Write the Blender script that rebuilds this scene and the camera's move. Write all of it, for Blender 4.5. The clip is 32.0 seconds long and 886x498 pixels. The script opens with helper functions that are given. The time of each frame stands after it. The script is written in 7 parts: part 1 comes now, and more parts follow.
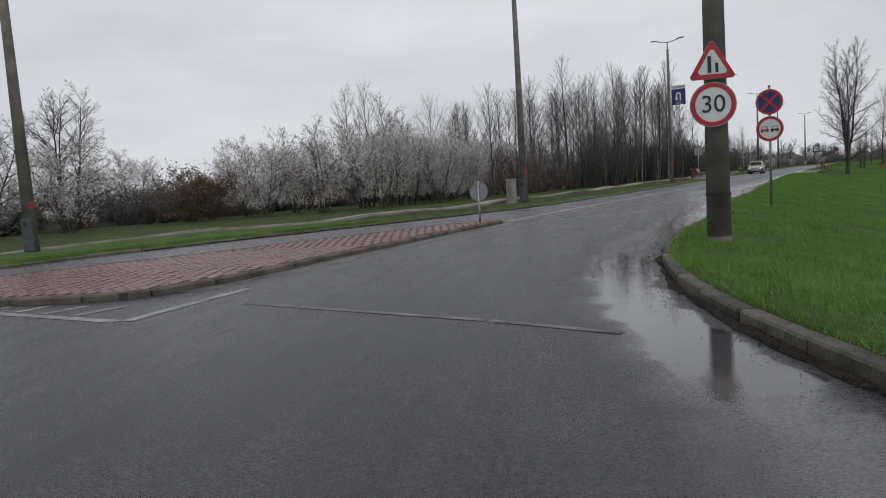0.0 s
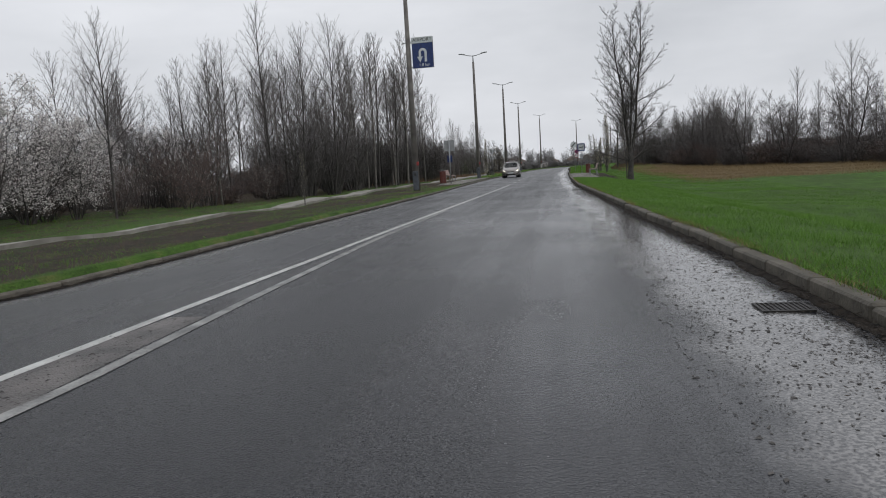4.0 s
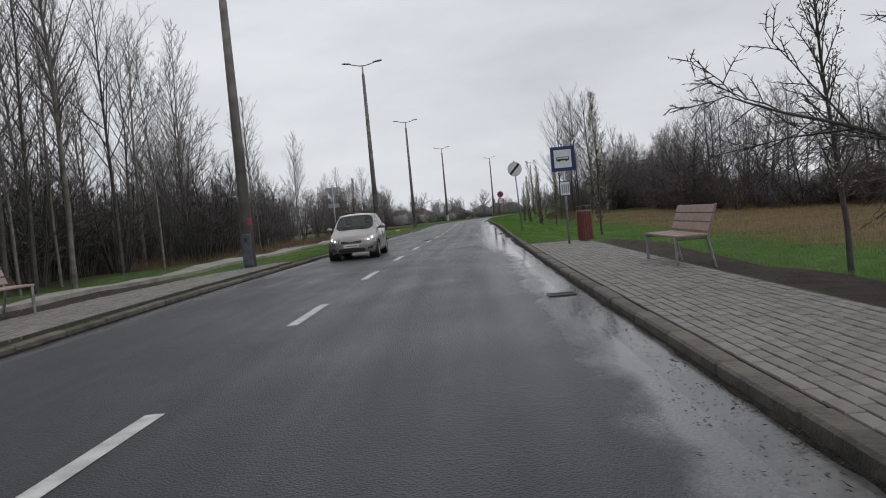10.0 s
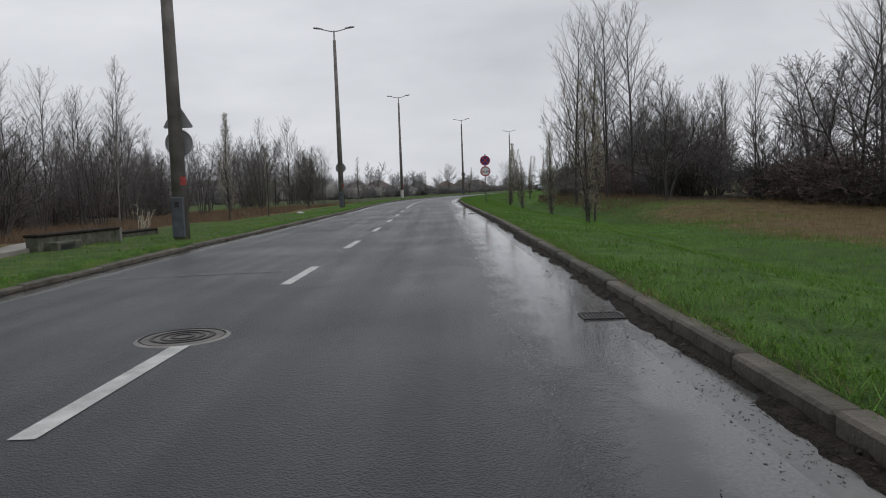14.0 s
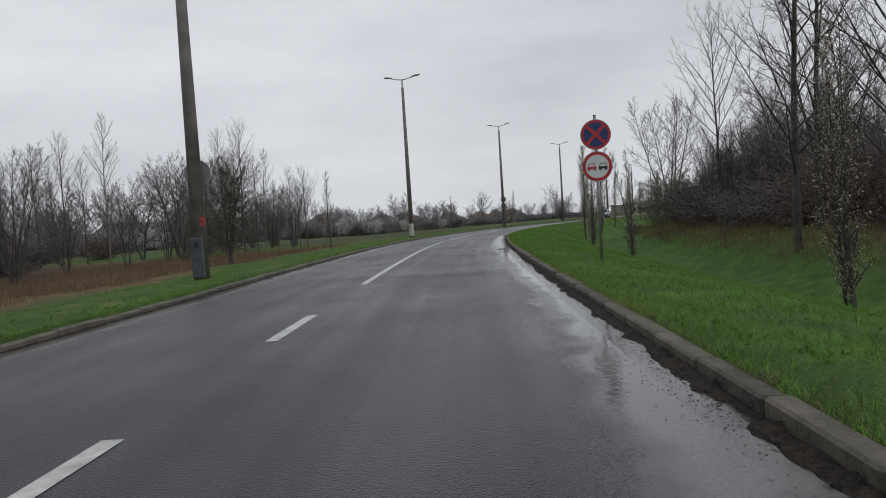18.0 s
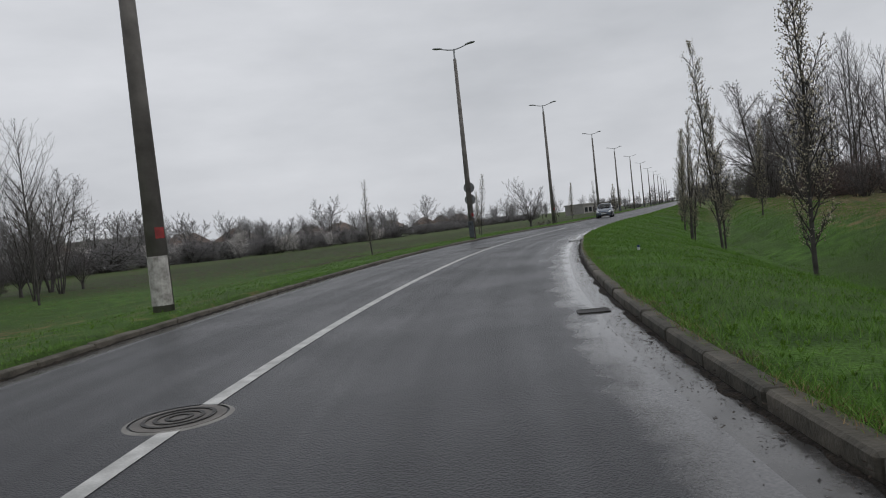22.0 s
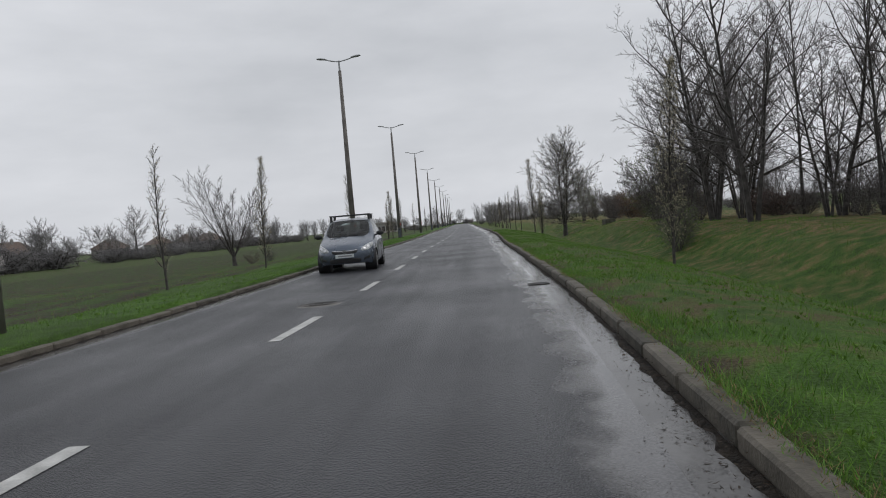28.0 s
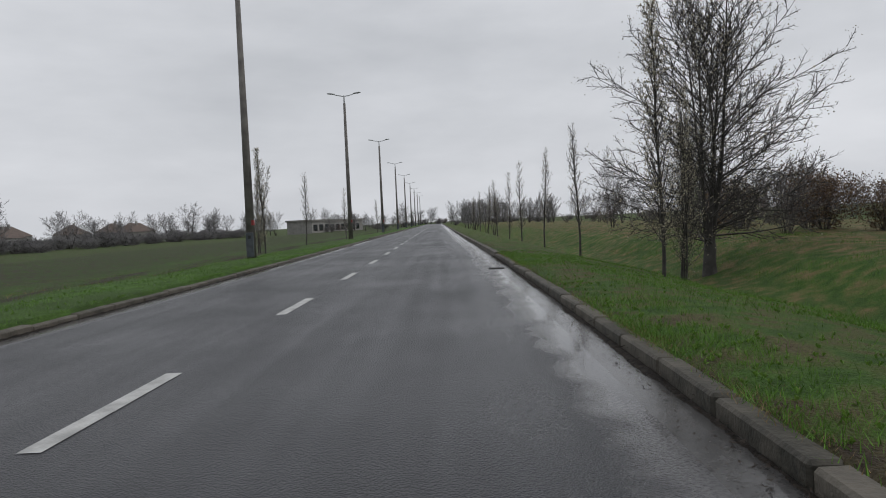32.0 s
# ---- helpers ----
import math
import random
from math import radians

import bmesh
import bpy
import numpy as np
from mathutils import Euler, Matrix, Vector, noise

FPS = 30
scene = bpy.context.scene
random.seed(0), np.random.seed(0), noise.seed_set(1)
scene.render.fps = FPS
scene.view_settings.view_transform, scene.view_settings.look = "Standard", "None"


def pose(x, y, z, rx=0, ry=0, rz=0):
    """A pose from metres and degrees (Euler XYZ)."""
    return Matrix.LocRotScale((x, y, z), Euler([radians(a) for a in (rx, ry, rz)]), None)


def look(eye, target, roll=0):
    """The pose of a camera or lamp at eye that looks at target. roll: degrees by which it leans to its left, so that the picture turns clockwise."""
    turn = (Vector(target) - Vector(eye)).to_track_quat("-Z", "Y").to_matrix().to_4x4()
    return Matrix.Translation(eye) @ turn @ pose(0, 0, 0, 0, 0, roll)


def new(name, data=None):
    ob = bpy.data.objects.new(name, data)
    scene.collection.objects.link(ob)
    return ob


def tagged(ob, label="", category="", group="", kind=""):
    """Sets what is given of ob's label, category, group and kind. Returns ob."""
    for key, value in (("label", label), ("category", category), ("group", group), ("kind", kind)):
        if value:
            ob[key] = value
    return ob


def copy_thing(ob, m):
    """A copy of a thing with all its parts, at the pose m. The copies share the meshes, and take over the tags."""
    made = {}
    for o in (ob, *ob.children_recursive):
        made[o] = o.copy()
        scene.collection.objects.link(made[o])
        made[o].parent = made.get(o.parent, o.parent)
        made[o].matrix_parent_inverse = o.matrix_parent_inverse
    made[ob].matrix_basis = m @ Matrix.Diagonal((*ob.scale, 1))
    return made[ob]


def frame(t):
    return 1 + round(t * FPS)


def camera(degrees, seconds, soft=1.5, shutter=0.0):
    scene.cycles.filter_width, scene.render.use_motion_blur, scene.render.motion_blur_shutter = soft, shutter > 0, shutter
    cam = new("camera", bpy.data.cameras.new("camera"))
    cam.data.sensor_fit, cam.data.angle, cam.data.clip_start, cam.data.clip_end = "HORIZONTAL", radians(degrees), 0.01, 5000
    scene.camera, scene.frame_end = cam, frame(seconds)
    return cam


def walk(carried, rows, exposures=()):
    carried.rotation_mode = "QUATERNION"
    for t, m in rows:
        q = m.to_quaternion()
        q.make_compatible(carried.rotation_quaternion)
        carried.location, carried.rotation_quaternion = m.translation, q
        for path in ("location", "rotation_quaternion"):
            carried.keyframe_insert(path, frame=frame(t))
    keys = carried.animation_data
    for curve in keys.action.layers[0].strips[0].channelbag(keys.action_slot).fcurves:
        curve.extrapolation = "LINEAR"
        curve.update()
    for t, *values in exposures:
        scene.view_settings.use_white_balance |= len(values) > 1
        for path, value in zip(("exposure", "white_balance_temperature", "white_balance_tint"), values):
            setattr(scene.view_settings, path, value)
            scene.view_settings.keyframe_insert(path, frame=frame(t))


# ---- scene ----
from mathutils.bvhtree import BVHTree

# ---------------------------------------------------------------- camera
cam = camera(65.0, 32.0, soft=1.0)
PATH = [
    (0, (0.01, 0.01, 1.14), (-0.100, 9.968, 0.208), -3.76),
    (0.5, (0.07, 2.28, 1.13), (0.416, 12.240, 0.274), -3.17),
    (1, (0.28, 4.84, 1.09), (1.383, 14.744, 0.288), -2.38),
    (1.5, (0.74, 7.41, 1.12), (2.636, 17.197, 0.280), -1.16),
    (2, (1.44, 10.05, 1.07), (3.539, 19.788, 0.225), -1.41),
    (2.5, (2.43, 12.80, 1.06), (4.784, 22.473, 0.106), -1.22),
    (3, (3.58, 15.46, 1.06), (6.436, 24.976, -0.061), -0.86),
    (3.5, (4.91, 18.11, 1.06), (8.098, 27.512, -0.132), -1.50),
    (4, (6.30, 20.79, 1.06), (9.754, 30.112, -0.074), -3.41),
    (4.5, (7.85, 23.58, 1.06), (11.561, 32.813, 0.044), -4.93),
    (6.5, (14.62, 35.47, 1.08), (19.116, 44.377, 0.475), -4.54),
    (7, (16.21, 38.38, 1.07), (20.736, 47.288, 0.579), -4.73),
    (7.5, (17.86, 41.32, 1.07), (22.392, 50.222, 0.623), -4.82),
    (8, (19.53, 44.36, 1.07), (24.059, 53.269, 0.620), -4.79),
    (8.5, (21.19, 47.37, 1.07), (25.718, 56.273, 0.612), -5.05),
    (9, (22.88, 50.44, 1.07), (27.423, 59.335, 0.610), -5.27),
    (9.5, (24.54, 53.32, 1.07), (29.130, 62.190, 0.601), -5.29),
    (10, (25.98, 56.03, 1.08), (30.656, 64.860, 0.596), -5.33),
    (10.5, (27.56, 58.83, 1.08), (32.318, 67.605, 0.593), -5.52),
    (11, (29.13, 61.63, 1.07), (33.996, 70.354, 0.583), -5.56),
    (11.5, (30.85, 64.61, 1.06), (35.836, 73.263, 0.563), -4.77),
    (12, (32.64, 67.65, 1.06), (37.763, 76.223, 0.534), -4.52),
    (12.5, (34.28, 70.48, 1.06), (39.517, 78.983, 0.507), -4.48),
    (13, (35.98, 73.37, 1.06), (41.257, 81.843, 0.392), -3.76),
    (13.5, (37.60, 76.09, 1.04), (42.870, 84.541, 0.158), -2.24),
    (14, (39.22, 78.70, 1.05), (44.362, 87.229, 0.181), -2.00),
    (14.5, (40.99, 81.33, 1.06), (45.818, 90.056, 0.324), -1.99),
    (15, (42.55, 83.99, 1.06), (47.176, 92.840, 0.492), -2.39),
    (15.5, (44.23, 86.74, 1.06), (48.807, 95.621, 0.619), -2.21),
    (17.5, (51.01, 97.86, 1.07), (55.688, 106.695, 0.662), -3.71),
    (18, (52.95, 101.17, 1.07), (57.690, 109.964, 0.669), -3.62),
    (18.5, (54.88, 104.41, 1.07), (59.635, 113.197, 0.667), -3.76),
    (19, (56.90, 107.92, 1.07), (61.686, 116.689, 0.674), -3.29),
    (19.5, (59.08, 111.54, 1.09), (63.860, 120.315, 0.700), -4.44),
    (20, (61.32, 115.35, 1.09), (66.144, 124.103, 0.724), -5.26),
    (20.5, (63.52, 119.07, 1.07), (68.421, 127.782, 0.710), -5.13),
    (21, (65.90, 122.79, 1.07), (70.908, 131.437, 0.726), -5.78),
    (21.5, (68.21, 126.44, 1.07), (73.396, 134.978, 0.720), -5.92),
    (22, (70.50, 130.06, 1.07), (75.927, 138.455, 0.712), -6.02),
    (22.5, (73.07, 133.41, 1.08), (78.748, 141.637, 0.723), -5.59),
    (23, (75.73, 136.78, 1.07), (81.885, 144.654, 0.699), -4.94),
    (23.5, (78.45, 139.86, 1.06), (84.841, 147.544, 0.747), -4.75),
    (24, (81.29, 142.87, 1.06), (88.005, 150.277, 0.762), -5.01),
    (24.5, (84.23, 145.84, 1.06), (91.076, 153.129, 0.763), -6.11),
    (25, (87.24, 148.78, 1.06), (94.218, 155.930, 0.771), -6.60),
    (25.5, (90.43, 151.61, 1.07), (97.595, 158.583, 0.775), -6.93),
    (27.5, (104.32, 162.01, 1.07), (111.993, 168.418, 0.712), -5.15),
    (28, (108.20, 164.85, 1.08), (115.956, 171.153, 0.712), -4.77),
    (28.5, (112.18, 167.71, 1.08), (120.039, 173.877, 0.702), -4.58),
    (29, (116.23, 170.57, 1.09), (124.189, 176.611, 0.658), -4.38),
    (29.5, (120.25, 173.51, 1.08), (128.273, 179.458, 0.651), -4.19),
    (30, (124.18, 176.48, 1.07), (132.259, 182.361, 0.658), -3.43),
    (30.5, (128.21, 179.50, 1.07), (136.280, 185.395, 0.663), -3.31),
    (31, (132.21, 182.43, 1.07), (140.246, 188.379, 0.661), -3.46),
    (31.5, (136.17, 185.37, 1.07), (144.190, 191.331, 0.680), -2.64),
    (32, (140.12, 188.20, 1.08), (148.116, 194.199, 0.679), -2.61),
]
EXPOSURES = [(0, -0.06), (2, -0.02), (3, 0.1), (4, 0.05), (7, 0.0), (9, 0.06), (10.5, 0.06), (13, -0.02), (18, -0.03), (20, -0.14), (25, -0.12), (28, -0.06), (32, -0.1)]
walk(cam, [(t, look(eye, target, roll)) for t, eye, target, roll in PATH], EXPOSURES)

# ---------------------------------------------------------------- sky and light
world = bpy.data.worlds.new("overcast_sky")
scene.world = world
world.use_nodes = True
wn, wl = world.node_tree.nodes, world.node_tree.links
wn.clear()
w_out = wn.new("ShaderNodeOutputWorld")
w_bg = wn.new("ShaderNodeBackground")
w_sky = wn.new("ShaderNodeTexSky")
w_sky.sky_type, w_sky.sun_disc = "NISHITA", False
w_sky.sun_elevation, w_sky.sun_rotation = radians(42), radians(150)
w_sky.air_density, w_sky.dust_density = 1.0, 4.0
w_co = wn.new("ShaderNodeTexCoord")
w_map = wn.new("ShaderNodeMapping")
w_map.inputs["Scale"].default_value = (1.6, 1.6, 5.0)
w_noise = wn.new("ShaderNodeTexNoise")
w_noise.inputs["Scale"].default_value, w_noise.inputs["Detail"].default_value = 1.5, 6.0
w_noise.inputs["Roughness"].default_value = 0.52
w_ramp = wn.new("ShaderNodeValToRGB")
w_ramp.color_ramp.elements[0].position, w_ramp.color_ramp.elements[0].color = 0.22, (0.55, 0.572, 0.612, 1)
w_ramp.color_ramp.elements[1].position, w_ramp.color_ramp.elements[1].color = 0.8, (0.87, 0.888, 0.935, 1)
w_hsv = wn.new("ShaderNodeHueSaturation")
w_hsv.inputs["Saturation"].default_value, w_hsv.inputs["Value"].default_value = 0.25, 0.10
w_mix = wn.new("ShaderNodeMixRGB")
w_mix.blend_type, w_mix.inputs[0].default_value = "MIX", 0.10
wl.new(w_co.outputs["Generated"], w_map.inputs["Vector"])
wl.new(w_map.outputs["Vector"], w_noise.inputs["Vector"])
wl.new(w_noise.outputs["Fac"], w_ramp.inputs["Fac"])
wl.new(w_sky.outputs["Color"], w_hsv.inputs["Color"])
wl.new(w_ramp.outputs["Color"], w_mix.inputs[1])
wl.new(w_hsv.outputs["Color"], w_mix.inputs[2])
wl.new(w_mix.outputs["Color"], w_bg.inputs["Color"])
w_bg.inputs["Strength"].default_value = 1.0
wl.new(w_bg.outputs["Background"], w_out.inputs["Surface"])

sun = new("sun", bpy.data.lights.new("sun", "SUN"))
sun.data.energy, sun.data.angle, sun.data.color = 0.5, radians(40), (1.0, 0.97, 0.93)
sun.matrix_world = look((0, 0, 50), (-25, 40, 0))


# ---------------------------------------------------------------- materials
def material(name, dark, light, rough=0.7, scale=8.0, metal=0.0, bump=0.0, fine=60.0, spread=0.35, island=0.0, spec=0.5):
    """A surface of two tones mixed by coarse and fine noise, with relief and uneven gloss."""
    m = bpy.data.materials.new(name)
    m.use_nodes = True
    n, l = m.node_tree.nodes, m.node_tree.links
    p = n["Principled BSDF"]
    co = n.new("ShaderNodeTexCoord")
    a, b = n.new("ShaderNodeTexNoise"), n.new("ShaderNodeTexNoise")
    a.inputs["Scale"].default_value, a.inputs["Detail"].default_value = scale, 5.0
    b.inputs["Scale"].default_value, b.inputs["Detail"].default_value = fine, 3.0
    add = n.new("ShaderNodeMath")
    add.operation = "MULTIPLY_ADD"
    add.inputs[1].default_value, add.inputs[2].default_value = spread, -0.5 * spread
    both = n.new("ShaderNodeMath")
    both.operation, both.use_clamp = "ADD", True
    l.new(co.outputs["Object"], a.inputs["Vector"]), l.new(co.outputs["Object"], b.inputs["Vector"])
    l.new(b.outputs["Fac"], add.inputs[0])
    ramp = n.new("ShaderNodeMapRange")
    ramp.inputs["From Min"].default_value, ramp.inputs["From Max"].default_value = 0.3, 0.7
    l.new(a.outputs["Fac"], ramp.inputs["Value"])
    l.new(ramp.outputs["Result"], both.inputs[0]), l.new(add.outputs["Value"], both.inputs[1])
    fac = both
    if island:
        ge, oi, mm = n.new("ShaderNodeNewGeometry"), n.new("ShaderNodeObjectInfo"), n.new("ShaderNodeMath")
        mm.operation, mm.use_clamp = "MULTIPLY_ADD", True
        mm.inputs[1].default_value = island
        sm = n.new("ShaderNodeMath")
        sm.operation = "ADD"
        fr = n.new("ShaderNodeMath")
        fr.operation = "FRACT"
        l.new(ge.outputs["Random Per Island"], sm.inputs[0]), l.new(oi.outputs["Random"], sm.inputs[1])
        l.new(sm.outputs["Value"], fr.inputs[0]), l.new(fr.outputs["Value"], mm.inputs[0])
        sc = n.new("ShaderNodeMath")
        sc.operation, sc.inputs[1].default_value = "MULTIPLY", 1.0 - island
        l.new(both.outputs["Value"], sc.inputs[0]), l.new(sc.outputs["Value"], mm.inputs[2])
        fac = mm
    mix = n.new("ShaderNodeMixRGB")
    mix.inputs[1].default_value, mix.inputs[2].default_value = (*dark, 1), (*light, 1)
    l.new(fac.outputs["Value"], mix.inputs[0]), l.new(mix.outputs["Color"], p.inputs["Base Color"])
    rr = n.new("ShaderNodeMapRange")
    rr.inputs["To Min"].default_value, rr.inputs["To Max"].default_value = max(0.03, rough - 0.12), min(1.0, rough + 0.12)
    l.new(b.outputs["Fac"], rr.inputs["Value"]), l.new(rr.outputs["Result"], p.inputs["Roughness"])
    p.inputs["Metallic"].default_value = metal
    p.inputs["Specular IOR Level"].default_value = spec
    if bump:
        bu = n.new("ShaderNodeBump")
        bu.inputs["Strength"].default_value, bu.inputs["Distance"].default_value = 1.0, bump
        l.new(b.outputs["Fac"], bu.inputs["Height"]), l.new(bu.outputs["Normal"], p.inputs["Normal"])
    return m


def math_node(n, op, *vals, clamp=False):
    k = n.new("ShaderNodeMath")
    k.operation, k.use_clamp = op, clamp
    for i, v in enumerate(vals):
        if isinstance(v, (int, float)):
            k.inputs[i].default_value = v
        elif v is not None:
            n.id_data.links.new(v, k.inputs[i])
    return k.outputs["Value"]


def wet_asphalt():
    """Wet asphalt: aggregate, worn wheel tracks and water lying towards the kerbs. The UV map holds metres along and across."""
    m = bpy.data.materials.new("wet_asphalt")
    m.use_nodes = True
    n, l = m.node_tree.nodes, m.node_tree.links
    p = n["Principled BSDF"]
    co, uv = n.new("ShaderNodeTexCoord"), n.new("ShaderNodeUVMap")
    uv.uv_map = "road"
    sep = n.new("ShaderNodeSeparateXYZ")
    l.new(uv.outputs["UV"], sep.inputs["Vector"])
    across = sep.outputs["Y"]

    def noise_tex(scale, detail, vec):
        k = n.new("ShaderNodeTexNoise")
        k.inputs["Scale"].default_value, k.inputs["Detail"].default_value = scale, detail
        l.new(vec, k.inputs["Vector"])
        return k.outputs["Fac"]

    grain = noise_tex(55.0, 3.0, co.outputs["Object"])
    patch = noise_tex(0.45, 5.0, co.outputs["Object"])
    mp = n.new("ShaderNodeMapping")
    mp.inputs["Scale"].default_value = (0.06, 1.6, 1.0)
    l.new(uv.outputs["UV"], mp.inputs["Vector"])
    streak = noise_tex(1.6, 5.0, mp.outputs["Vector"])
    stone = n.new("ShaderNodeTexVoronoi")
    stone.inputs["Scale"].default_value = 90.0
    l.new(co.outputs["Object"], stone.inputs["Vector"])
    # wetness grows towards the right kerb and in long streaks
    edge = n.new("ShaderNodeMapRange")
    edge.inputs["From Min"].default_value, edge.inputs["From Max"].default_value = 2.0, 3.3
    l.new(across, edge.inputs["Value"])
    ev = n.new("ShaderNodeUVMap")
    ev.uv_map = "edge"
    es = n.new("ShaderNodeSeparateXYZ")
    l.new(ev.outputs["UV"], es.inputs["Vector"])

    def band(v, a, b, c, e):
        up, dn = n.new("ShaderNodeMapRange"), n.new("ShaderNodeMapRange")
        for k, lo, hi in ((up, a, b), (dn, e, c)):
            k.interpolation_type = "SMOOTHSTEP"
            k.inputs["From Min"].default_value, k.inputs["From Max"].default_value = lo, hi
            l.new(v, k.inputs["Value"])
        return math_node(n, "MULTIPLY", up.outputs["Result"], dn.outputs["Result"])

    # the silt is wide and coarse over the first stretch only
    coarse = n.new("ShaderNodeMapRange")
    coarse.inputs["From Min"].default_value, coarse.inputs["From Max"].default_value = 50.0, 34.0
    coarse.inputs["To Min"].default_value = 0.2
    l.new(sep.outputs["X"], coarse.inputs["Value"])
    ragged = math_node(n, "MULTIPLY", math_node(n, "SUBTRACT", noise_tex(1.7, 5.0, co.outputs["Object"]), 0.5), 0.7)
    silt_r = band(math_node(n, "DIVIDE", math_node(n, "ADD", es.outputs["X"], ragged), math_node(n, "MULTIPLY_ADD", coarse.outputs["Result"], 0.9, 0.85)), 0.1, 0.18, 0.45, 0.66)
    silt_l = band(math_node(n, "ADD", es.outputs["Y"], math_node(n, "MULTIPLY", ragged, 0.4)), 0.1, 0.18, 0.26, 0.42)
    silt = math_node(n, "MAXIMUM", silt_r, math_node(n, "MULTIPLY", silt_l, 0.7))
    wet = math_node(n, "ADD", math_node(n, "MULTIPLY", edge.outputs["Result"], 0.35), math_node(n, "MULTIPLY", patch, 0.7))
    wet = math_node(n, "ADD", wet, math_node(n, "MULTIPLY", streak, 0.5))
    wr = n.new("ShaderNodeMapRange")
    wr.inputs["From Min"].default_value, wr.inputs["From Max"].default_value = 0.45, 1.25
    l.new(wet, wr.inputs["Value"])
    # a film of standing water along the right kerb
    wide = math_node(n, "MULTIPLY_ADD", band(sep.outputs["X"], 78.0, 86.0, 116.0, 124.0), 0.85, math_node(n, "MULTIPLY_ADD", coarse.outputs["Result"], 0.8, 0.46))
    film = band(math_node(n, "DIVIDE", math_node(n, "ADD", es.outputs["X"], math_node(n, "MULTIPLY", ragged, 0.7)), wide), 0.02, 0.12, 0.5, 0.85)
    clods = n.new("ShaderNodeMapRange")
    clods.inputs["From Min"].default_value, clods.inputs["From Max"].default_value = 0.5, 0.6
    l.new(noise_tex(17.0, 5.0, co.outputs["Object"]), clods.inputs["Value"])
    film = math_node(n, "MULTIPLY", film, math_node(n, "SUBTRACT", 1.0, math_node(n, "MULTIPLY", math_node(n, "MULTIPLY", coarse.outputs["Result"], 0.8), clods.outputs["Result"])))
    # a pool by the first kerb, its edge broken by the stones
    pool = math_node(n, "MULTIPLY", band(math_node(n, "ADD", es.outputs["X"], math_node(n, "MULTIPLY", ragged, 0.8)), 0.12, 0.2, 0.75, 0.95), band(math_node(n, "ADD", sep.outputs["X"], math_node(n, "MULTIPLY", ragged, 3.0)), 3.0, 4.0, 10.0, 12.0))
    inner = n.new("ShaderNodeMapRange")
    inner.inputs["From Min"].default_value, inner.inputs["From Max"].default_value = 9.0, 16.0
    inner.inputs["To Min"].default_value = 0.25
    l.new(sep.outputs["X"], inner.inputs["Value"])
    film = math_node(n, "MAXIMUM", math_node(n, "MULTIPLY", film, inner.outputs["Result"]), pool)
    silt = math_node(n, "MULTIPLY", silt, inner.outputs["Result"])
    wetf = math_node(n, "ADD", wr.outputs["Result"], math_node(n, "ADD", math_node(n, "MULTIPLY", silt, 0.5), math_node(n, "MULTIPLY_ADD", coarse.outputs["Result"], 0.4, -0.08)), clamp=True)
    tone = math_node(n, "ADD", math_node(n, "MULTIPLY", math_node(n, "SUBTRACT", grain, 0.2), 0.85), math_node(n, "MULTIPLY", streak, 0.4), clamp=True)
    mix = n.new("ShaderNodeMixRGB")
    mix.inputs[1].default_value, mix.inputs[2].default_value = (0.010, 0.0107, 0.0132, 1), (0.047, 0.0485, 0.056, 1)
    l.new(tone, mix.inputs[0])
    sand = n.new("ShaderNodeMixRGB")
    sand.inputs[2].default_value = (0.28, 0.272, 0.268, 1)
    # grit in the silt: pale crumbs on dark
    grit = n.new("ShaderNodeMapRange")
    grit.inputs["From Min"].default_value, grit.inputs["From Max"].default_value = 0.42, 0.6
    l.new(noise_tex(52.0, 6.0, co.outputs["Object"]), grit.inputs["Value"])
    l.new(math_node(n, "MULTIPLY", silt, math_node(n, "ADD", math_node(n, "MULTIPLY", math_node(n, "MULTIPLY", grit.outputs["Result"], 0.7), coarse.outputs["Result"]), 0.2)), sand.inputs[0]), l.new(mix.outputs["Color"], sand.inputs[1])
    l.new(sand.outputs["Color"], p.inputs["Base Color"])
    rg = n.new("ShaderNodeMapRange")
    rg.inputs["To Min"].default_value, rg.inputs["To Max"].default_value = 0.47, 0.1
    l.new(wetf, rg.inputs["Value"])
    rough = math_node(n, "ADD", rg.outputs["Result"], math_node(n, "MULTIPLY", math_node(n, "SUBTRACT", grain, 0.5), 0.25))
    l.new(math_node(n, "MULTIPLY_ADD", rough, math_node(n, "SUBTRACT", 1.0, film), math_node(n, "MULTIPLY", film, 0.05)), p.inputs["Roughness"])
    bu = n.new("ShaderNodeBump")
    bu.inputs["Distance"].default_value = 0.014
    dry = math_node(n, "SUBTRACT", 1.0, math_node(n, "MULTIPLY", wetf, 0.75))
    l.new(math_node(n, "MULTIPLY", dry, math_node(n, "SUBTRACT", 1.0, math_node(n, "MULTIPLY", film, 0.93))), bu.inputs["Strength"])
    l.new(math_node(n, "ADD", grain, math_node(n, "MULTIPLY", stone.outputs["Distance"], 0.6)), bu.inputs["Height"])
    l.new(bu.outputs["Normal"], p.inputs["Normal"])
    p.inputs["Specular IOR Level"].default_value = 0.5
    return m


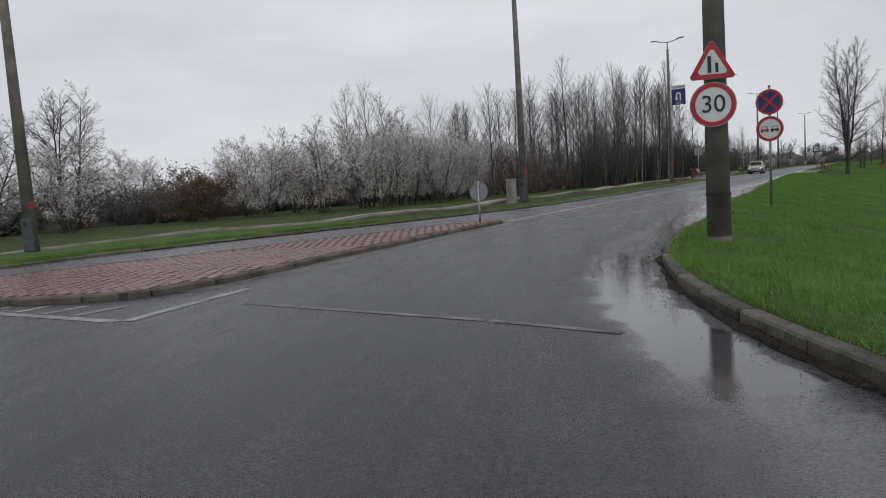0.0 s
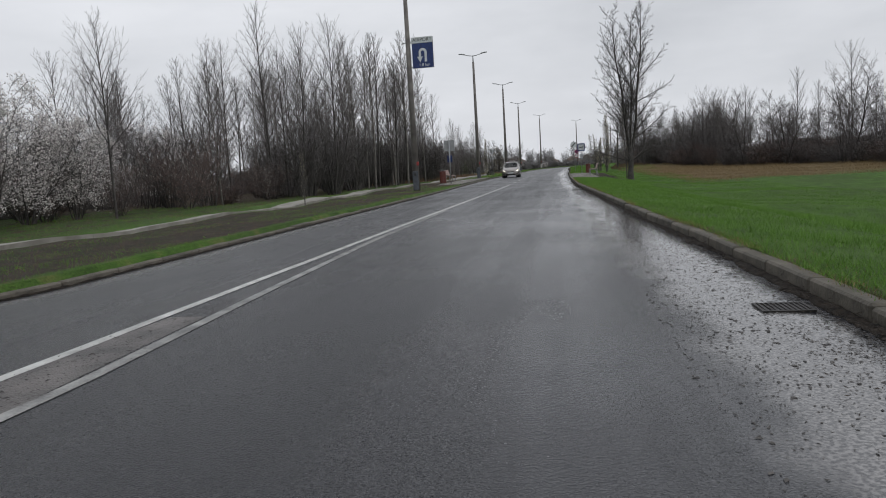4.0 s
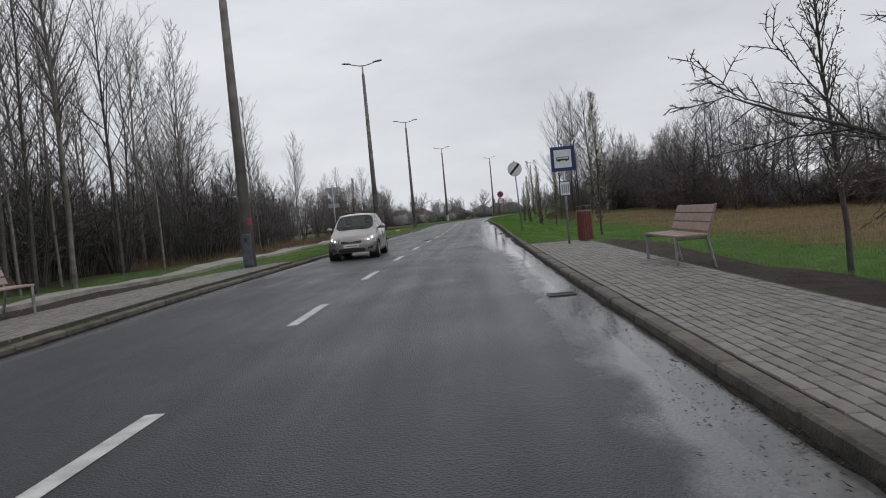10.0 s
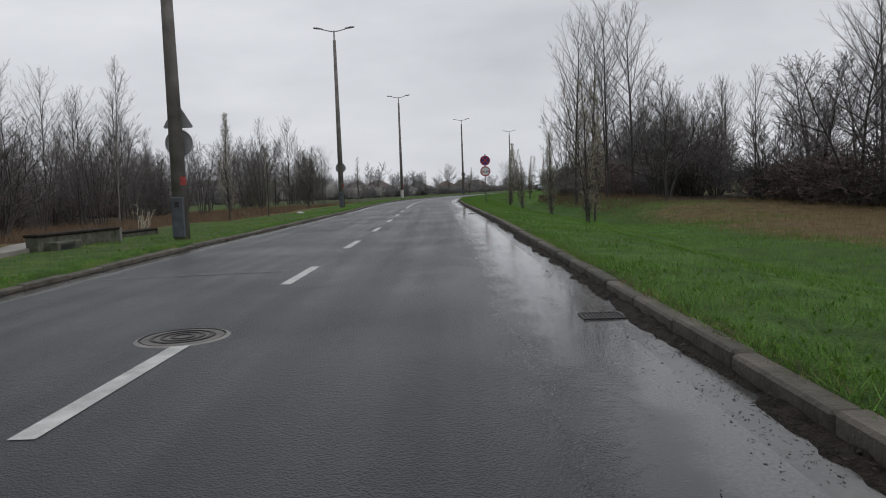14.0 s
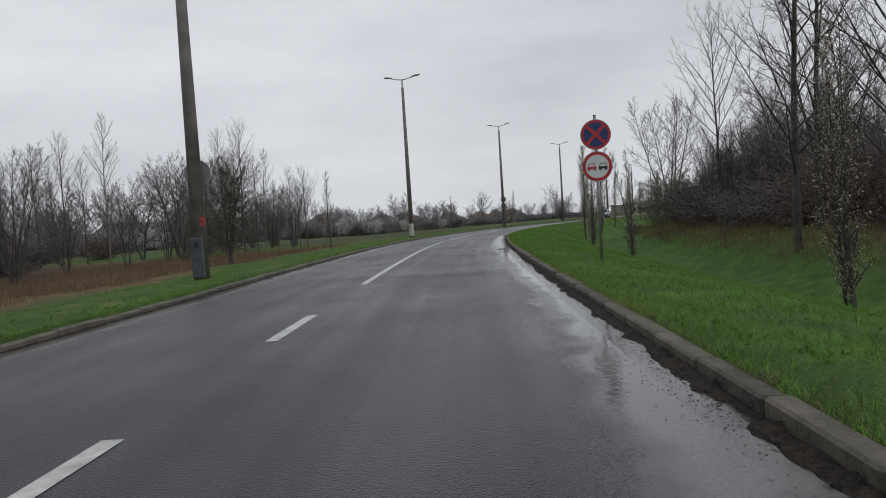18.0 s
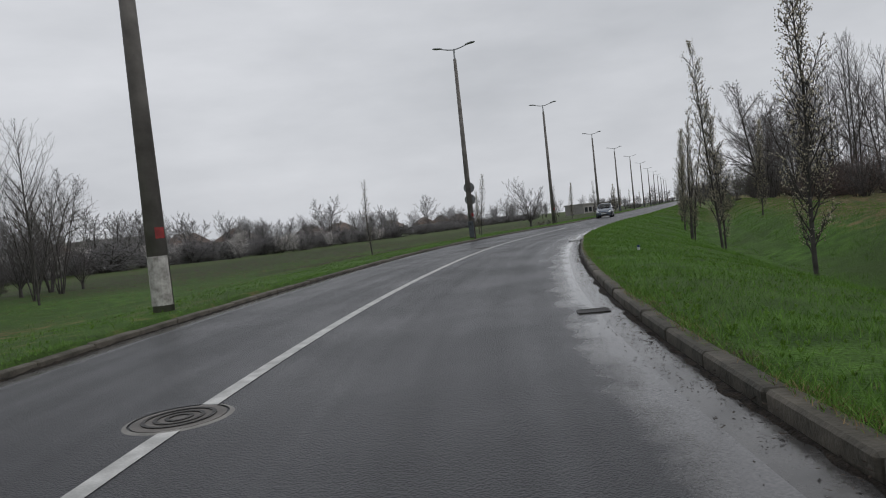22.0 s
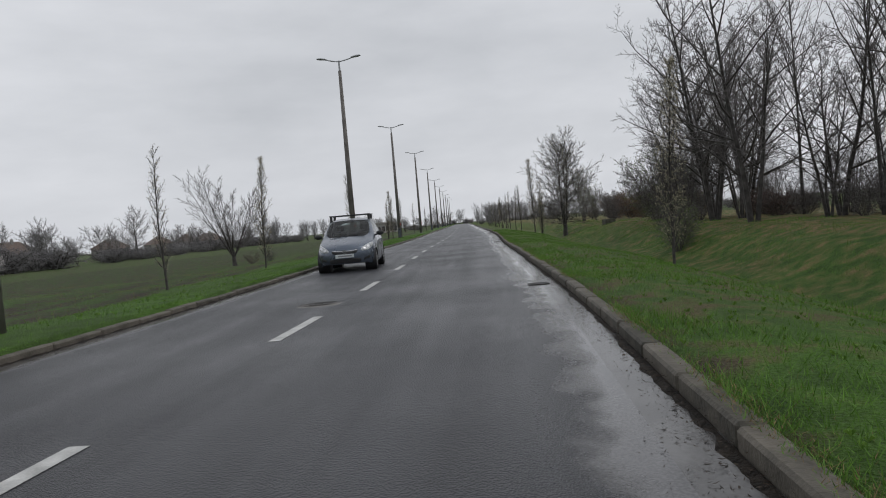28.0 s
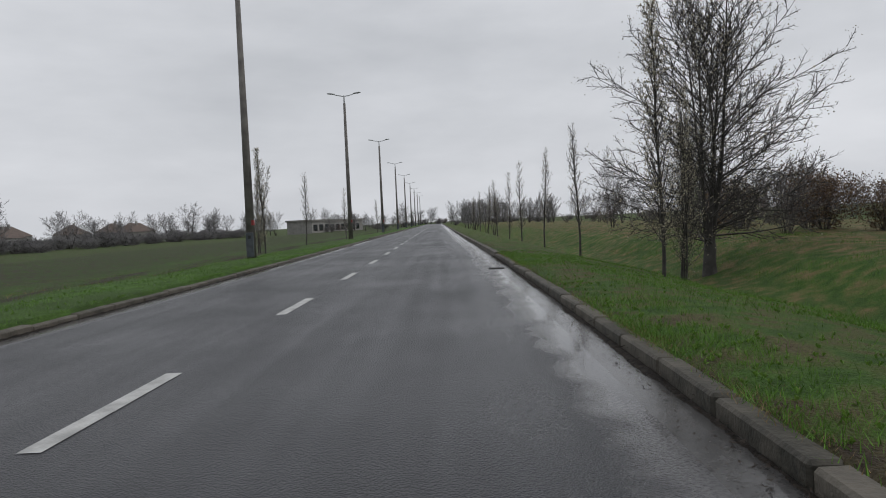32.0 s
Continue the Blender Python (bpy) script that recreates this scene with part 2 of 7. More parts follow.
def ground_material():
    """Spring turf with bare, dry and muddy places; the colour attribute 'dry' holds how withered and how bare it is."""
    m = bpy.data.materials.new("turf")
    m.use_nodes = True
    n, l = m.node_tree.nodes, m.node_tree.links
    p = n["Principled BSDF"]
    co, at = n.new("ShaderNodeTexCoord"), n.new("ShaderNodeAttribute")
    at.attribute_name = "dry"
    sep = n.new("ShaderNodeSeparateColor")
    l.new(at.outputs["Color"], sep.inputs["Color"])

    def noise_tex(scale, detail):
        k = n.new("ShaderNodeTexNoise")
        k.inputs["Scale"].default_value, k.inputs["Detail"].default_value = scale, detail
        l.new(co.outputs["Object"], k.inputs["Vector"])
        return k.outputs["Fac"]

    def two(a, b, fac):
        k = n.new("ShaderNodeMixRGB")
        for i, c in ((1, a), (2, b)):
            if isinstance(c, tuple):
                k.inputs[i].default_value = (*c, 1)
            else:
                l.new(c, k.inputs[i])
        l.new(fac, k.inputs[0])
        return k.outputs["Color"]

    def cut(v, lo, hi):
        k = n.new("ShaderNodeMapRange")
        k.inputs["From Min"].default_value, k.inputs["From Max"].default_value = lo, hi
        l.new(v, k.inputs["Value"])
        return k.outputs["Result"]

    wide, mid, fine = noise_tex(0.25, 4.0), noise_tex(2.2, 5.0), noise_tex(38.0, 4.0)
    green = two((0.042, 0.092, 0.015), (0.115, 0.235, 0.037), cut(mid, 0.3, 0.7))
    green = two(green, (0.06, 0.105, 0.024), cut(wide, 0.35, 0.75))
    straw = two((0.10, 0.072, 0.036), (0.24, 0.175, 0.085), cut(mid, 0.3, 0.72))
    mud = two((0.028, 0.022, 0.017), (0.075, 0.058, 0.043), cut(mid, 0.3, 0.7))
    f1 = math_node(n, "ADD", sep.outputs["Red"], math_node(n, "MULTIPLY", math_node(n, "SUBTRACT", mid, 0.5), 1.1))
    f2 = math_node(n, "ADD", sep.outputs["Green"], math_node(n, "MULTIPLY", math_node(n, "SUBTRACT", mid, 0.5), 1.1))
    col = two(two(green, straw, cut(f1, 0.35, 0.65)), mud, cut(f2, 0.35, 0.65))
    dk = n.new("ShaderNodeMixRGB")
    dk.blend_type, dk.inputs[0].default_value = "MULTIPLY", 0.75
    l.new(col, dk.inputs[1])
    g = n.new("ShaderNodeCombineColor")
    k = math_node(n, "ADD", cut(fine, 0.25, 0.75), 0.25)
    for s in ("Red", "Green", "Blue"):
        l.new(k, g.inputs[s])
    l.new(g.outputs["Color"], dk.inputs[2])
    l.new(dk.outputs["Color"], p.inputs["Base Color"])
    p.inputs["Roughness"].default_value = 0.85
    p.inputs["Specular IOR Level"].default_value = 0.2
    bu = n.new("ShaderNodeBump")
    bu.inputs["Distance"].default_value, bu.inputs["Strength"].default_value = 0.05, 1.0
    l.new(math_node(n, "ADD", fine, mid), bu.inputs["Height"]), l.new(bu.outputs["Normal"], p.inputs["Normal"])
    return m


ASPHALT = wet_asphalt()
TURF = ground_material()
PAINT = material("road_paint", (0.30, 0.30, 0.29), (0.60, 0.60, 0.58), 0.5, 5.0, fine=70, spread=0.9, bump=0.002)
GRIT = material("gravelly_wear", (0.024, 0.022, 0.022), (0.15, 0.135, 0.128), 0.42, 3.0, fine=60, spread=1.3, bump=0.012)
PAINT_FAINT = material("faint_paint", (0.025, 0.025, 0.025), (0.17, 0.17, 0.165), 0.5, 3.0, fine=40, spread=1.3, bump=0.002)
PAINT_WORN = material("worn_paint", (0.06, 0.06, 0.06), (0.36, 0.36, 0.35), 0.5, 4.0, fine=60, spread=1.3, bump=0.002)
GUTTER = material("wet_gutter_concrete", (0.035, 0.034, 0.033), (0.105, 0.102, 0.10), 0.15, 2.2, bump=0.0004, fine=30, spread=0.9)
KERBMOSS = material("mossy_concrete", (0.03, 0.034, 0.02), (0.12, 0.118, 0.095), 0.85, 6.0, bump=0.006, fine=45)
KERB = material("kerb_concrete", (0.014, 0.014, 0.009), (0.155, 0.138, 0.112), 0.75, 3.2, bump=0.011, fine=34, spread=1.0, island=0.35)
CONCRETE = material("concrete", (0.16, 0.155, 0.145), (0.30, 0.29, 0.27), 0.75, 3.0, bump=0.003)
POLE = material("spun_concrete", (0.085, 0.078, 0.072), (0.19, 0.176, 0.163), 0.7, 2.5, bump=0.002, fine=45)
FUSEBOX = material("painted_fuse_box", (0.04, 0.047, 0.057), (0.08, 0.09, 0.105), 0.55, 6.0)
LIMEWASH = material("limewashed_concrete", (0.20, 0.19, 0.17), (0.55, 0.54, 0.51), 0.8, 7.0, spread=0.8, fine=25)
PAVER = material("grey_pavers", (0.11, 0.10, 0.09), (0.23, 0.215, 0.19), 0.6, 5.0, bump=0.002, island=0.5)
BRICK = material("red_pavers", (0.105, 0.042, 0.038), (0.20, 0.085, 0.076), 0.34, 1.2, bump=0.002, island=0.12)
JOINT = material("joint_sand", (0.025, 0.022, 0.02), (0.07, 0.06, 0.05), 0.9, 9.0)
PATHWAY = material("cracked_path", (0.17, 0.16, 0.14), (0.31, 0.295, 0.265), 0.7, 2.0, bump=0.003)
STEEL = material("galvanised_steel", (0.22, 0.23, 0.235), (0.36, 0.37, 0.375), 0.45, 12.0, metal=0.75)
TIN = material("sign_back_tin", (0.22, 0.23, 0.235), (0.33, 0.34, 0.345), 0.5, 6.0, metal=0.4)
IRON = material("cast_iron", (0.016, 0.015, 0.014), (0.05, 0.046, 0.042), 0.5, 20.0, metal=0.6, bump=0.002)
BLACK = material("black_paint", (0.012, 0.012, 0.013), (0.022, 0.022, 0.023), 0.5, 20.0)
WHITE = material("sign_white", (0.52, 0.56, 0.57), (0.62, 0.65, 0.66), 0.42, 9.0)
RED = material("sign_red", (0.33, 0.012, 0.02), (0.46, 0.02, 0.03), 0.42, 9.0)
BLUE = material("sign_blue", (0.006, 0.02, 0.10), (0.011, 0.036, 0.16), 0.42, 9.0)
REDMARK = material("red_spray", (0.17, 0.018, 0.018), (0.34, 0.035, 0.035), 0.6, 14.0)
WOODRED = material("stained_slats", (0.075, 0.018, 0.014), (0.15, 0.042, 0.03), 0.55, 10.0, island=0.4)
WOODBLEACHED = material("bleached_stalks", (0.30, 0.27, 0.21), (0.52, 0.48, 0.40), 0.8, 8.0)
WOODPALE = material("weathered_slats", (0.21, 0.135, 0.115), (0.36, 0.26, 0.235), 0.6, 8.0, island=0.4)
BARK = material("bark", (0.03, 0.027, 0.026), (0.088, 0.081, 0.076), 0.85, 5.0, bump=0.004)
BARK_PALE = material("pale_bark", (0.075, 0.068, 0.062), (0.20, 0.185, 0.17), 0.8, 4.0, bump=0.003)
TWIG = material("twigs", (0.076, 0.069, 0.068), (0.175, 0.16, 0.158), 0.85, 3.0, island=0.5)
# Paler grey for far trees and hedges: distance haze put into the twig colour.
TWIG_HAZE = material("haze_twigs", (0.13, 0.126, 0.129), (0.27, 0.263, 0.265), 0.85, 3.0, island=0.5)
TWIG_RED = material("reddish_twigs", (0.085, 0.06, 0.055), (0.18, 0.13, 0.115), 0.85, 3.0, island=0.5)
BLOSSOM = material("white_blossom", (0.50, 0.465, 0.455), (0.82, 0.79, 0.775), 0.8, 5.0, island=0.7)
BUD = material("cream_buds", (0.20, 0.17, 0.11), (0.52, 0.48, 0.36), 0.8, 5.0, island=0.8)
LEAF = material("young_leaves", (0.055, 0.085, 0.02), (0.16, 0.20, 0.06), 0.6, 5.0, island=0.7)
BLADE = material("grass_blades", (0.06, 0.138, 0.014), (0.148, 0.30, 0.04), 0.55, 2.0, island=0.65, spec=0.3)
WEED = material("weed_leaves", (0.075, 0.16, 0.02), (0.2, 0.34, 0.055), 0.5, 3.0, island=0.7, spec=0.4)
STRAW = material("withered_grass", (0.12, 0.085, 0.042), (0.33, 0.24, 0.125), 0.8, 2.0, island=0.7, spec=0.2)
RUSTGRASS = material("russet_grass", (0.09, 0.062, 0.04), (0.215, 0.148, 0.095), 0.8, 2.0, island=0.7, spec=0.2)
MUD = material("leaf_litter", (0.008, 0.006, 0.005), (0.05, 0.036, 0.025), 0.7, 6.0, island=0.7, spec=0.25)
EARTH = material("wet_mud", (0.007, 0.006, 0.005), (0.04, 0.032, 0.025), 0.75, 14.0, bump=0.035, fine=45, spread=0.9, spec=0.15)
PEBBLE = material("gravel_stones", (0.012, 0.011, 0.011), (0.10, 0.092, 0.086), 0.6, 9.0, island=0.9)
# Wall and roof colours dulled and greyed, with distance haze put into them.
PLASTER = material("house_plaster", (0.20, 0.195, 0.185), (0.30, 0.29, 0.275), 0.85, 1.0)
ROOF = material("roof_tiles", (0.09, 0.065, 0.055), (0.16, 0.12, 0.10), 0.8, 2.0, bump=0.01)
PANE = material("dark_pane", (0.015, 0.018, 0.02), (0.03, 0.034, 0.038), 0.08, 2.0)
SILVER = material("silver_car_paint", (0.27, 0.25, 0.235), (0.30, 0.28, 0.262), 0.3, 1.5, metal=0.6, spread=0.05, fine=2.0)
GREYCAR = material("blue_grey_car_paint", (0.095, 0.118, 0.155), (0.115, 0.14, 0.18), 0.28, 1.5, metal=0.6, spread=0.05, fine=2.0)
for k in (SILVER, GREYCAR):
    k.node_tree.nodes["Principled BSDF"].inputs["Coat Weight"].default_value = 0.7
    k.node_tree.nodes["Principled BSDF"].inputs["Coat Roughness"].default_value = 0.06
RUBBER = material("tyre_rubber", (0.012, 0.012, 0.012), (0.025, 0.025, 0.025), 0.8, 20.0)
CHROME = material("chrome_trim", (0.5, 0.51, 0.52), (0.6, 0.61, 0.62), 0.2, 9.0, metal=1.0)
PLASTIC = material("black_plastic", (0.015, 0.015, 0.016), (0.03, 0.03, 0.032), 0.5, 20.0)
LENS = bpy.data.materials.new("lit_headlight")
LENS.use_nodes = True
LENS.node_tree.nodes["Principled BSDF"].inputs["Base Color"].default_value = (0.8, 0.8, 0.75, 1)
LENS.node_tree.nodes["Principled BSDF"].inputs["Emission Color"].default_value = (1.0, 0.86, 0.62, 1)
LENS.node_tree.nodes["Principled BSDF"].inputs["Emission Strength"].default_value = 2.2
GLASSY = material("clear_lens", (0.4, 0.42, 0.43), (0.55, 0.57, 0.58), 0.12, 9.0)

# ---------------------------------------------------------------- the road's line
LINE = [
    (-3.44, -29.89),
    (-2.87, -14.90),
    (-2.29, 0.09),
    (-0.40, 11.61),
    (4.11, 22.01),
    (9.56, 31.62),
    (14.99, 40.96),
    (20.52, 50.55),
    (25.98, 60.13),
    (31.52, 69.67),
    (37.20, 79.10),
    (43.04, 88.56),
    (48.67, 97.82),
    (54.40, 107.55),
    (59.98, 117.09),
    (65.72, 126.41),
    (72.15, 135.72),
    (79.33, 144.10),
    (87.20, 151.93),
    (96.08, 159.12),
    (104.77, 165.47),
    (114.12, 171.85),
    (122.94, 178.28),
    (131.63, 184.76),
    (151.83, 199.50),
    (179.72, 220.64),
    (219.57, 250.84),
    (275.35, 293.13),
    (355.04, 353.53),
    (466.62, 438.10),
]


def smooth_line(points, step=0.5):
    p = np.array(points, float)
    p = np.vstack([2 * p[0] - p[1], p, 2 * p[-1] - p[-2]])
    out = []
    for a, b, c, e in zip(p[:-3], p[1:-2], p[2:-1], p[3:]):
        k = max(2, int(np.hypot(*(c - b)) / step))
        u = np.linspace(0, 1, k, endpoint=False)[:, None]
        out.append(0.5 * (2 * b + (c - a) * u + (2 * a - 5 * b + 4 * c - e) * u**2 + (3 * b - a - 3 * c + e) * u**3))
    return np.vstack([*out, p[-2:-1]])


ROAD = smooth_line(LINE)
RUN = np.r_[0, np.cumsum(np.hypot(*np.diff(ROAD, axis=0).T))] - 30.0
AIM = np.gradient(ROAD, axis=0)
AIM /= np.hypot(*AIM.T)[:, None]


def on_line(s):
    """Place and heading (unit vector) of the road's middle at s metres along."""
    x, y = np.interp(s, RUN, ROAD[:, 0]), np.interp(s, RUN, ROAD[:, 1])
    tx, ty = np.interp(s, RUN, AIM[:, 0]), np.interp(s, RUN, AIM[:, 1])
    k = np.hypot(tx, ty)
    return x, y, tx / k, ty / k


def spot(s, d):
    """World x, y at s metres along the road and d metres to the right of its middle."""
    x, y, tx, ty = on_line(s)
    return x + d * ty, y - d * tx


def left_edge(s):
    return np.interp(s, [-30, 3, 6, 8, 11.7, 14.5, 18, 22, 26, 30, 56, 66, 76, 92, 105, 118, 128, 140, 150, 160, 172, 184, 196, 208, 230, 300, 600], [-30, -26, -16, -11.8, -9.2, -8.0, -6.3, -4.7, -3.5, -2.9, -2.92, -2.98, -3.15, -3.1, -3.3, -3.0, -2.75, -2.7, -2.75, -2.85, -3.0, -3.4, -3.3, -2.75, -2.75, -2.85, -2.9])


def right_edge(s):
    return np.interp(s, [-30, -4, 0, 2, 3.7, 5.5, 7.1, 9.5, 13, 15.8, 19.4, 23.5, 27.4, 29.5, 31.6, 35, 46.4, 49.5, 54, 62, 73, 80, 88, 101, 120, 137, 154, 171, 195, 217, 232, 246, 280, 600], [26, 8.2, 5.0, 4.35, 4.0, 3.77, 3.63, 3.68, 4.05, 4.38, 4.47, 4.42, 4.43, 4.37, 4.28, 4.08, 3.68, 3.56, 3.4, 3.39, 3.44, 3.47, 3.46, 3.4, 3.37, 3.42, 3.31, 3.46, 3.43, 3.33, 3.4, 3.5, 3.42, 3.4])


def smoothstep(x, a, b):
    u = np.clip((np.asarray(x, float) - a) / (b - a), 0, 1)
    return u * u * (3 - 2 * u)


def height(s, d):
    """Height of the land at s, d: flush with the kerb's top, a ditch and a bank on the right, a field on the left."""
    s, d = np.asarray(s, float), np.asarray(d, float)
    wr, wl_ = d - right_edge(s), left_edge(s) - d
    flat = np.interp(wr, [0, 0.6, 1.8, 2.6, 4, 8, 30], [0.13, 0.13, 0.06, -0.14, -0.42, -0.52, -0.5])
    shelf = smoothstep(s, 62.5, 64.5) * (1 - smoothstep(s, 83, 86))
    flat = flat + shelf * np.interp(wr, [1.4, 1.8, 2.8, 3.6], [0, 0.06, 0.24, 0])
    flat = flat - 0.065 * smoothstep(s, 63.6, 65) * (1 - smoothstep(s, 82.2, 83.8)) * (1 - smoothstep(wr, 2.2, 3.2))
    ditch = np.interp(wr, [0, 1.2, 2.4, 3.4, 4.2, 5.2, 6.2, 7.4, 9.0, 13, 22, 40], [0.13, 0.12, -0.1, -0.38, -0.72, -1.08, -1.0, -0.3, 0.08, 0.1, -0.3, -0.5])
    k = smoothstep(s, 108, 128)
    right = flat * (1 - k) + ditch * k
    near_l = np.interp(wl_, [0, 0.8, 3, 5, 9, 20, 40, 47], [0.13, 0.14, 0.12, 0.0, -0.15, -0.3, -0.45, -0.6])
    low_l = np.interp(wl_, [0, 0.9, 2, 3.2, 6, 9, 14, 40, 47], [0.13, 0.14, 0.06, -0.06, -0.27, -0.4, -0.46, -0.48, -0.6])
    low_l = low_l - 0.45 * smoothstep(s, 226, 248) * smoothstep(wl_, 2.5, 14)
    kl = smoothstep(s, 108, 130)
    left = near_l * (1 - kl) + low_l * kl
    z = np.where(wr >= 0, right, np.where(wl_ >= 0, left, -0.12))
    far = smoothstep(np.maximum(wr, wl_), 1.0, 4.0)
    return z + far * 0.05 * (np.sin(s * 0.7 + d * 0.4) + np.sin(s * 0.23 - d * 0.9) * 0.8 + 0.5 * np.sin(s * 1.9 + d * 1.3))


def stand(s, d, turn=0.0, dz=0.0, scale=1.0):
    """The pose of a thing that stands at s, d on the land; its y axis runs along the road."""
    x, y, tx, ty = on_line(s)
    z = float(height(s, d)) if not (left_edge(s) < d < right_edge(s)) else 0.0
    m = Matrix.Translation((x + d * ty, y - d * tx, z + dz)) @ Matrix.Rotation(math.atan2(-tx, ty) + radians(turn), 4, "Z")
    return m @ Matrix.Scale(scale, 4)


# ---------------------------------------------------------------- mesh helpers
def link_mesh(name, me, mat=None, parent=None, label=""):
    ob = new(name, me)
    if mat and not me.materials:
        me.materials.append(mat)
    if parent:
        ob.parent = parent
    if label:
        ob["label"] = label
    return ob


def part(name, bm, mat, parent, label="", smooth=False):
    me = bpy.data.meshes.new(name)
    bm.to_mesh(me)
    bm.free()
    if smooth:
        me.shade_smooth()
    return link_mesh(name, me, mat, parent, label)


def raw(name, verts, faces, mat, parent=None, label="", smooth=False):
    me = bpy.data.meshes.new(name)
    me.from_pydata([tuple(v) for v in verts], [], [tuple(f) for f in faces])
    me.update()
    if smooth:
        me.shade_smooth()
    return link_mesh(name, me, mat, parent, label)


def box(bm, x0, x1, y0, y1, z0, z1, bevel=0.0):
    r = bmesh.ops.create_cube(bm, size=1.0)
    for v in r["verts"]:
        v.co = (x0 + (v.co.x + 0.5) * (x1 - x0), y0 + (v.co.y + 0.5) * (y1 - y0), z0 + (v.co.z + 0.5) * (z1 - z0))
    if bevel:
        es = list({e for v in r["verts"] for e in v.link_edges})
        bmesh.ops.bevel(bm, geom=es, offset=bevel, segments=1, affect="EDGES")
    return bm


def rod(bm, a, b, r0, r1=None, sides=8):
    a, b = Vector(a), Vector(b)
    r1 = r0 if r1 is None else r1
    q = (b - a).to_track_quat("Z", "Y").to_matrix().to_4x4()
    bmesh.ops.create_cone(bm, cap_ends=True, segments=sides, radius1=r0, radius2=r1, depth=(b - a).length, matrix=Matrix.Translation((a + b) / 2) @ q)
    return bm


def plate(bm, outline, y0, y1):
    """A flat plate with the given outline in x, z, from y0 (front) to y1."""
    lo = [bm.verts.new((x, y0, z)) for x, z in outline]
    hi = [bm.verts.new((x, y1, z)) for x, z in outline]
    bm.faces.new(lo), bm.faces.new(hi[::-1])
    for i in range(len(lo)):
        j = (i + 1) % len(lo)
        bm.faces.new((lo[j], lo[i], hi[i], hi[j]))
    bmesh.ops.recalc_face_normals(bm, faces=bm.faces)
    return bm


def ring_plate(bm, r0, r1, cx, cz, y0, y1, sides=40):
    pts = [(math.cos(2 * math.pi * i / sides), math.sin(2 * math.pi * i / sides)) for i in range(sides)]
    vs = [[bm.verts.new((cx + r * c, y, cz + r * s)) for c, s in pts] for r, y in ((r0, y0), (r1, y0), (r1, y1), (r0, y1))]
    for k in range(4):
        for i in range(sides):
            j = (i + 1) % sides
            bm.faces.new((vs[k][i], vs[k][j], vs[(k + 1) % 4][j], vs[(k + 1) % 4][i]))
    bmesh.ops.recalc_face_normals(bm, faces=bm.faces)
    return bm


def disc(r, cx=0.0, cz=0.0, sides=40):
    return [(cx + r * math.cos(2 * math.pi * i / sides), cz + r * math.sin(2 * math.pi * i / sides)) for i in range(sides)]


def thing(name, label, category, group="", kind="", m=None):
    ob = new(name)
    ob.empty_display_size = 0.1
    tagged(ob, label, category, group, kind)
    if m is not None:
        ob.matrix_basis = m
    return ob


def letters(text, size, mat, parent, x, y, z, name="lettering"):
    """Raised lettering in the built-in font, centred at x, z on the plane y, read from the front (-y)."""
    cu = bpy.data.curves.new(name, "FONT")
    cu.body, cu.size, cu.align_x, cu.align_y, cu.extrude = text, size, "CENTER", "CENTER", 0.002
    tmp = bpy.data.objects.new(name, cu)
    me = bpy.data.meshes.new_from_object(tmp)
    bpy.data.objects.remove(tmp)
    me.transform(Matrix.Translation((x, y, z)) @ Matrix.Rotation(radians(90), 4, "X"))
    me.materials.clear()
    return link_mesh(name, me, mat, parent)


def bent(points, r, sides=6):
    """One closed bent tube through the points."""
    bm = bmesh.new()
    pts = [Vector(p) for p in points]
    rings = []
    for i, p in enumerate(pts):
        w = (pts[min(i + 1, len(pts) - 1)] - pts[max(i - 1, 0)]).normalized()
        a = w.cross(Vector((0, 1, 0))).normalized()
        b = w.cross(a)
        rings.append([bm.verts.new(p + a * (r * math.cos(2 * math.pi * k / sides)) + b * (r * math.sin(2 * math.pi * k / sides))) for k in range(sides)])
    for u, v in zip(rings[:-1], rings[1:]):
        for k in range(sides):
            bm.faces.new((u[k], u[(k + 1) % sides], v[(k + 1) % sides], v[k]))
    bm.faces.new(rings[0][::-1]), bm.faces.new(rings[-1])
    bmesh.ops.recalc_face_normals(bm, faces=bm.faces)
    return bm


def strip(name, s0, s1, d0, d1, z, mat, step=1.0, parent=None, label="", thick=0.0):
    """A flat band along the road; d0 and d1 are numbers or functions of s."""
    n_ = max(2, int((s1 - s0) / step) + 1)
    verts, faces = [], []
    f0 = d0 if callable(d0) else (lambda s: d0)
    f1 = d1 if callable(d1) else (lambda s: d1)
    for s in np.linspace(s0, s1, n_):
        for d in (f0(s), f1(s)):
            x, y = spot(s, d)
            zz = z(s, d) if callable(z) else z
            verts += [(x, y, zz), (x, y, zz - thick)]
    for i in range(n_ - 1):
        a = 4 * i
        faces.append((a, a + 2, a + 6, a + 4))
        if thick:
            faces += [(a, a + 4, a + 5, a + 1), (a + 2, a + 3, a + 7, a + 6)]
    if thick:
        faces += [(0, 1, 3, 2), (4 * n_ - 4, 4 * n_ - 2, 4 * n_ - 1, 4 * n_ - 3)]
    return raw(name, verts, faces, mat, parent, label)

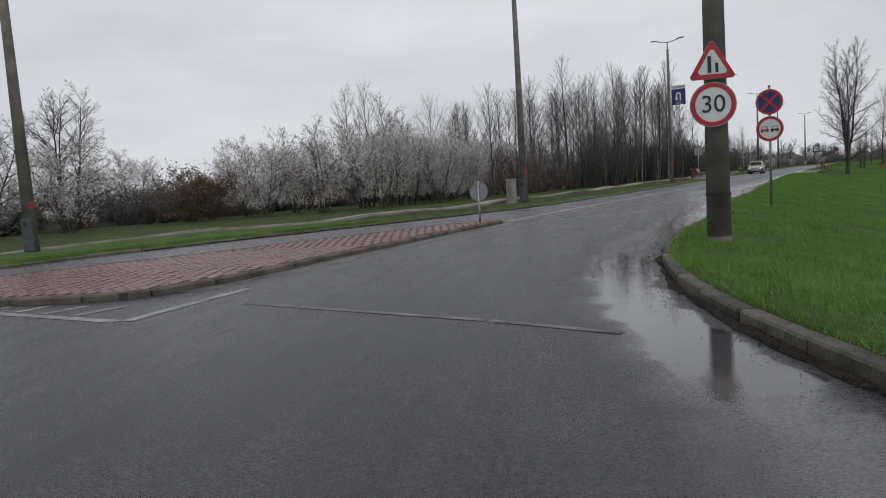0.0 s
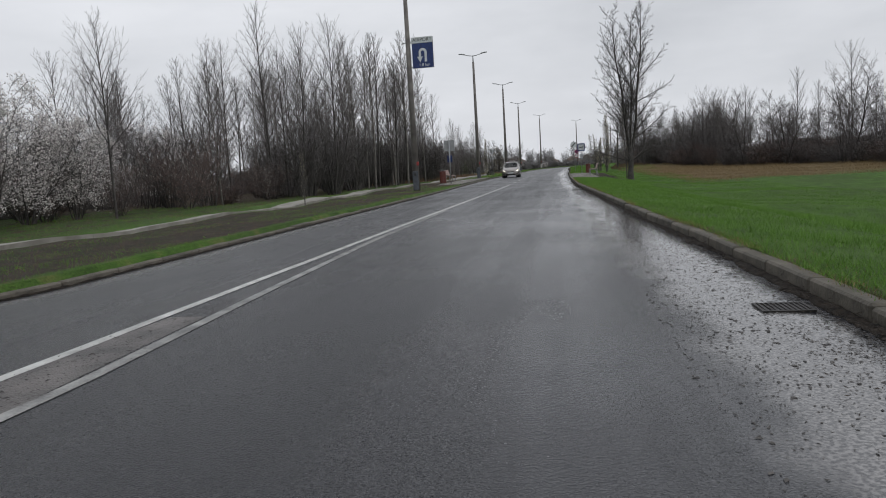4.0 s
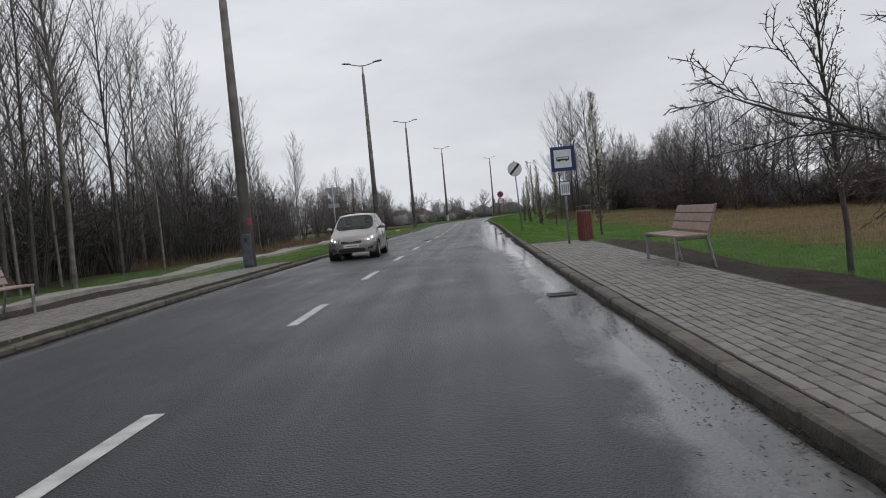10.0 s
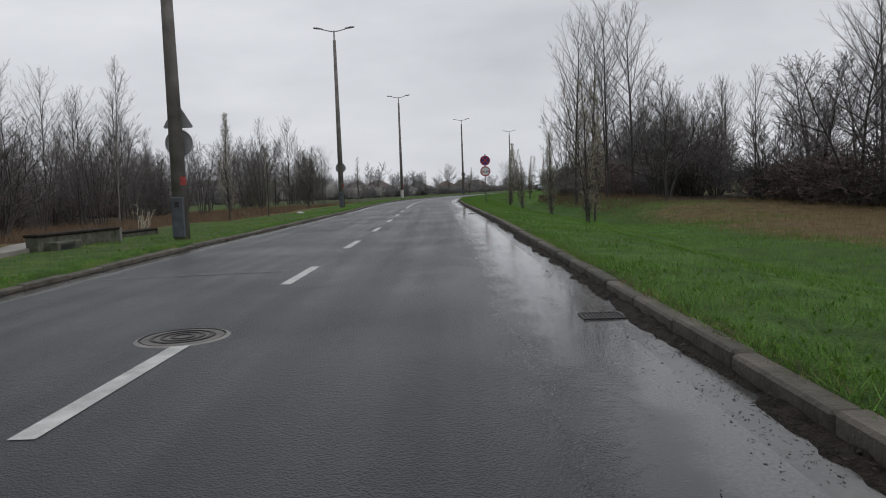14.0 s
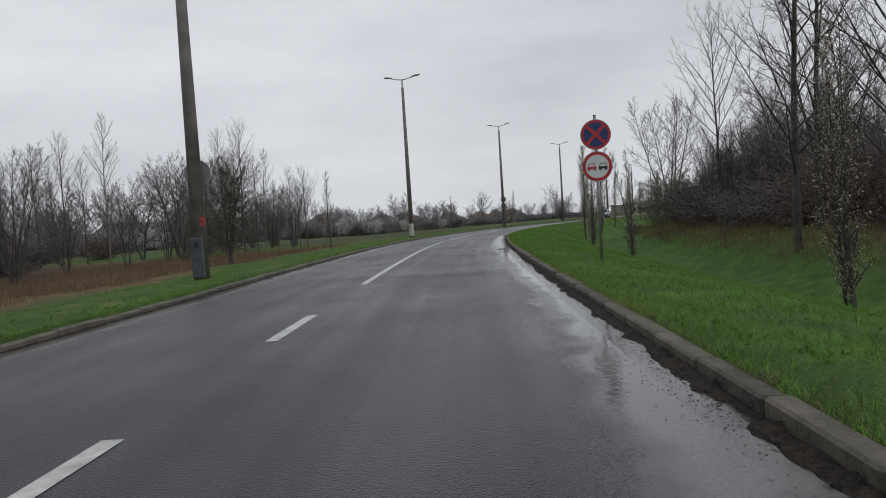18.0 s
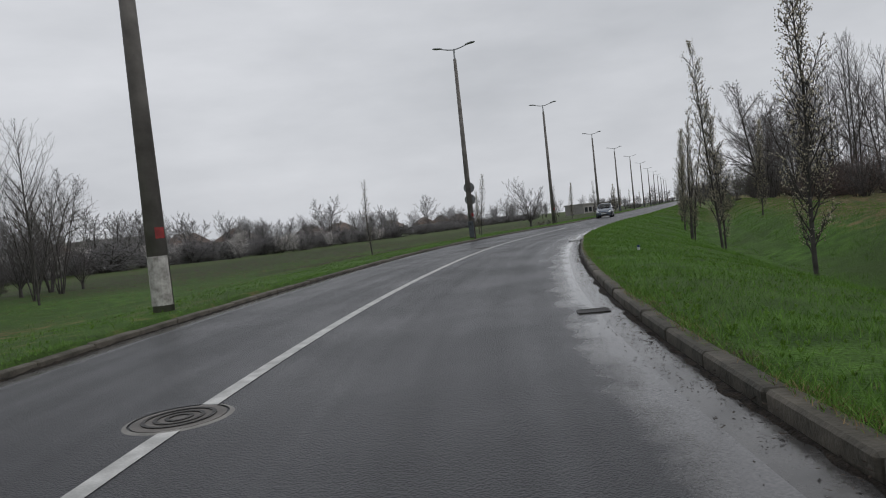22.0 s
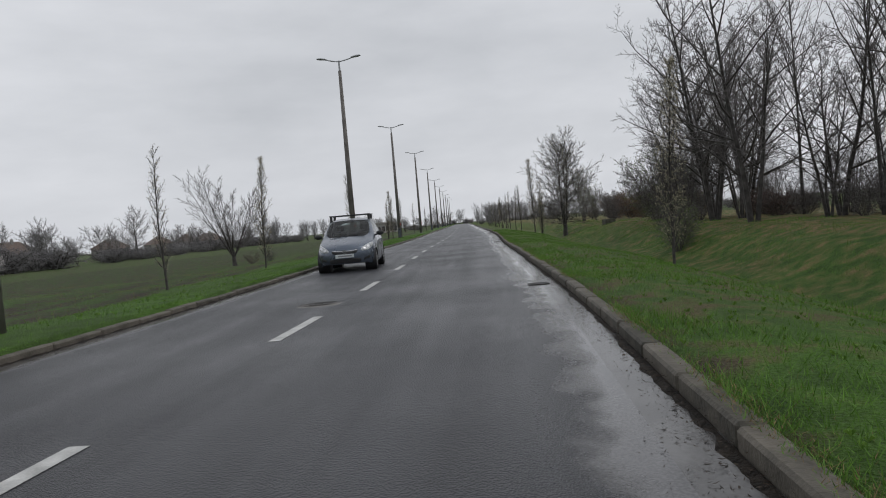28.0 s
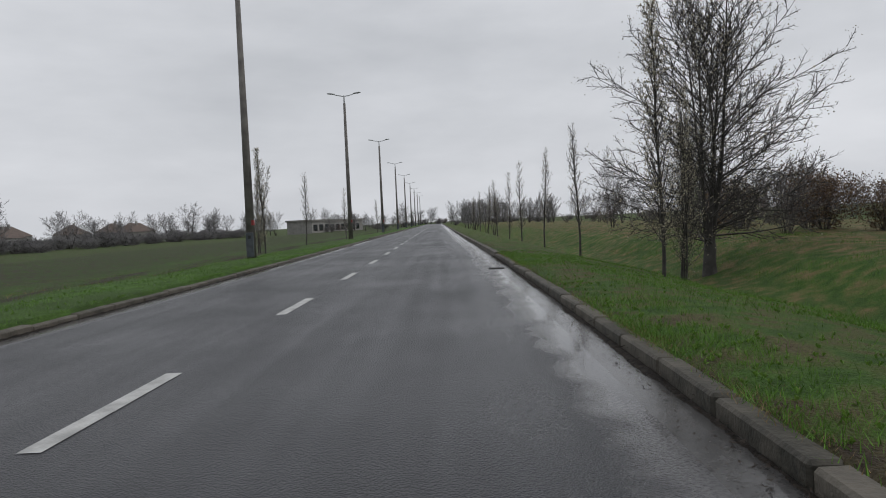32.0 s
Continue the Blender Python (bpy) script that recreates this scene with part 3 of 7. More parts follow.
# ---------------------------------------------------------------- ground and road
def build_ground():
    offs = [0.0, 0.16, 0.5, 1.0, 1.6, 2.3, 3.0, 3.8, 4.6, 5.6, 6.6, 7.6, 9, 11, 14, 18, 24, 33, 48]
    rows = np.r_[np.arange(-30, 300, 1.0), np.arange(300, 560, 6.0)]
    verts, faces, dry = [], [], []
    for side in (1, -1):
        base = len(verts)
        for s in rows:
            e = right_edge(s) if side > 0 else left_edge(s)
            reach = 0.5 if s < 45 and side > 0 else 1.0
            for i, o in enumerate(offs):
                o = min(o, 20 + 0.3 * i) if reach < 1 else o
                d = e + side * o
                z = float(height(s, d)) if i < len(offs) - 1 else float(height(s, d)) - 0.4
                if i == 0:
                    z = -0.1
                x, y = spot(s, d)
                verts.append((x, y, z))
                if side > 0:
                    straw = smoothstep(o, 5.5, 9) * smoothstep(s, 62, 74) * (1 - smoothstep(s, 118, 126)) * 0.9
                    straw = max(straw, 0.55 * smoothstep(s, 120, 130) * smoothstep(o, 6.5, 8.5), 0.35 * (1 - smoothstep(o, 0.1, 0.5)), 0.42 * smoothstep(s, 200, 210))
                    bare = 1.1 * smoothstep(o, 1.5, 1.8) * (1 - smoothstep(o, 2.8, 3.4)) * smoothstep(s, 63.6, 65) * (1 - smoothstep(s, 80, 84))
                    bare = max(bare, 1.1 * smoothstep(s, 62.9, 64.2) * (1 - smoothstep(s, 66.5, 69)) * (1 - smoothstep(o, 3.2, 4.4)) * smoothstep(o, 0.25, 0.8))
                    bare = max(bare, 0.75 * smoothstep(o, 8, 10) * smoothstep(s, 119, 125) * (1 - smoothstep(s, 150, 158)), 0.45 * (1 - smoothstep(o, 0.15, 0.4)), 0.36 * smoothstep(s, 200, 210) * (1 - smoothstep(o, 4, 6)))
                else:
                    straw = 0.3 - 0.16 * (1 - smoothstep(s, 56, 64)) * smoothstep(o, 4, 6) + 0.35 * smoothstep(s, 56, 64) * smoothstep(o, 8, 14) * (1 - smoothstep(s, 112, 120)) + 0.5 * smoothstep(o, 3.5, 6) * smoothstep(s, 95, 104) * (1 - smoothstep(s, 158, 168))
                    straw = max(0.0, straw - 0.25 * smoothstep(s, 160, 175)) + 0.22 * smoothstep(o, 6, 12) * smoothstep(s, 165, 180)
                    bare = 0.72 * (1 - smoothstep(o, 3.4, 5)) * smoothstep(o, 0.0, 0.5) * (1 - smoothstep(s, 78, 84)) * smoothstep(s, 16, 24)
                    bare = max(bare, 0.5 * smoothstep(o, 5.5, 9) * (1 - smoothstep(s, 58, 66)), 0.6 * smoothstep(o, 7, 10) * smoothstep(s, 54, 62) * (1 - smoothstep(s, 112, 122)), 0.55 * smoothstep(o, 9, 12) * smoothstep(s, 108, 114) * (1 - smoothstep(s, 158, 168)))
                if side < 0:
                    bare = max(bare, (0.54 + 0.14 * math.sin(o * 2.1 + 0.6 * math.sin(s * 0.2)) * (1 - smoothstep(o, 10, 16))) * smoothstep(s, 164, 184) * smoothstep(o, 2.0, 4.0))
                dry.append((float(straw), float(bare), 0, 1))
        k = len(offs)
        for i in range(len(rows) - 1):
            for j in range(k - 1):
                a = base + i * k + j
                f = (a, a + 1, a + k + 1, a + k)
                faces.append(f if side > 0 else f[::-1])
    ob = raw("ground", verts, faces, TURF, smooth=True)
    at = ob.data.color_attributes.new("dry", "FLOAT_COLOR", "POINT")
    at.data.foreach_set("color", np.array(dry, np.float32).ravel())
    tagged(ob, "grassy verges, ditch and field beside the wet road", "ground", kind="structure")
    # the open land out to the horizon
    xs = np.r_[-1600, -1000, -600, -350, -230, np.arange(-150, 321, 10.0), 400, 520, 700, 1000, 1800]
    n_ = len(xs)
    line = ROAD[::8]
    vs = []
    for y in xs:
        for x in xs:
            gaps = ((line - (x, y)) ** 2).sum(1)
            i = int(gaps.argmin())
            left = (x - line[i][0]) * AIM[8 * i][1] - (y - line[i][1]) * AIM[8 * i][0] < 0
            dip = 0.45 * float(smoothstep(RUN[8 * i], 226, 248)) if left else 0.0
            vs.append((x, y, -1.5 - dip + 0.86 * float(smoothstep(math.sqrt(gaps[i]), 26, 34))))
    fs = [(j * n_ + i, j * n_ + i + 1, (j + 1) * n_ + i + 1, (j + 1) * n_ + i) for j in range(n_ - 1) for i in range(n_ - 1)]
    far = raw("far_land", vs, fs, TURF)
    at = far.data.color_attributes.new("dry", "FLOAT_COLOR", "POINT")
    at.data.foreach_set("color", np.array([(0.40, 0.46, 0, 1)] * len(vs), np.float32).ravel())
    tagged(far, "flat open meadow land reaching the horizon", "ground", kind="structure")


def build_road():
    rows = np.r_[np.arange(-30, 300, 0.8), np.arange(300, 556, 4.0)]
    cols = 21
    verts, faces, uvs, edges = [], [], [], []
    for s in rows:
        l_, r_ = left_edge(s), right_edge(s)
        for j in range(cols):
            d = l_ + (r_ - l_) * j / (cols - 1)
            x, y = spot(s, d)
            verts.append((x, y, 0.0 if 0 < j < cols - 1 else -0.008))
            uvs.append((s, d))
            edges.append((r_ - d, d - l_))
    for i in range(len(rows) - 1):
        for j in range(cols - 1):
            a = i * cols + j
            faces.append((a, a + 1, a + cols + 1, a + cols))
    ob = raw("road", verts, faces, ASPHALT, smooth=True)
    uv = ob.data.uv_layers.new(name="road")
    idx = np.empty(len(ob.data.loops), np.int32)
    ob.data.loops.foreach_get("vertex_index", idx)
    uv.data.foreach_set("uv", np.array(uvs, np.float32)[idx].ravel())
    uv = ob.data.uv_layers.new(name="edge")
    uv.data.foreach_set("uv", np.array(edges, np.float32)[idx].ravel())
    tagged(ob, "two-lane road of wet worn grey asphalt", "road", kind="structure")


def build_gutter():
    """The cast concrete channels, 0.4 m wide, between asphalt and kerbs."""
    right = (lambda s: right_edge(s) - 0.39), (lambda s: right_edge(s) + 0.01)
    left = (lambda s: left_edge(s) - 0.01), (lambda s: left_edge(s) + 0.3 + 0.02 * np.sin(s * 0.8))
    for (f0, f1), s0, s1, step in ((right, 50.25, 300.0, 0.8), (right, 300.0, 555.0, 5.0), (left, 85.0, 300.0, 0.8), (left, 300.0, 555.0, 5.0)):
        rim = (lambda s, d: -0.003 if left_edge(s) + 0.2 < d < right_edge(s) - 0.2 else 0.005)
        ob = strip("gutter", s0, s1, f0, f1, rim, GUTTER, step)
        tagged(ob, "wet pale concrete gutter between asphalt and kerb", "gutter", kind="structure")


def dash(s0, s1, d=0.0, w=0.13, mat=PAINT, name="lane_mark", z=0.004):
    ob = strip(name, s0, s1, lambda s: d - w / 2, lambda s: d + w / 2, z, mat, 0.6)
    return ob


def build_marks():
    first = [67.7, 73.0, 78.4, 83.6, 89.0, 94.6, 99.6, 104.5, 109.5, 114.6, 119.7, 124.6]
    second = [195.9, 200.9, 206.1, 211.3, 216.5, 221.7, 226.8, 231.9, 237.0, 242.1, 247.2] + [252.4 + 5.2 * i for i in range(40)]
    for e in first + second:
        tagged(dash(e - 1.85, e, 0.0), "white painted lane dash on wet asphalt", "road mark", "lane dashes", "structure")
    # the long lines: two from the island's tip, one round the bend
    a = strip("lane_line", 19.3, 62.3, lambda s: np.interp(s, [19, 27, 33, 45, 61], [-0.99, -0.65, -0.61, -0.41, -0.09]), lambda s: np.interp(s, [19, 27, 33, 45, 61], [-0.89, -0.55, -0.51, -0.31, 0.01]), 0.004, PAINT)
    b = strip("lane_line", 19.3, 41.0, lambda s: np.interp(s, [19, 23, 26.7, 28.4, 33.3, 41], [-0.61, -0.19, -0.09, -0.18, -0.39, -0.35]), lambda s: np.interp(s, [19, 23, 26.7, 28.4, 33.3, 41], [-0.51, -0.09, 0.01, -0.08, -0.29, -0.25]), 0.0045, PAINT_WORN)
    c = strip("lane_line", 128.7, 194.0, -0.02, 0.11, 0.004, PAINT)
    for k in (a, b, c):
        tagged(k, "long white painted centre line, slightly worn", "road mark", kind="structure")
    # worn white lines at the junction mouth
    def bar(name, label, a, b, w, group="", mat=PAINT_WORN):
        p, q = Vector(spot(*a)), Vector(spot(*b))
        n_ = (q - p).orthogonal().normalized() * w / 2
        vs = [(*(p + n_), 0.004), (*(p - n_), 0.004), (*(q - n_), 0.004), (*(q + n_), 0.004)]
        ob = raw(name, vs, [(0, 1, 2, 3)], mat)
        if ob.data.polygons[0].normal.z < 0:
            ob.data.flip_normals()
        tagged(ob, label, "road mark", group, "structure")

    for a, b in (((7.24, -0.88), (5.89, 1.90)), ((5.87, 1.94), (5.24, 2.93))):
        bar("stop_line", "faint worn white line across the lane", a, b, 0.085, mat=PAINT_FAINT)
    bar("stop_line", "faint worn white line across the far lane", (98.83, -2.84), (99.17, -0.3), 0.1, mat=PAINT_FAINT)
    tagged(strip("worn_patch", 18.9, 28.2, lambda s: np.interp(s, [18.9, 23, 28.2], [-0.98, -0.74, -0.52]), lambda s: np.interp(s, [18.9, 23, 26, 28.2], [-0.52, -0.2, -0.1, -0.2]), 0.002, GRIT, 0.5), "gravelly worn asphalt between the painted lines", "road patch", kind="structure")
    bar("hatch_edge", "worn white edge of the hatching", (6.42, -1.70), (8.3, -1.36), 0.15)
    bar("hatch_edge", "worn white edge of the hatching", (6.42, -1.80), (7.2, -4.1), 0.13)
    bar("hatch_edge", "worn white edge of the hatching", (7.22, -4.2), (8.2, -7.4), 0.13)
    for i in range(8):
        u = 0.12 + 0.12 * i
        bar("hatch_mark", "worn white hatching before the island", (6.62 + 1.5 * u, -2.1 - 4.2 * u), (7.28 + 0.55 * u, -1.72 - 4.9 * u), 0.1, "hatch marks")


def build_kerbs():
    bm = bmesh.new()
    box(bm, -0.075, 0.075, -0.488, 0.488, -0.12, 0.13, 0.018)
    me = bpy.data.meshes.new("kerb_stone")
    bm.to_mesh(me)
    bm.free()
    me.materials.append(KERB)
    r = random.Random(4)
    for side, s0, near, end in ((1, -6.0, 262, 550), (-1, 10.5, 290, 550)):
        holder = thing("kerb", "row of weathered concrete kerb stones along the road", "kerb", kind="structure")
        s = s0
        rest_v, rest_f = [], []
        while s < end:
            e = (right_edge if side > 0 else left_edge)
            a, b = spot(s - 0.5, e(s - 0.5) + side * 0.08), spot(s + 0.5, e(s + 0.5) + side * 0.08)
            ang = math.atan2(-(b[0] - a[0]), b[1] - a[1])
            mx, my = (a[0] + b[0]) / 2, (a[1] + b[1]) / 2
            gap = math.hypot(b[0] - a[0], b[1] - a[1])
            if s < near:
                ob = new("kerb_stone", me)
                ob.parent = holder
                ob.matrix_basis = Matrix.Translation((mx, my, r.uniform(-0.035, -0.012) - (0.045 if side < 0 and s < 63 else 0.03 if side < 0 else 0.022 if 64.8 < s < 82.8 else 0))) @ Euler((r.uniform(-0.008, 0.008), r.uniform(-0.035, 0.035), ang + r.uniform(-0.008, 0.008))).to_matrix().to_4x4() @ Matrix.Diagonal((1, gap, 1, 1))
            else:
                k = len(rest_v)
                c, sn = math.cos(ang), math.sin(ang)
                for lx, ly, lz in ((-0.075, -0.488, -0.1), (0.075, -0.488, -0.1), (0.075, 0.488, -0.1), (-0.075, 0.488, -0.1), (-0.075, -0.488, 0.13), (0.075, -0.488, 0.13), (0.075, 0.488, 0.13), (-0.075, 0.488, 0.13)):
                    rest_v.append((mx + c * lx - sn * ly, my + sn * lx + c * ly, lz))
                rest_f += [tuple(k + i for i in f) for f in ((4, 5, 6, 7), (0, 1, 5, 4), (1, 2, 6, 5), (2, 3, 7, 6), (3, 0, 4, 7))]
            s += 1.0
        if rest_v:
            tagged(raw("far_kerb_stones", rest_v, rest_f, KERB, holder), kind="stuff")


def paved(name, label, s0, s1, fl, fr, ls, ld, z, mat, base_mat, cap=290, bond=True):
    """A paved area of separate blocks on a bed, between d = fl(s) and fr(s)."""
    holder = thing(name, label, "pavement", kind="structure")
    strip("bed", s0, s1, fl, fr, z - 0.012, base_mat, 0.5, holder, thick=0.14)
    vs = [(x * (ls / 2 - 0.006), y * (ld / 2 - 0.006), zz) for zz in (-0.04, 0.0) for x, y in ((-1, -1), (1, -1), (1, 1), (-1, 1))]
    vs = vs[:4] + [(x, y, -0.006) for x, y, _ in vs[4:]] + [(x * 0.94, y * 0.94, 0.0) for x, y, _ in vs[4:]]
    fs = [(0, 1, 5, 4), (1, 2, 6, 5), (2, 3, 7, 6), (3, 0, 4, 7), (4, 5, 9, 8), (5, 6, 10, 9), (6, 7, 11, 10), (7, 4, 8, 11), (8, 9, 10, 11)]
    me = bpy.data.meshes.new("paver")
    me.from_pydata(vs, [], fs)
    me.materials.append(mat)
    r = random.Random(len(label))
    rest_v, rest_f, count = [], [], 0
    s_row = s0 + ls / 2
    while s_row < s1 - ls / 2 + 0.01:
        lo, hi = fl(s_row), fr(s_row)
        d, col = lo + ld / 2, 0
        while d < hi - ld / 2 + 0.01:
            col += 1
            s = min(s_row + (ls / 2 if bond and col % 2 else 0), s1 - ls / 2)
            x, y, tx, ty = on_line(s)
            px, py = x + d * ty, y - d * tx
            ang = math.atan2(ty, tx)
            m = Matrix.Translation((px, py, z + r.uniform(-0.004, 0.003))) @ Euler((r.uniform(-0.01, 0.01), r.uniform(-0.01, 0.01), ang + r.uniform(-0.01, 0.01))).to_matrix().to_4x4()
            if count < cap:
                ob = new("paver", me)
                ob.parent, ob.matrix_basis = holder, m
                count += 1
            else:
                k = len(rest_v)
                rest_v += [tuple(m @ Vector(v)) for v in vs]
                rest_f += [tuple(k + i for i in f) for f in fs]
            d += ld
        s_row += ls
    if rest_v:
        tagged(raw("joined_pavers", rest_v, rest_f, mat, holder), kind="stuff")
    return holder


def build_paving():
    paved("bus_platform", "grey block-paved bus stop platform behind the kerb", 65.1, 82.3, lambda s: right_edge(s) + 0.16, lambda s: right_edge(s) + 1.72, 0.2, 0.1, 0.09, PAVER, JOINT)
    paved("bus_pavement", "grey paved strip at the opposite bus stop", 64.3, 83.6, lambda s: left_edge(s) - np.interp(s, [64, 66, 76, 80, 84], [1.6, 1.7, 1.75, 1.5, 0.5]), lambda s: left_edge(s) - 0.13, 0.2, 0.1, 0.145, PAVER, JOINT)
    near = [(7.8, -2.6), (8.5, -2.25), (9.0, -1.95), (10.9, -1.62), (13.3, -1.22), (17.6, -0.88), (18.6, -0.8)]
    fr = lambda s: np.interp(s, [p[0] for p in near], [p[1] for p in near])
    fl = lambda s: np.interp(s, [7.8, 8.2, 9.0, 10.0, 11.2, 12.6, 14.9, 17.2, 18.6], [-5.4, -6.6, -7.6, -6.9, -5.88, -4.64, -3.4, -2.17, -1.5])
    paved("traffic_island", "wet red-paved traffic island tapering to a tip", 7.8, 18.6, lambda s: fl(s) + 0.12, lambda s: fr(s) - 0.12, 0.2, 0.1, 0.085, BRICK, JOINT, 300)
    holder = thing("island_kerb", "low weathered kerb round the red-paved island", "kerb", kind="structure")
    outline = [(s, fr(s)) for s in np.arange(8.0, 18.7, 0.75)] + [(18.75, -1.15)] + [(s, fl(s)) for s in np.arange(18.4, 8.0, -0.75)] + [(7.75, -5.2), (7.7, -4.2), (7.7, -3.2)]
    pts = [Vector((*spot(s, d), 0)) for s, d in outline]
    for i, a in enumerate(pts):
        b = pts[(i + 1) % len(pts)]
        if (b - a).length < 0.1:
            continue
        bm = bmesh.new()
        box(bm, -0.07, 0.07, 0.006, (b - a).length - 0.006, -0.1, 0.09, 0.025)
        ob = part("kerb_stone", bm, KERB, holder)
        ob.matrix_basis = Matrix.Translation(a) @ Matrix.Rotation(math.atan2(-(b - a).x, (b - a).y), 4, "Z")
    edge = lambda s: fr(s) + 0.07 + 0.34 + 0.12 * math.sin(s * 1.9) + 0.08 * math.sin(s * 5.3)
    tagged(strip("washed_grit", 8.2, 19.4, lambda s: fr(s) + 0.07, edge, 0.003, GRIT, 0.25), "dark grit and silt washed against the island kerb", "silt", kind="stuff")
    # the footpath beyond the left verge, in slabs
    mid = lambda s: np.interp(s, [12, 15, 17.5, 21, 25, 29, 34, 53, 68, 76, 88, 100, 112], [-16.5, -13.6, -11.2, -9.0, -7.9, -7.3, -7.5, -7.7, -7.3, -6.6, -6.1, -6.3, -7.5])
    holder = thing("footpath", "narrow pale footpath of worn asphalt slabs", "pavement", kind="structure")
    s = 12.0
    while s < 108:
        strip("slab", s + 0.012, s + 2.4, lambda q: mid(q) - 0.62, lambda q: mid(q) + 0.62, lambda q, d: float(height(q, d)) + 0.09, PATHWAY, 0.8, holder, thick=0.12)
        s += 2.4
    # patches of newer asphalt and manholes, grates
    for s, d in ((94.9, -0.1), (154.4, -0.03), (176.4, -0.33), (212.8, -0.35)):
        m = thing("manhole_cover", "round cast-iron manhole cover set in the asphalt", "manhole", "manholes", m=stand(s, d, dz=0.002, scale=0.9))
        bm = bmesh.new()
        rod(bm, (0, 0, -0.02), (0, 0, 0.004), 0.33, 0.33, 28)
        part("lid", bm, POLE, m)
        bm = bmesh.new()
        bmesh.ops.create_cone(bm, cap_ends=False, segments=28, radius1=0.40, radius2=0.35, depth=0.012)
        part("ring", bm, CONCRETE, m)
        for k in range(3):
            bm = bmesh.new()
            ring_plate(bm, 0.07 + 0.08 * k, 0.1 + 0.08 * k, 0, 0, 0.0, 0.004, 24)
            bmesh.ops.rotate(bm, verts=bm.verts, matrix=Matrix.Rotation(radians(90), 3, "X"))
            bmesh.ops.translate(bm, verts=bm.verts, vec=(0, 0, 0.008))
            part("rib", bm, IRON, m)
    for s in (28.0, 50.0, 71.8, 95.2, 117.5, 139.7, 157.5, 175.2, 193.5, 213.4, 235.4, 257.0):
        d = float(right_edge(s)) - 0.32
        g = thing("gutter_grate", "cast-iron gutter grate among wet leaf litter", "drain grate", "gutter grates", m=stand(s, d, dz=0.004, scale=0.66))
        # Flat black slab under the bars: the pit's darkness is put into its colour.
        bm = bmesh.new()
        box(bm, -0.23, 0.23, -0.18, 0.18, -0.02, 0.0)
        part("pit", bm, BLACK, g)
        bm = bmesh.new()
        for x0, x1, y0, y1 in ((-0.25, -0.22, -0.21, 0.21), (0.22, 0.25, -0.21, 0.21), (-0.22, 0.22, -0.21, -0.18), (-0.22, 0.22, 0.18, 0.21)):
            box(bm, x0, x1, y0, y1, -0.01, 0.012)
        part("frame", bm, IRON, g)
        for k in range(9):
            bm = bmesh.new()
            x = -0.192 + 0.048 * k
            box(bm, x - 0.011, x + 0.011, -0.18, 0.18, -0.005, 0.01)
            part("bar", bm, IRON, g)


# ---------------------------------------------------------------- street furniture
def lamp_post(panel=True, mark=True, white=False):
    p = thing("street_lamp", "tall tapered concrete street lamp with two arms", "street lamp", "street lamps along the road")
    bm = bmesh.new()
    rod(bm, (0, 0, -0.3), (0, 0, 9.7), 0.17, 0.085, 12)
    part("shaft", bm, POLE, p, smooth=True)
    bm = bmesh.new()
    rod(bm, (0, 0, 9.55), (0, 0, 10.25), 0.055, 0.045, 8)
    part("spigot", bm, STEEL, p)
    for sx in (-1, 1):
        bm = bent([(sx * 0.75 * u, 0, 10.2 + 0.16 * u**1.5) for u in np.linspace(0, 1, 7)], 0.031)
        part("arm", bm, STEEL, p)
        bm = bmesh.new()
        vs = []
        for u, w, h in ((0, 0.05, 0.035), (0.12, 0.1, 0.05), (0.35, 0.13, 0.055), (0.5, 0.1, 0.04), (0.55, 0.03, 0.015)):
            vs.append([bm.verts.new((sx * (0.66 + u), y, 10.36 + 0.12 * u + z)) for y, z in ((-w, 0), (-w * 0.7, h), (w * 0.7, h), (w, 0), (w * 0.7, -h * 0.5), (-w * 0.7, -h * 0.5))])
        for a, b in zip(vs[:-1], vs[1:]):
            for i in range(6):
                bm.faces.new((a[i], a[(i + 1) % 6], b[(i + 1) % 6], b[i]))
        bm.faces.new(vs[0][::-1]), bm.faces.new(vs[-1])
        bmesh.ops.recalc_face_normals(bm, faces=bm.faces)
        part("lamp_head", bm, TIN, p, "flat grey lamp head")
    if panel:
        bm = bmesh.new()
        box(bm, -0.13, 0.13, -0.21, -0.1, 0.05, 0.92, 0.012)
        part("fuse_box", bm, FUSEBOX, p, "grey metal fuse box strapped to the shaft")
        bm = bmesh.new()
        box(bm, -0.05, 0.05, -0.216, -0.21, 0.70, 0.82)
        part("latch_plate", bm, BLACK, p)
    if mark:
        bm = bmesh.new()
        bmesh.ops.create_cone(bm, cap_ends=False, segments=12, radius1=0.163, radius2=0.160, depth=0.18, matrix=Matrix.Translation((0, 0, 1.27)))
        bmesh.ops.delete(bm, geom=[v for v in bm.verts if v.co.x < 0.06 or v.co.y > 0.05], context="VERTS")
        part("paint_mark", bm, REDMARK, p, "red sprayed mark")
    if white:
        bm = bmesh.new()
        bmesh.ops.create_cone(bm, cap_ends=False, segments=12, radius1=0.176, radius2=0.167, depth=0.8, matrix=Matrix.Translation((0, 0, 0.5)))
        bmesh.ops.delete(bm, geom=[v for v in bm.verts if v.co.y > 0.06], context="VERTS")
        part("limewash", bm, LIMEWASH, p, "white limewashed foot")
    return p


POLES = [(55.5, -4.03), (82.4, -4.08), (105.0, -3.93), (131.1, -3.86), (160.8, -3.53), (187.4, -3.62), (211.2, -4.4), (240.1, -4.5), (266.8, -4.83), (292.0, -4.4), (320.3, -4.32), (350.5, -4.4), (378.4, -4.35), (406, -4.35), (434, -4.35), (462, -4.35), (490, -4.35)]


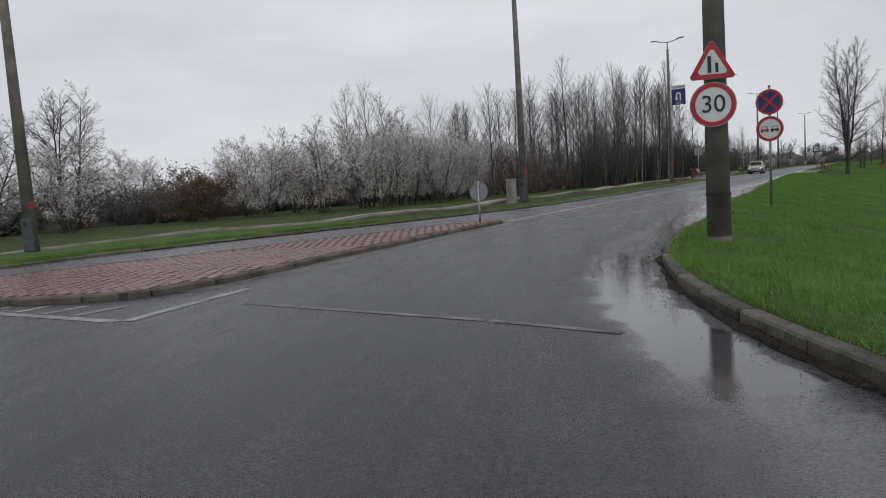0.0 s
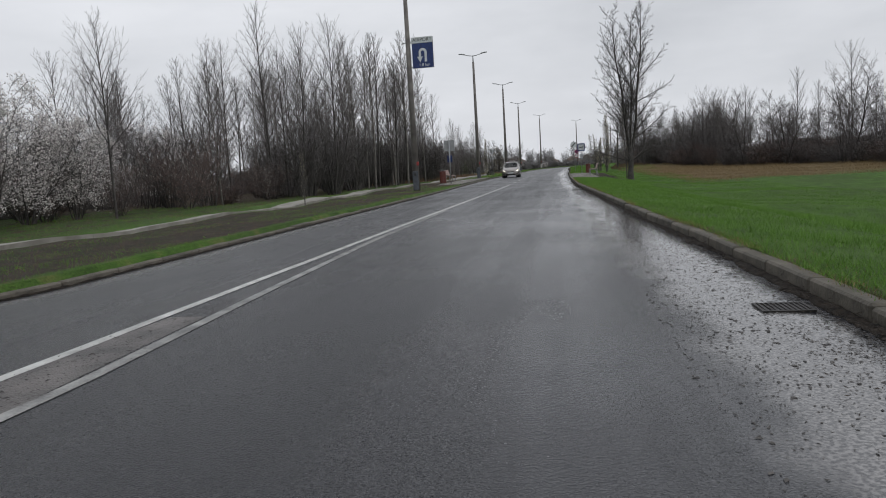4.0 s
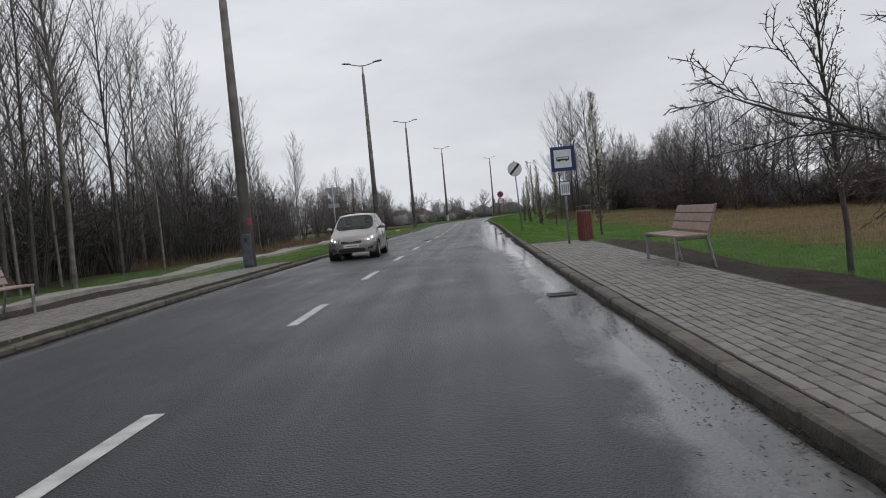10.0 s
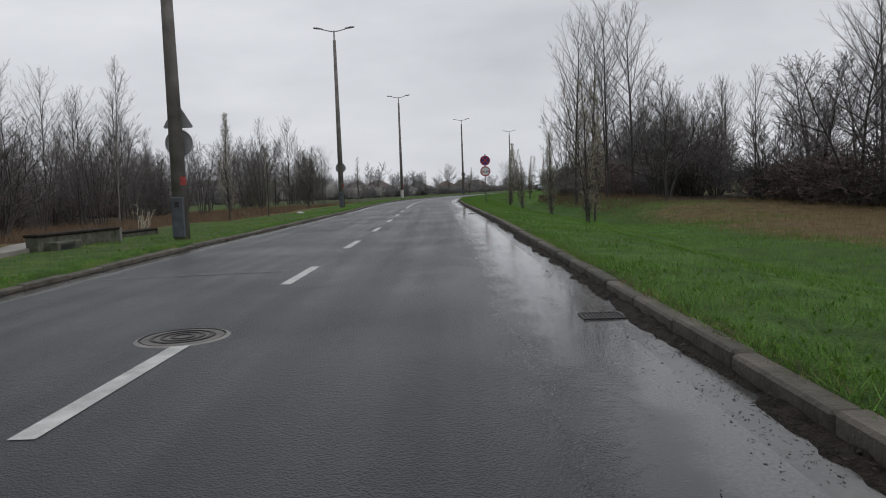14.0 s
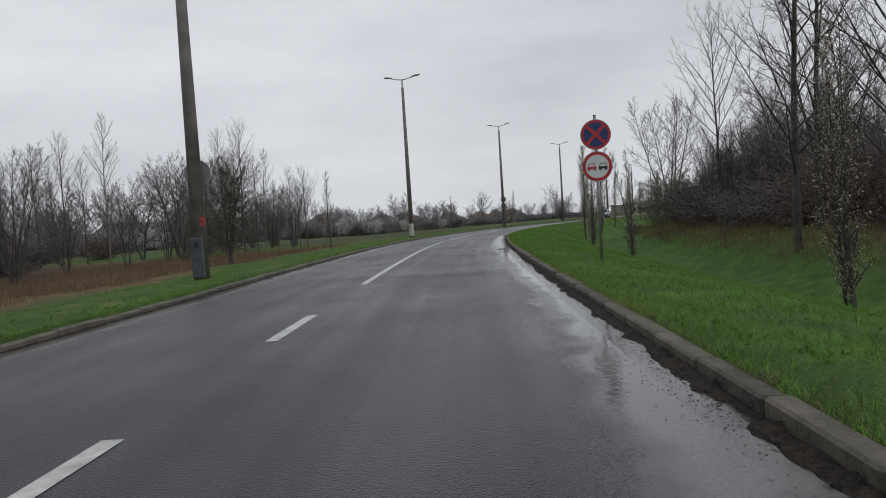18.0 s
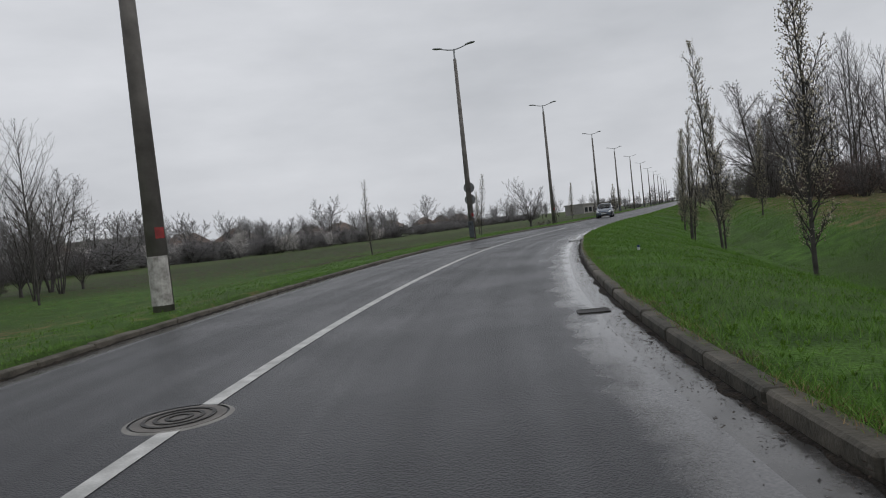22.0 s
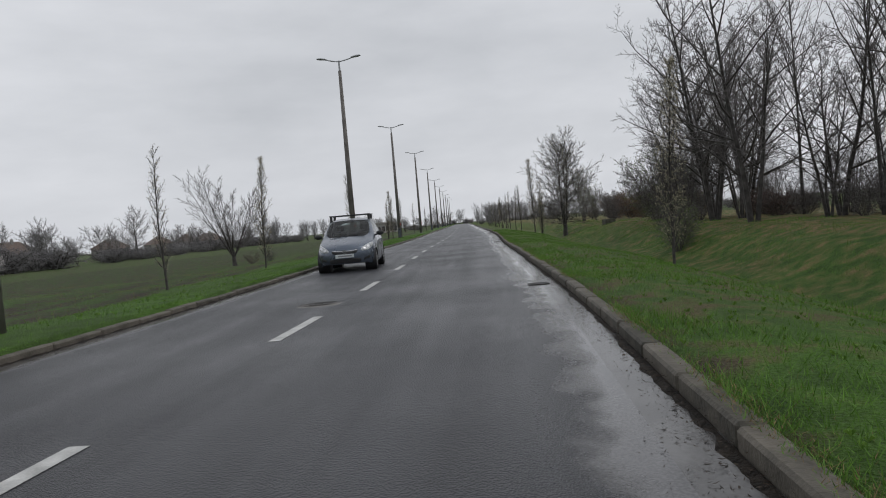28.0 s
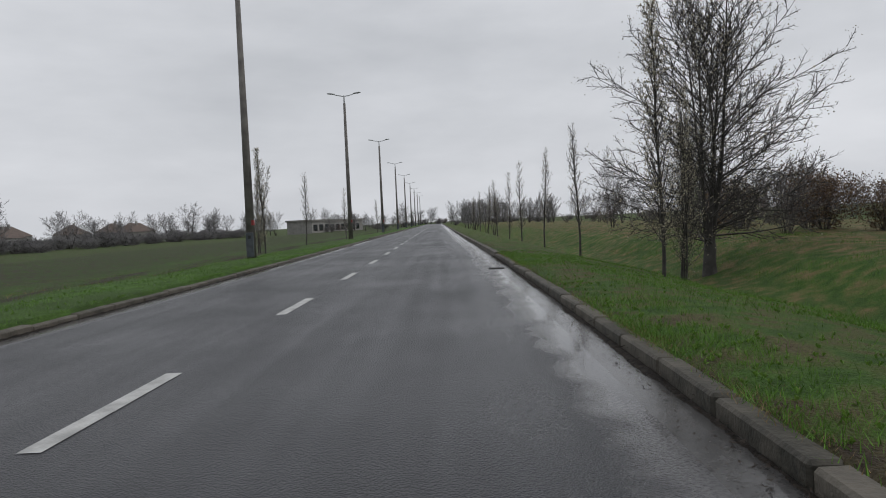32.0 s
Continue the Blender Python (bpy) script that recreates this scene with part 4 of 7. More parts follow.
def build_lamps():
    plain, bare, white = lamp_post(), lamp_post(False, True), lamp_post(False, True, True)
    for i, (s, d) in enumerate(POLES):
        src = white if i == 4 else bare if i in (6, 9) else plain
        copy_thing(src, stand(s, d, dz=0.0))
    copy_thing(plain, stand(29.2, -4.4))
    copy_thing(plain, stand(14.2, -12.2, turn=20))
    for o in (plain, bare, white):
        for k in (*o.children_recursive, o):
            bpy.data.objects.remove(k)


def post(parent, h, r=0.03, mat=None, z0=-0.3, x=0.0, y=0.0):
    bm = bmesh.new()
    rod(bm, (x, y, z0), (x, y, h), r, r, 10)
    part("post", bm, mat or STEEL, parent, smooth=True)
    bm = bmesh.new()
    rod(bm, (x, y, h), (x, y, h + 0.02), r * 1.1, r * 0.8, 10)
    part("post_cap", bm, PLASTIC, parent)


def clamp(parent, z, y=0.035):
    bm = bmesh.new()
    box(bm, -0.06, 0.06, y - 0.075, y + 0.005, z - 0.015, z + 0.015, 0.004)
    part("clamp", bm, STEEL, parent)


def round_sign(parent, z, r=0.315, face="white", y=-0.045, x=0.0):
    """A round sign plate with a rim; face says what it carries."""
    bm = bmesh.new()
    plate(bm, disc(r, x, z), y, y + 0.012)
    part("sign_plate", bm, TIN, parent, "grey metal back of a round sign")
    bm = bmesh.new()
    ring_plate(bm, r - 0.012, r, x, z, y - 0.004, y + 0.03)
    part("rim", bm, TIN, parent)
    if face == "blank":
        return
    yf = y - 0.004
    field = BLUE if face == "nostop" else WHITE
    bm = bmesh.new()
    plate(bm, disc(r - 0.014, x, z), yf, yf + 0.003)
    part("sign_face", bm, field, parent)
    if face in ("30", "nostop", "overtake"):
        w = 0.052 if face != "nostop" else 0.042
        bm = bmesh.new()
        ring_plate(bm, r - 0.014 - w, r - 0.014, x, z, yf - 0.004, yf - 0.001)
        part("red_border", bm, RED, parent)
    if face == "30":
        letters("30", 0.31, BLACK, parent, x, yf - 0.004, z, "numerals")
    if face == "nostop":
        for sg in (-1, 1):
            bm = bmesh.new()
            k = (r - 0.055) * 0.71
            t_ = 0.021
            plate(bm, [(x - k - t_, z - sg * (k - t_)), (x - k + t_, z - sg * (k + t_)), (x + k + t_, z + sg * (k - t_)), (x + k - t_, z + sg * (k + t_))], yf - 0.005 - 0.001 * sg, yf - 0.002)
            part("red_bar", bm, RED, parent)
    if face == "overtake":
        for cx, mt in ((x - 0.105, RED), (x + 0.105, BLACK)):
            bm = bmesh.new()
            plate(bm, [(cx - 0.085, z - 0.05), (cx + 0.085, z - 0.05), (cx + 0.085, z - 0.005), (cx - 0.085, z - 0.005)], yf - 0.005, yf - 0.001)
            part("car_symbol_body", bm, mt, parent)
            bm = bmesh.new()
            for q in ([(cx - 0.07, z - 0.005), (cx - 0.055, z - 0.005), (cx - 0.045, z + 0.05), (cx - 0.057, z + 0.05)], [(cx + 0.055, z - 0.005), (cx + 0.07, z - 0.005), (cx + 0.057, z + 0.05), (cx + 0.045, z + 0.05)], [(cx - 0.057, z + 0.05), (cx + 0.057, z + 0.05), (cx + 0.05, z + 0.062), (cx - 0.05, z + 0.062)]):
                plate(bm, q, yf - 0.005, yf - 0.001)
            part("car_symbol_cabin", bm, mt, parent)
            for wx in (-0.055, 0.055):
                bm = bmesh.new()
                plate(bm, [(cx + wx - 0.016, z - 0.078), (cx + wx + 0.016, z - 0.078), (cx + wx + 0.016, z - 0.05), (cx + wx - 0.016, z - 0.05)], yf - 0.005, yf - 0.001)
                part("car_symbol_wheel", bm, BLACK, parent)
    if face == "end":
        bm = bmesh.new()
        k, t_ = (r - 0.02) * 0.70, 0.034
        plate(bm, [(x - k - t_, z - k + t_), (x - k + t_, z - k - t_), (x + k + t_, z + k - t_), (x + k - t_, z + k + t_)], yf - 0.004, yf - 0.001)
        part("black_bar", bm, BLACK, parent)
    clamp(parent, z + 0.12), clamp(parent, z - 0.12)


def triangle(z, half, h, corner=0.05, x=0.0, down=False):
    """Outline of a triangle with cut corners: z its base, h its height."""
    pts = []
    raw_ = [(-half, 0), (half, 0), (0, h)]
    for i in range(3):
        a, b, c = Vector(raw_[i - 1]), Vector(raw_[i]), Vector(raw_[(i + 1) % 3])
        for o in (a, c):
            q = b + (o - b).normalized() * corner
            pts.append((x + q.x, z + (h - q.y if down else q.y)))
    return pts


def build_signs():
    # the concrete pole on the right with a warning sign and a limit of thirty
    p = thing("sign_pole", "thick weathered concrete pole carrying two road signs", "pole", m=stand(10.5, 4.48, turn=4))
    bm = bmesh.new()
    rod(bm, (0, 0, -0.3), (0, 0, 9.6), 0.16, 0.09, 12)
    part("shaft", bm, POLE, p, smooth=True)
    bm = bmesh.new()
    rod(bm, (0, 0, 0.62), (0, 0, 0.66), 0.161, 0.161, 12)
    part("band", bm, IRON, p)
    bm = bmesh.new()
    rod(bm, (0, 0, -0.05), (0, 0, 0.08), 0.175, 0.165, 12)
    part("footing", bm, POLE, p)
    sg = thing("road_sign", "triangular warning and round speed limit sign of thirty on a pole", "road sign", m=stand(10.5, 4.41, turn=4, dz=-0.1))
    sg.matrix_basis = sg.matrix_basis @ Matrix.Translation((0.0, -0.165, 0))
    round_sign(sg, 1.90, 0.288, "30")
    for nm, half, h, z, y0, y1, mt in (("sign_plate", 0.30, 0.515, 2.225, -0.045, -0.03, TIN), ("red_border", 0.292, 0.50, 2.232, -0.05, -0.046, RED), ("sign_face", 0.2, 0.345, 2.285, -0.054, -0.051, WHITE)):
        bm = bmesh.new()
        plate(bm, triangle(z, half, h, 0.045), y0, y1)
        part(nm, bm, mt, sg)
    for x, h, w in ((-0.035, 0.21, 0.045), (0.055, 0.12, 0.035)):
        bm = bmesh.new()
        plate(bm, [(x - w / 2, 2.305), (x + w / 2, 2.305), (x + w / 2, 2.305 + h), (x - w / 2, 2.305 + h)], -0.058, -0.0545)
        part("symbol", bm, BLACK, sg, "plain dark upright symbol")
    # no stopping and no overtaking, twice along the verge
    for s, d, z in ((19.4, 5.62, 2.42), (129.6, 4.58, 2.42)):
        p = thing("road_sign", "round no-stopping and no-overtaking signs on a steel post in grass", "road sign", "no-stopping signs", m=stand(s, d, turn=-3))
        post(p, z + 0.36)
        round_sign(p, z, 0.29, "nostop")
        round_sign(p, z - 0.61, 0.29, "overtake", y=-0.047)
    p = thing("road_sign", "round end-of-limit sign with black slash on a leaning post", "road sign", m=stand(92.6, 4.02, turn=-3) @ Matrix.Rotation(radians(-2.2), 4, "Y"))
    post(p, 2.9)
    round_sign(p, 2.57, 0.29, "end")
    # sign on the island's tip, seen from its back
    p = thing("road_sign", "round sign seen from its grey back on the island tip", "road sign", m=stand(18.0, -1.18, turn=185))
    post(p, 1.16, 0.028)
    round_sign(p, 0.88, 0.24, "blank")
    # backs on lamp posts and beside the left verge
    p = thing("road_sign", "triangular and round signs strapped to a lamp post, grey backs", "road sign", m=stand(105.0, -3.93, turn=182) @ Matrix.Translation((0, -0.16, 0)))
    round_sign(p, 2.1, 0.3, "blank")
    bm = bmesh.new()
    plate(bm, triangle(2.43, 0.34, 0.58, 0.045), -0.045, -0.03)
    part("sign_plate", bm, TIN, p)
    p = thing("road_sign", "round sign strapped to a lamp post, grey back", "road sign", m=stand(131.1, -3.86, turn=182) @ Matrix.Translation((0, -0.16, 0)))
    round_sign(p, 2.33, 0.3, "blank")
    p = thing("road_sign", "two round signs strapped to a lamp post, grey backs", "road sign", m=stand(187.4, -3.62, turn=182) @ Matrix.Translation((0, -0.16, 0)))
    round_sign(p, 2.75, 0.3, "blank")
    round_sign(p, 2.1, 0.3, "blank")
    p = thing("road_sign", "give-way triangle and small plate on a post, grey backs", "road sign", m=stand(95.2, -4.35, turn=188))
    post(p, 2.75)
    bm = bmesh.new()
    plate(bm, triangle(2.1, 0.33, 0.57, 0.045, down=True), -0.045, -0.03)
    part("sign_plate", bm, TIN, p)
    bm = bmesh.new()
    box(bm, -0.25, 0.25, -0.045, -0.03, 1.75, 1.93)
    part("small_plate", bm, TIN, p)
    # the big blue turn-back sign on a lamp post
    p = thing("direction_sign", "blue turn-back sign with white arrow on a lamp post", "road sign", m=stand(55.5, -4.03, turn=-2) @ Matrix.Translation((0.70, -0.1, 0)))
    bm = bmesh.new()
    box(bm, -0.5, 0.5, -0.02, 0.02, 5.62, 7.02, 0.008)
    part("panel", bm, TIN, p)
    bm = bmesh.new()
    box(bm, -0.485, 0.485, -0.026, -0.021, 5.635, 6.74)
    part("blue_field", bm, BLUE, p)
    bm = bmesh.new()
    box(bm, -0.485, 0.485, -0.026, -0.021, 6.765, 7.005)
    part("white_field", bm, WHITE, p)
    letters("AIRPORT", 0.225, BLACK, p, 0, -0.029, 6.885)
    letters("1.8 km", 0.19, WHITE, p, 0.06, -0.029, 5.76)
    bm = bmesh.new()
    arc = [(0.19 * math.cos(a), 6.33 + 0.19 * math.sin(a)) for a in np.linspace(0, math.pi, 14)]
    arc2 = [(0.08 * math.cos(a), 6.33 + 0.08 * math.sin(a)) for a in np.linspace(math.pi, 0, 14)]
    plate(bm, [(0.19, 5.9), *arc, (-0.19, 6.1), (-0.08, 6.1), *arc2, (0.08, 5.9)], -0.032, -0.0275)
    part("arrow_shaft", bm, WHITE, p)
    bm = bmesh.new()
    plate(bm, [(-0.135, 5.88), (0.0, 6.14), (-0.27, 6.14)], -0.032, -0.0275)
    part("arrow_head", bm, WHITE, p)
    for z in (5.7, 6.8):
        bm = bmesh.new()
        box(bm, -0.95, -0.3, 0.03, 0.06, z - 0.025, z + 0.025)
        part("bracket", bm, STEEL, p)


def build_cabinet():
    p = thing("utility_cabinet", "tall narrow pale concrete utility cabinet in the verge", "cabinet", m=stand(28.75, -4.78, turn=-15, scale=0.87))
    bm = bmesh.new()
    box(bm, -0.2, 0.2, -0.16, 0.16, -0.1, 1.15, 0.015)
    part("body", bm, CONCRETE, p)
    bm = bmesh.new()
    box(bm, -0.22, 0.22, -0.18, 0.18, 1.15, 1.2, 0.015)
    part("cap", bm, CONCRETE, p)
    bm = bmesh.new()
    box(bm, -0.15, 0.15, -0.17, -0.162, 0.2, 1.05)
    part("door", bm, PATHWAY, p)


def litter_bin():
    b = thing("litter_bin", "slatted reddish wooden litter bin with a wire top", "bin", "litter bins at the bus stops")
    bm = bmesh.new()
    rod(bm, (0, 0, 0.08), (0, 0, 0.86), 0.18, 0.2, 20)
    part("liner", bm, TIN, b)
    bm = bmesh.new()
    rod(bm, (0, 0, -0.02), (0, 0, 0.09), 0.17, 0.17, 16)
    part("foot", bm, CONCRETE, b)
    for i in range(20):
        a = 2 * math.pi * i / 20
        bm = bmesh.new()
        box(bm, -0.028, 0.028, -0.012, 0.012, 0.08, 0.88, 0.003)
        ob = part("slat", bm, WOODRED, b)
        ob.matrix_basis = Matrix.Rotation(a, 4, "Z") @ Matrix.Translation((0, -0.212, 0)) @ Matrix.Rotation(radians(-1.2), 4, "X")
    for z in (0.9, 1.04):
        bm = bmesh.new()
        ring_plate(bm, 0.2, 0.215, 0, 0, 0, 0.014, 20)
        bmesh.ops.rotate(bm, verts=bm.verts, matrix=Matrix.Rotation(radians(90), 3, "X"))
        bmesh.ops.translate(bm, verts=bm.verts, vec=(0, 0, z))
        part("hoop", bm, STEEL, b)
    for i in range(6):
        a = 2 * math.pi * i / 6
        bm = bmesh.new()
        rod(bm, (0.208 * math.cos(a), 0.208 * math.sin(a), 0.86), (0.208 * math.cos(a), 0.208 * math.sin(a), 1.04), 0.006, 0.006, 5)
        part("stay", bm, STEEL, b)
    return b


def bench():
    """A slatted bench, 1.7 m long, that faces -x."""
    b = thing("bench", "weathered slatted bench on steel legs at the bus stop", "bench", "benches at the bus stops")
    for i in range(4):
        bm = bmesh.new()
        x = -0.16 + 0.115 * i
        box(bm, x - 0.05, x + 0.05, -0.87, 0.87, 0.43, 0.465, 0.006)
        part("seat_slat", bm, WOODPALE, b)
    for i in range(3):
        bm = bmesh.new()
        box(bm, -0.018, 0.018, -0.87, 0.87, -0.06, 0.06, 0.006)
        ob = part("back_slat", bm, WOODPALE, b)
        ob.matrix_basis = Matrix.Translation((0.27 + 0.042 * i, 0, 0.55 + 0.13 * i)) @ Matrix.Rotation(radians(18), 4, "Y")
    for y in (-0.8, 0.8):
        bm = bmesh.new()
        rod(bm, (-0.2, y, -0.05), (-0.2, y, 0.43), 0.025, 0.025, 6)
        part("leg", bm, STEEL, b)
        bm = bmesh.new()
        rod(bm, (0.34, y, -0.05), (0.24, y, 0.43), 0.025, 0.025, 6)
        part("leg", bm, STEEL, b)
        bm = bmesh.new()
        rod(bm, (-0.22, y, 0.415), (0.25, y, 0.415), 0.022, 0.022, 6)
        part("seat_rail", bm, STEEL, b)
        bm = bmesh.new()
        rod(bm, (0.25, y, 0.415), (0.40, y, 0.88), 0.02, 0.02, 6)
        part("back_rail", bm, STEEL, b)
    return b


def build_bus_stops():
    src = litter_bin()
    src.matrix_basis = stand(81.6, 5.02, dz=0.01, scale=0.9)
    copy_thing(src, stand(66.2, -4.45, dz=0.02))
    bsrc = bench()
    bsrc.matrix_basis = stand(73.85, 5.08, turn=0, dz=0.015, scale=0.96)
    copy_thing(bsrc, stand(73.3, -5.0, turn=180, dz=0.03))
    tagged(bsrc, "weathered slatted bench facing the road on the paved platform")
    p = thing("bus_stop_sign", "blue-framed bus stop sign with timetable on a post", "bus stop sign", "bus stop signs", m=stand(80.9, 4.5, turn=-2, dz=-0.01, scale=0.92))
    post(p, 2.72)
    bm = bmesh.new()
    box(bm, -0.315, 0.315, -0.05, -0.03, 2.02, 2.68, 0.006)
    part("panel", bm, BLUE, p)
    bm = bmesh.new()
    box(bm, -0.23, 0.23, -0.056, -0.051, 2.11, 2.59)
    part("white_field", bm, WHITE, p)
    bm = bmesh.new()
    box(bm, -0.17, 0.17, -0.06, -0.057, 2.3, 2.4, 0.001)
    part("bus_symbol", bm, BLACK, p)
    for k in range(5):
        bm = bmesh.new()
        box(bm, -0.15 + 0.062 * k, -0.1 + 0.062 * k, -0.063, -0.0605, 2.345, 2.385)
        part("bus_symbol_window", bm, WHITE, p)
    for k in (-0.1, 0.1):
        bm = bmesh.new()
        plate(bm, disc(0.025, k, 2.295, 14), -0.062, -0.057)
        part("bus_symbol_wheel", bm, BLACK, p)
    bm = bmesh.new()
    box(bm, -0.15, 0.15, -0.05, -0.03, 1.35, 1.75, 0.005)
    part("timetable_case", bm, BLUE, p)
    bm = bmesh.new()
    box(bm, -0.125, 0.125, -0.055, -0.051, 1.375, 1.725)
    part("timetable", bm, WHITE, p)
    for k in range(4):
        bm = bmesh.new()
        x = -0.09 + 0.055 * k
        box(bm, x, x + 0.035, -0.058, -0.0555, 1.42 + 0.01 * (k % 2), 1.66)
        part("print_column", bm, TIN, p, "unreadable column of print")
    for z in (1.45, 1.65, 2.15, 2.55):
        clamp(p, z)
    p = thing("bus_stop_sign", "bus stop sign seen from its grey back, blue timetable case", "bus stop sign", "bus stop signs", m=stand(65.9, -3.91, turn=183))
    post(p, 2.72)
    bm = bmesh.new()
    box(bm, -0.32, 0.32, -0.05, -0.03, 2.02, 2.68, 0.006)
    part("panel", bm, TIN, p)
    bm = bmesh.new()
    box(bm, -0.15, 0.15, -0.05, -0.03, 1.35, 1.75, 0.005)
    part("timetable_case", bm, BLUE, p)
    for z in (1.45, 1.65, 2.15, 2.55):
        clamp(p, z)


def build_small_concrete():
    for s, d, half, top, turn in ((103.95, -5.72, 1.25, 0.3, -8), (106.85, -6.45, 2.1, 0.16, -5)):
        p = thing("culvert_wall", "low dark mossy concrete head wall of a culvert in the verge", "wall", "culvert walls", m=stand(s, d, turn=turn))
        bm = bmesh.new()
        box(bm, -0.14, 0.14, -half, half, -0.4, top - 0.05, 0.015)
        part("wall", bm, KERBMOSS, p)
        bm = bmesh.new()
        box(bm, -0.17, 0.17, -half - 0.02, half + 0.02, top - 0.05, top, 0.012)
        part("coping", bm, EARTH, p, "blackened coping")
        bm = bmesh.new()
        box(bm, -0.18, 0.16, half + 0.02, half + 0.1, -0.3, top - 0.01, 0.012)
        part("end_post", bm, CONCRETE if half < 2 else KERBMOSS, p)
        if half < 2:
            bm = bmesh.new()
            box(bm, 0.14, 0.42, -1.1, -0.38, -0.3, 0.14, 0.015)
            part("inlet_box", bm, KERBMOSS, p)
            # No hollow here: the opening's darkness is a black plate on the box.
            bm = bmesh.new()
            box(bm, 0.40, 0.425, -1.02, -0.62, -0.12, 0.09)
            part("inlet_opening", bm, BLACK, p)
    # bleached stalks of a dead weed behind the second wall
    p = thing("dead_weed", "bleached dry stalks of a dead weed by the culvert", "weed", m=stand(110.0, -6.95))
    g = random.Random(77)
    for k in range(11):
        a, ln = g.uniform(0, 6.28), g.uniform(0.35, 0.75)
        out = g.uniform(0.1, 0.55) if k else 0.08
        ln = 0.95 if not k else ln
        bm = bmesh.new()
        rod(bm, (0.02 * k - 0.1, 0, -0.1), (0.02 * k - 0.1 + math.cos(a) * out * ln, math.sin(a) * out * ln, ln), 0.009, 0.005, 5)
        for q in range(5):
            u = 0.45 + 0.11 * q
            c = Vector((0.02 * k - 0.1 + math.cos(a) * out * ln * u, math.sin(a) * out * ln * u, -0.1 + (ln + 0.1) * u))
            rod(bm, c, c + Vector((g.gauss(0, 0.05), g.gauss(0, 0.05), 0.06)), 0.01, 0.006, 4)
        part("stalk", bm, WOODBLEACHED, p)
    for s, d, w in ((165.5, 10.6, 0.42), (255.6, 12.2, 0.38)):
        p = thing("well_head", "low mossy concrete well head on the bank", "well head", "well heads", m=stand(s, d, turn=12, dz=0.1))
        bm = bmesh.new()
        box(bm, -w, w, -0.4, 0.4, -0.3, 0.19, 0.03)
        part("body", bm, KERBMOSS, p)
        bm = bmesh.new()
        box(bm, -w - 0.02, w + 0.02, -0.42, 0.42, 0.19, 0.25, 0.02)
        part("lid", bm, KERBMOSS, p)
    p = thing("drink_can", "crushed blue and white drink can in the grass", "can", m=stand(163.8, 4.4, turn=30, dz=0.08, scale=0.8))
    bm = bmesh.new()
    rod(bm, (0, 0, 0), (0, 0, 0.06), 0.033, 0.033, 14)
    part("lower_half", bm, WHITE, p)
    bm = bmesh.new()
    rod(bm, (0, 0, 0.06), (0.005, 0, 0.115), 0.033, 0.028, 14)
    part("upper_half", bm, BLUE, p)
    p = thing("litter_paper", "crumpled white paper litter in the verge", "litter", m=stand(121.8, -4.6, dz=0.05))
    bm = bmesh.new()
    bmesh.ops.create_icosphere(bm, subdivisions=2, radius=0.13)
    for v in bm.verts:
        v.co = Vector((v.co.x * 1.3, v.co.y * 0.8, v.co.z * 0.4)) * (1 + 0.5 * noise.noise(v.co * 20))
    part("paper", bm, WHITE, p)

# ---------------------------------------------------------------- trees and shrubs
class Mesh:
    def __init__(self):
        self.v, self.f = [], []

    def tube(self, pts, rad, sides):
        base = len(self.v)
        axis = (pts[-1] - pts[0]).normalized()
        side = axis.cross(Vector((0.31, 0.87, 0.11)))
        if side.length < 1e-3:
            side = axis.cross(Vector((1, 0, 0)))
        side.normalize()
        up = axis.cross(side)
        ring = [(math.cos(2 * math.pi * k / sides), math.sin(2 * math.pi * k / sides)) for k in range(sides)]
        n_ = len(pts)
        for p, r in zip(pts[:-1], rad[:-1]):
            self.v += [tuple(p + side * (c * r) + up * (s * r)) for c, s in ring]
        self.v.append(tuple(pts[-1]))
        for i in range(n_ - 2):
            a = base + i * sides
            for k in range(sides):
                j = (k + 1) % sides
                self.f.append((a + k, a + j, a + sides + j, a + sides + k))
        a, tip = base + (n_ - 2) * sides, len(self.v) - 1
        for k in range(sides):
            self.f.append((a + k, a + (k + 1) % sides, tip))

    def flake(self, p, size, r):
        """A small folded petal or leaf cluster."""
        a = Vector((r.gauss(0, 1), r.gauss(0, 1), r.gauss(0, 1))).normalized() * size
        b = a.cross(Vector((r.gauss(0, 1), r.gauss(0, 1), r.gauss(0, 1)))).normalized() * size
        k = len(self.v)
        up = a.cross(b).normalized() * size * 0.35
        self.v += [tuple(p - a * 0.5 + up), tuple(p - b * 0.5), tuple(p + a * 0.5 + up), tuple(p + b * 0.5)]
        self.f += [(k, k + 1, k + 3), (k + 1, k + 2, k + 3)]


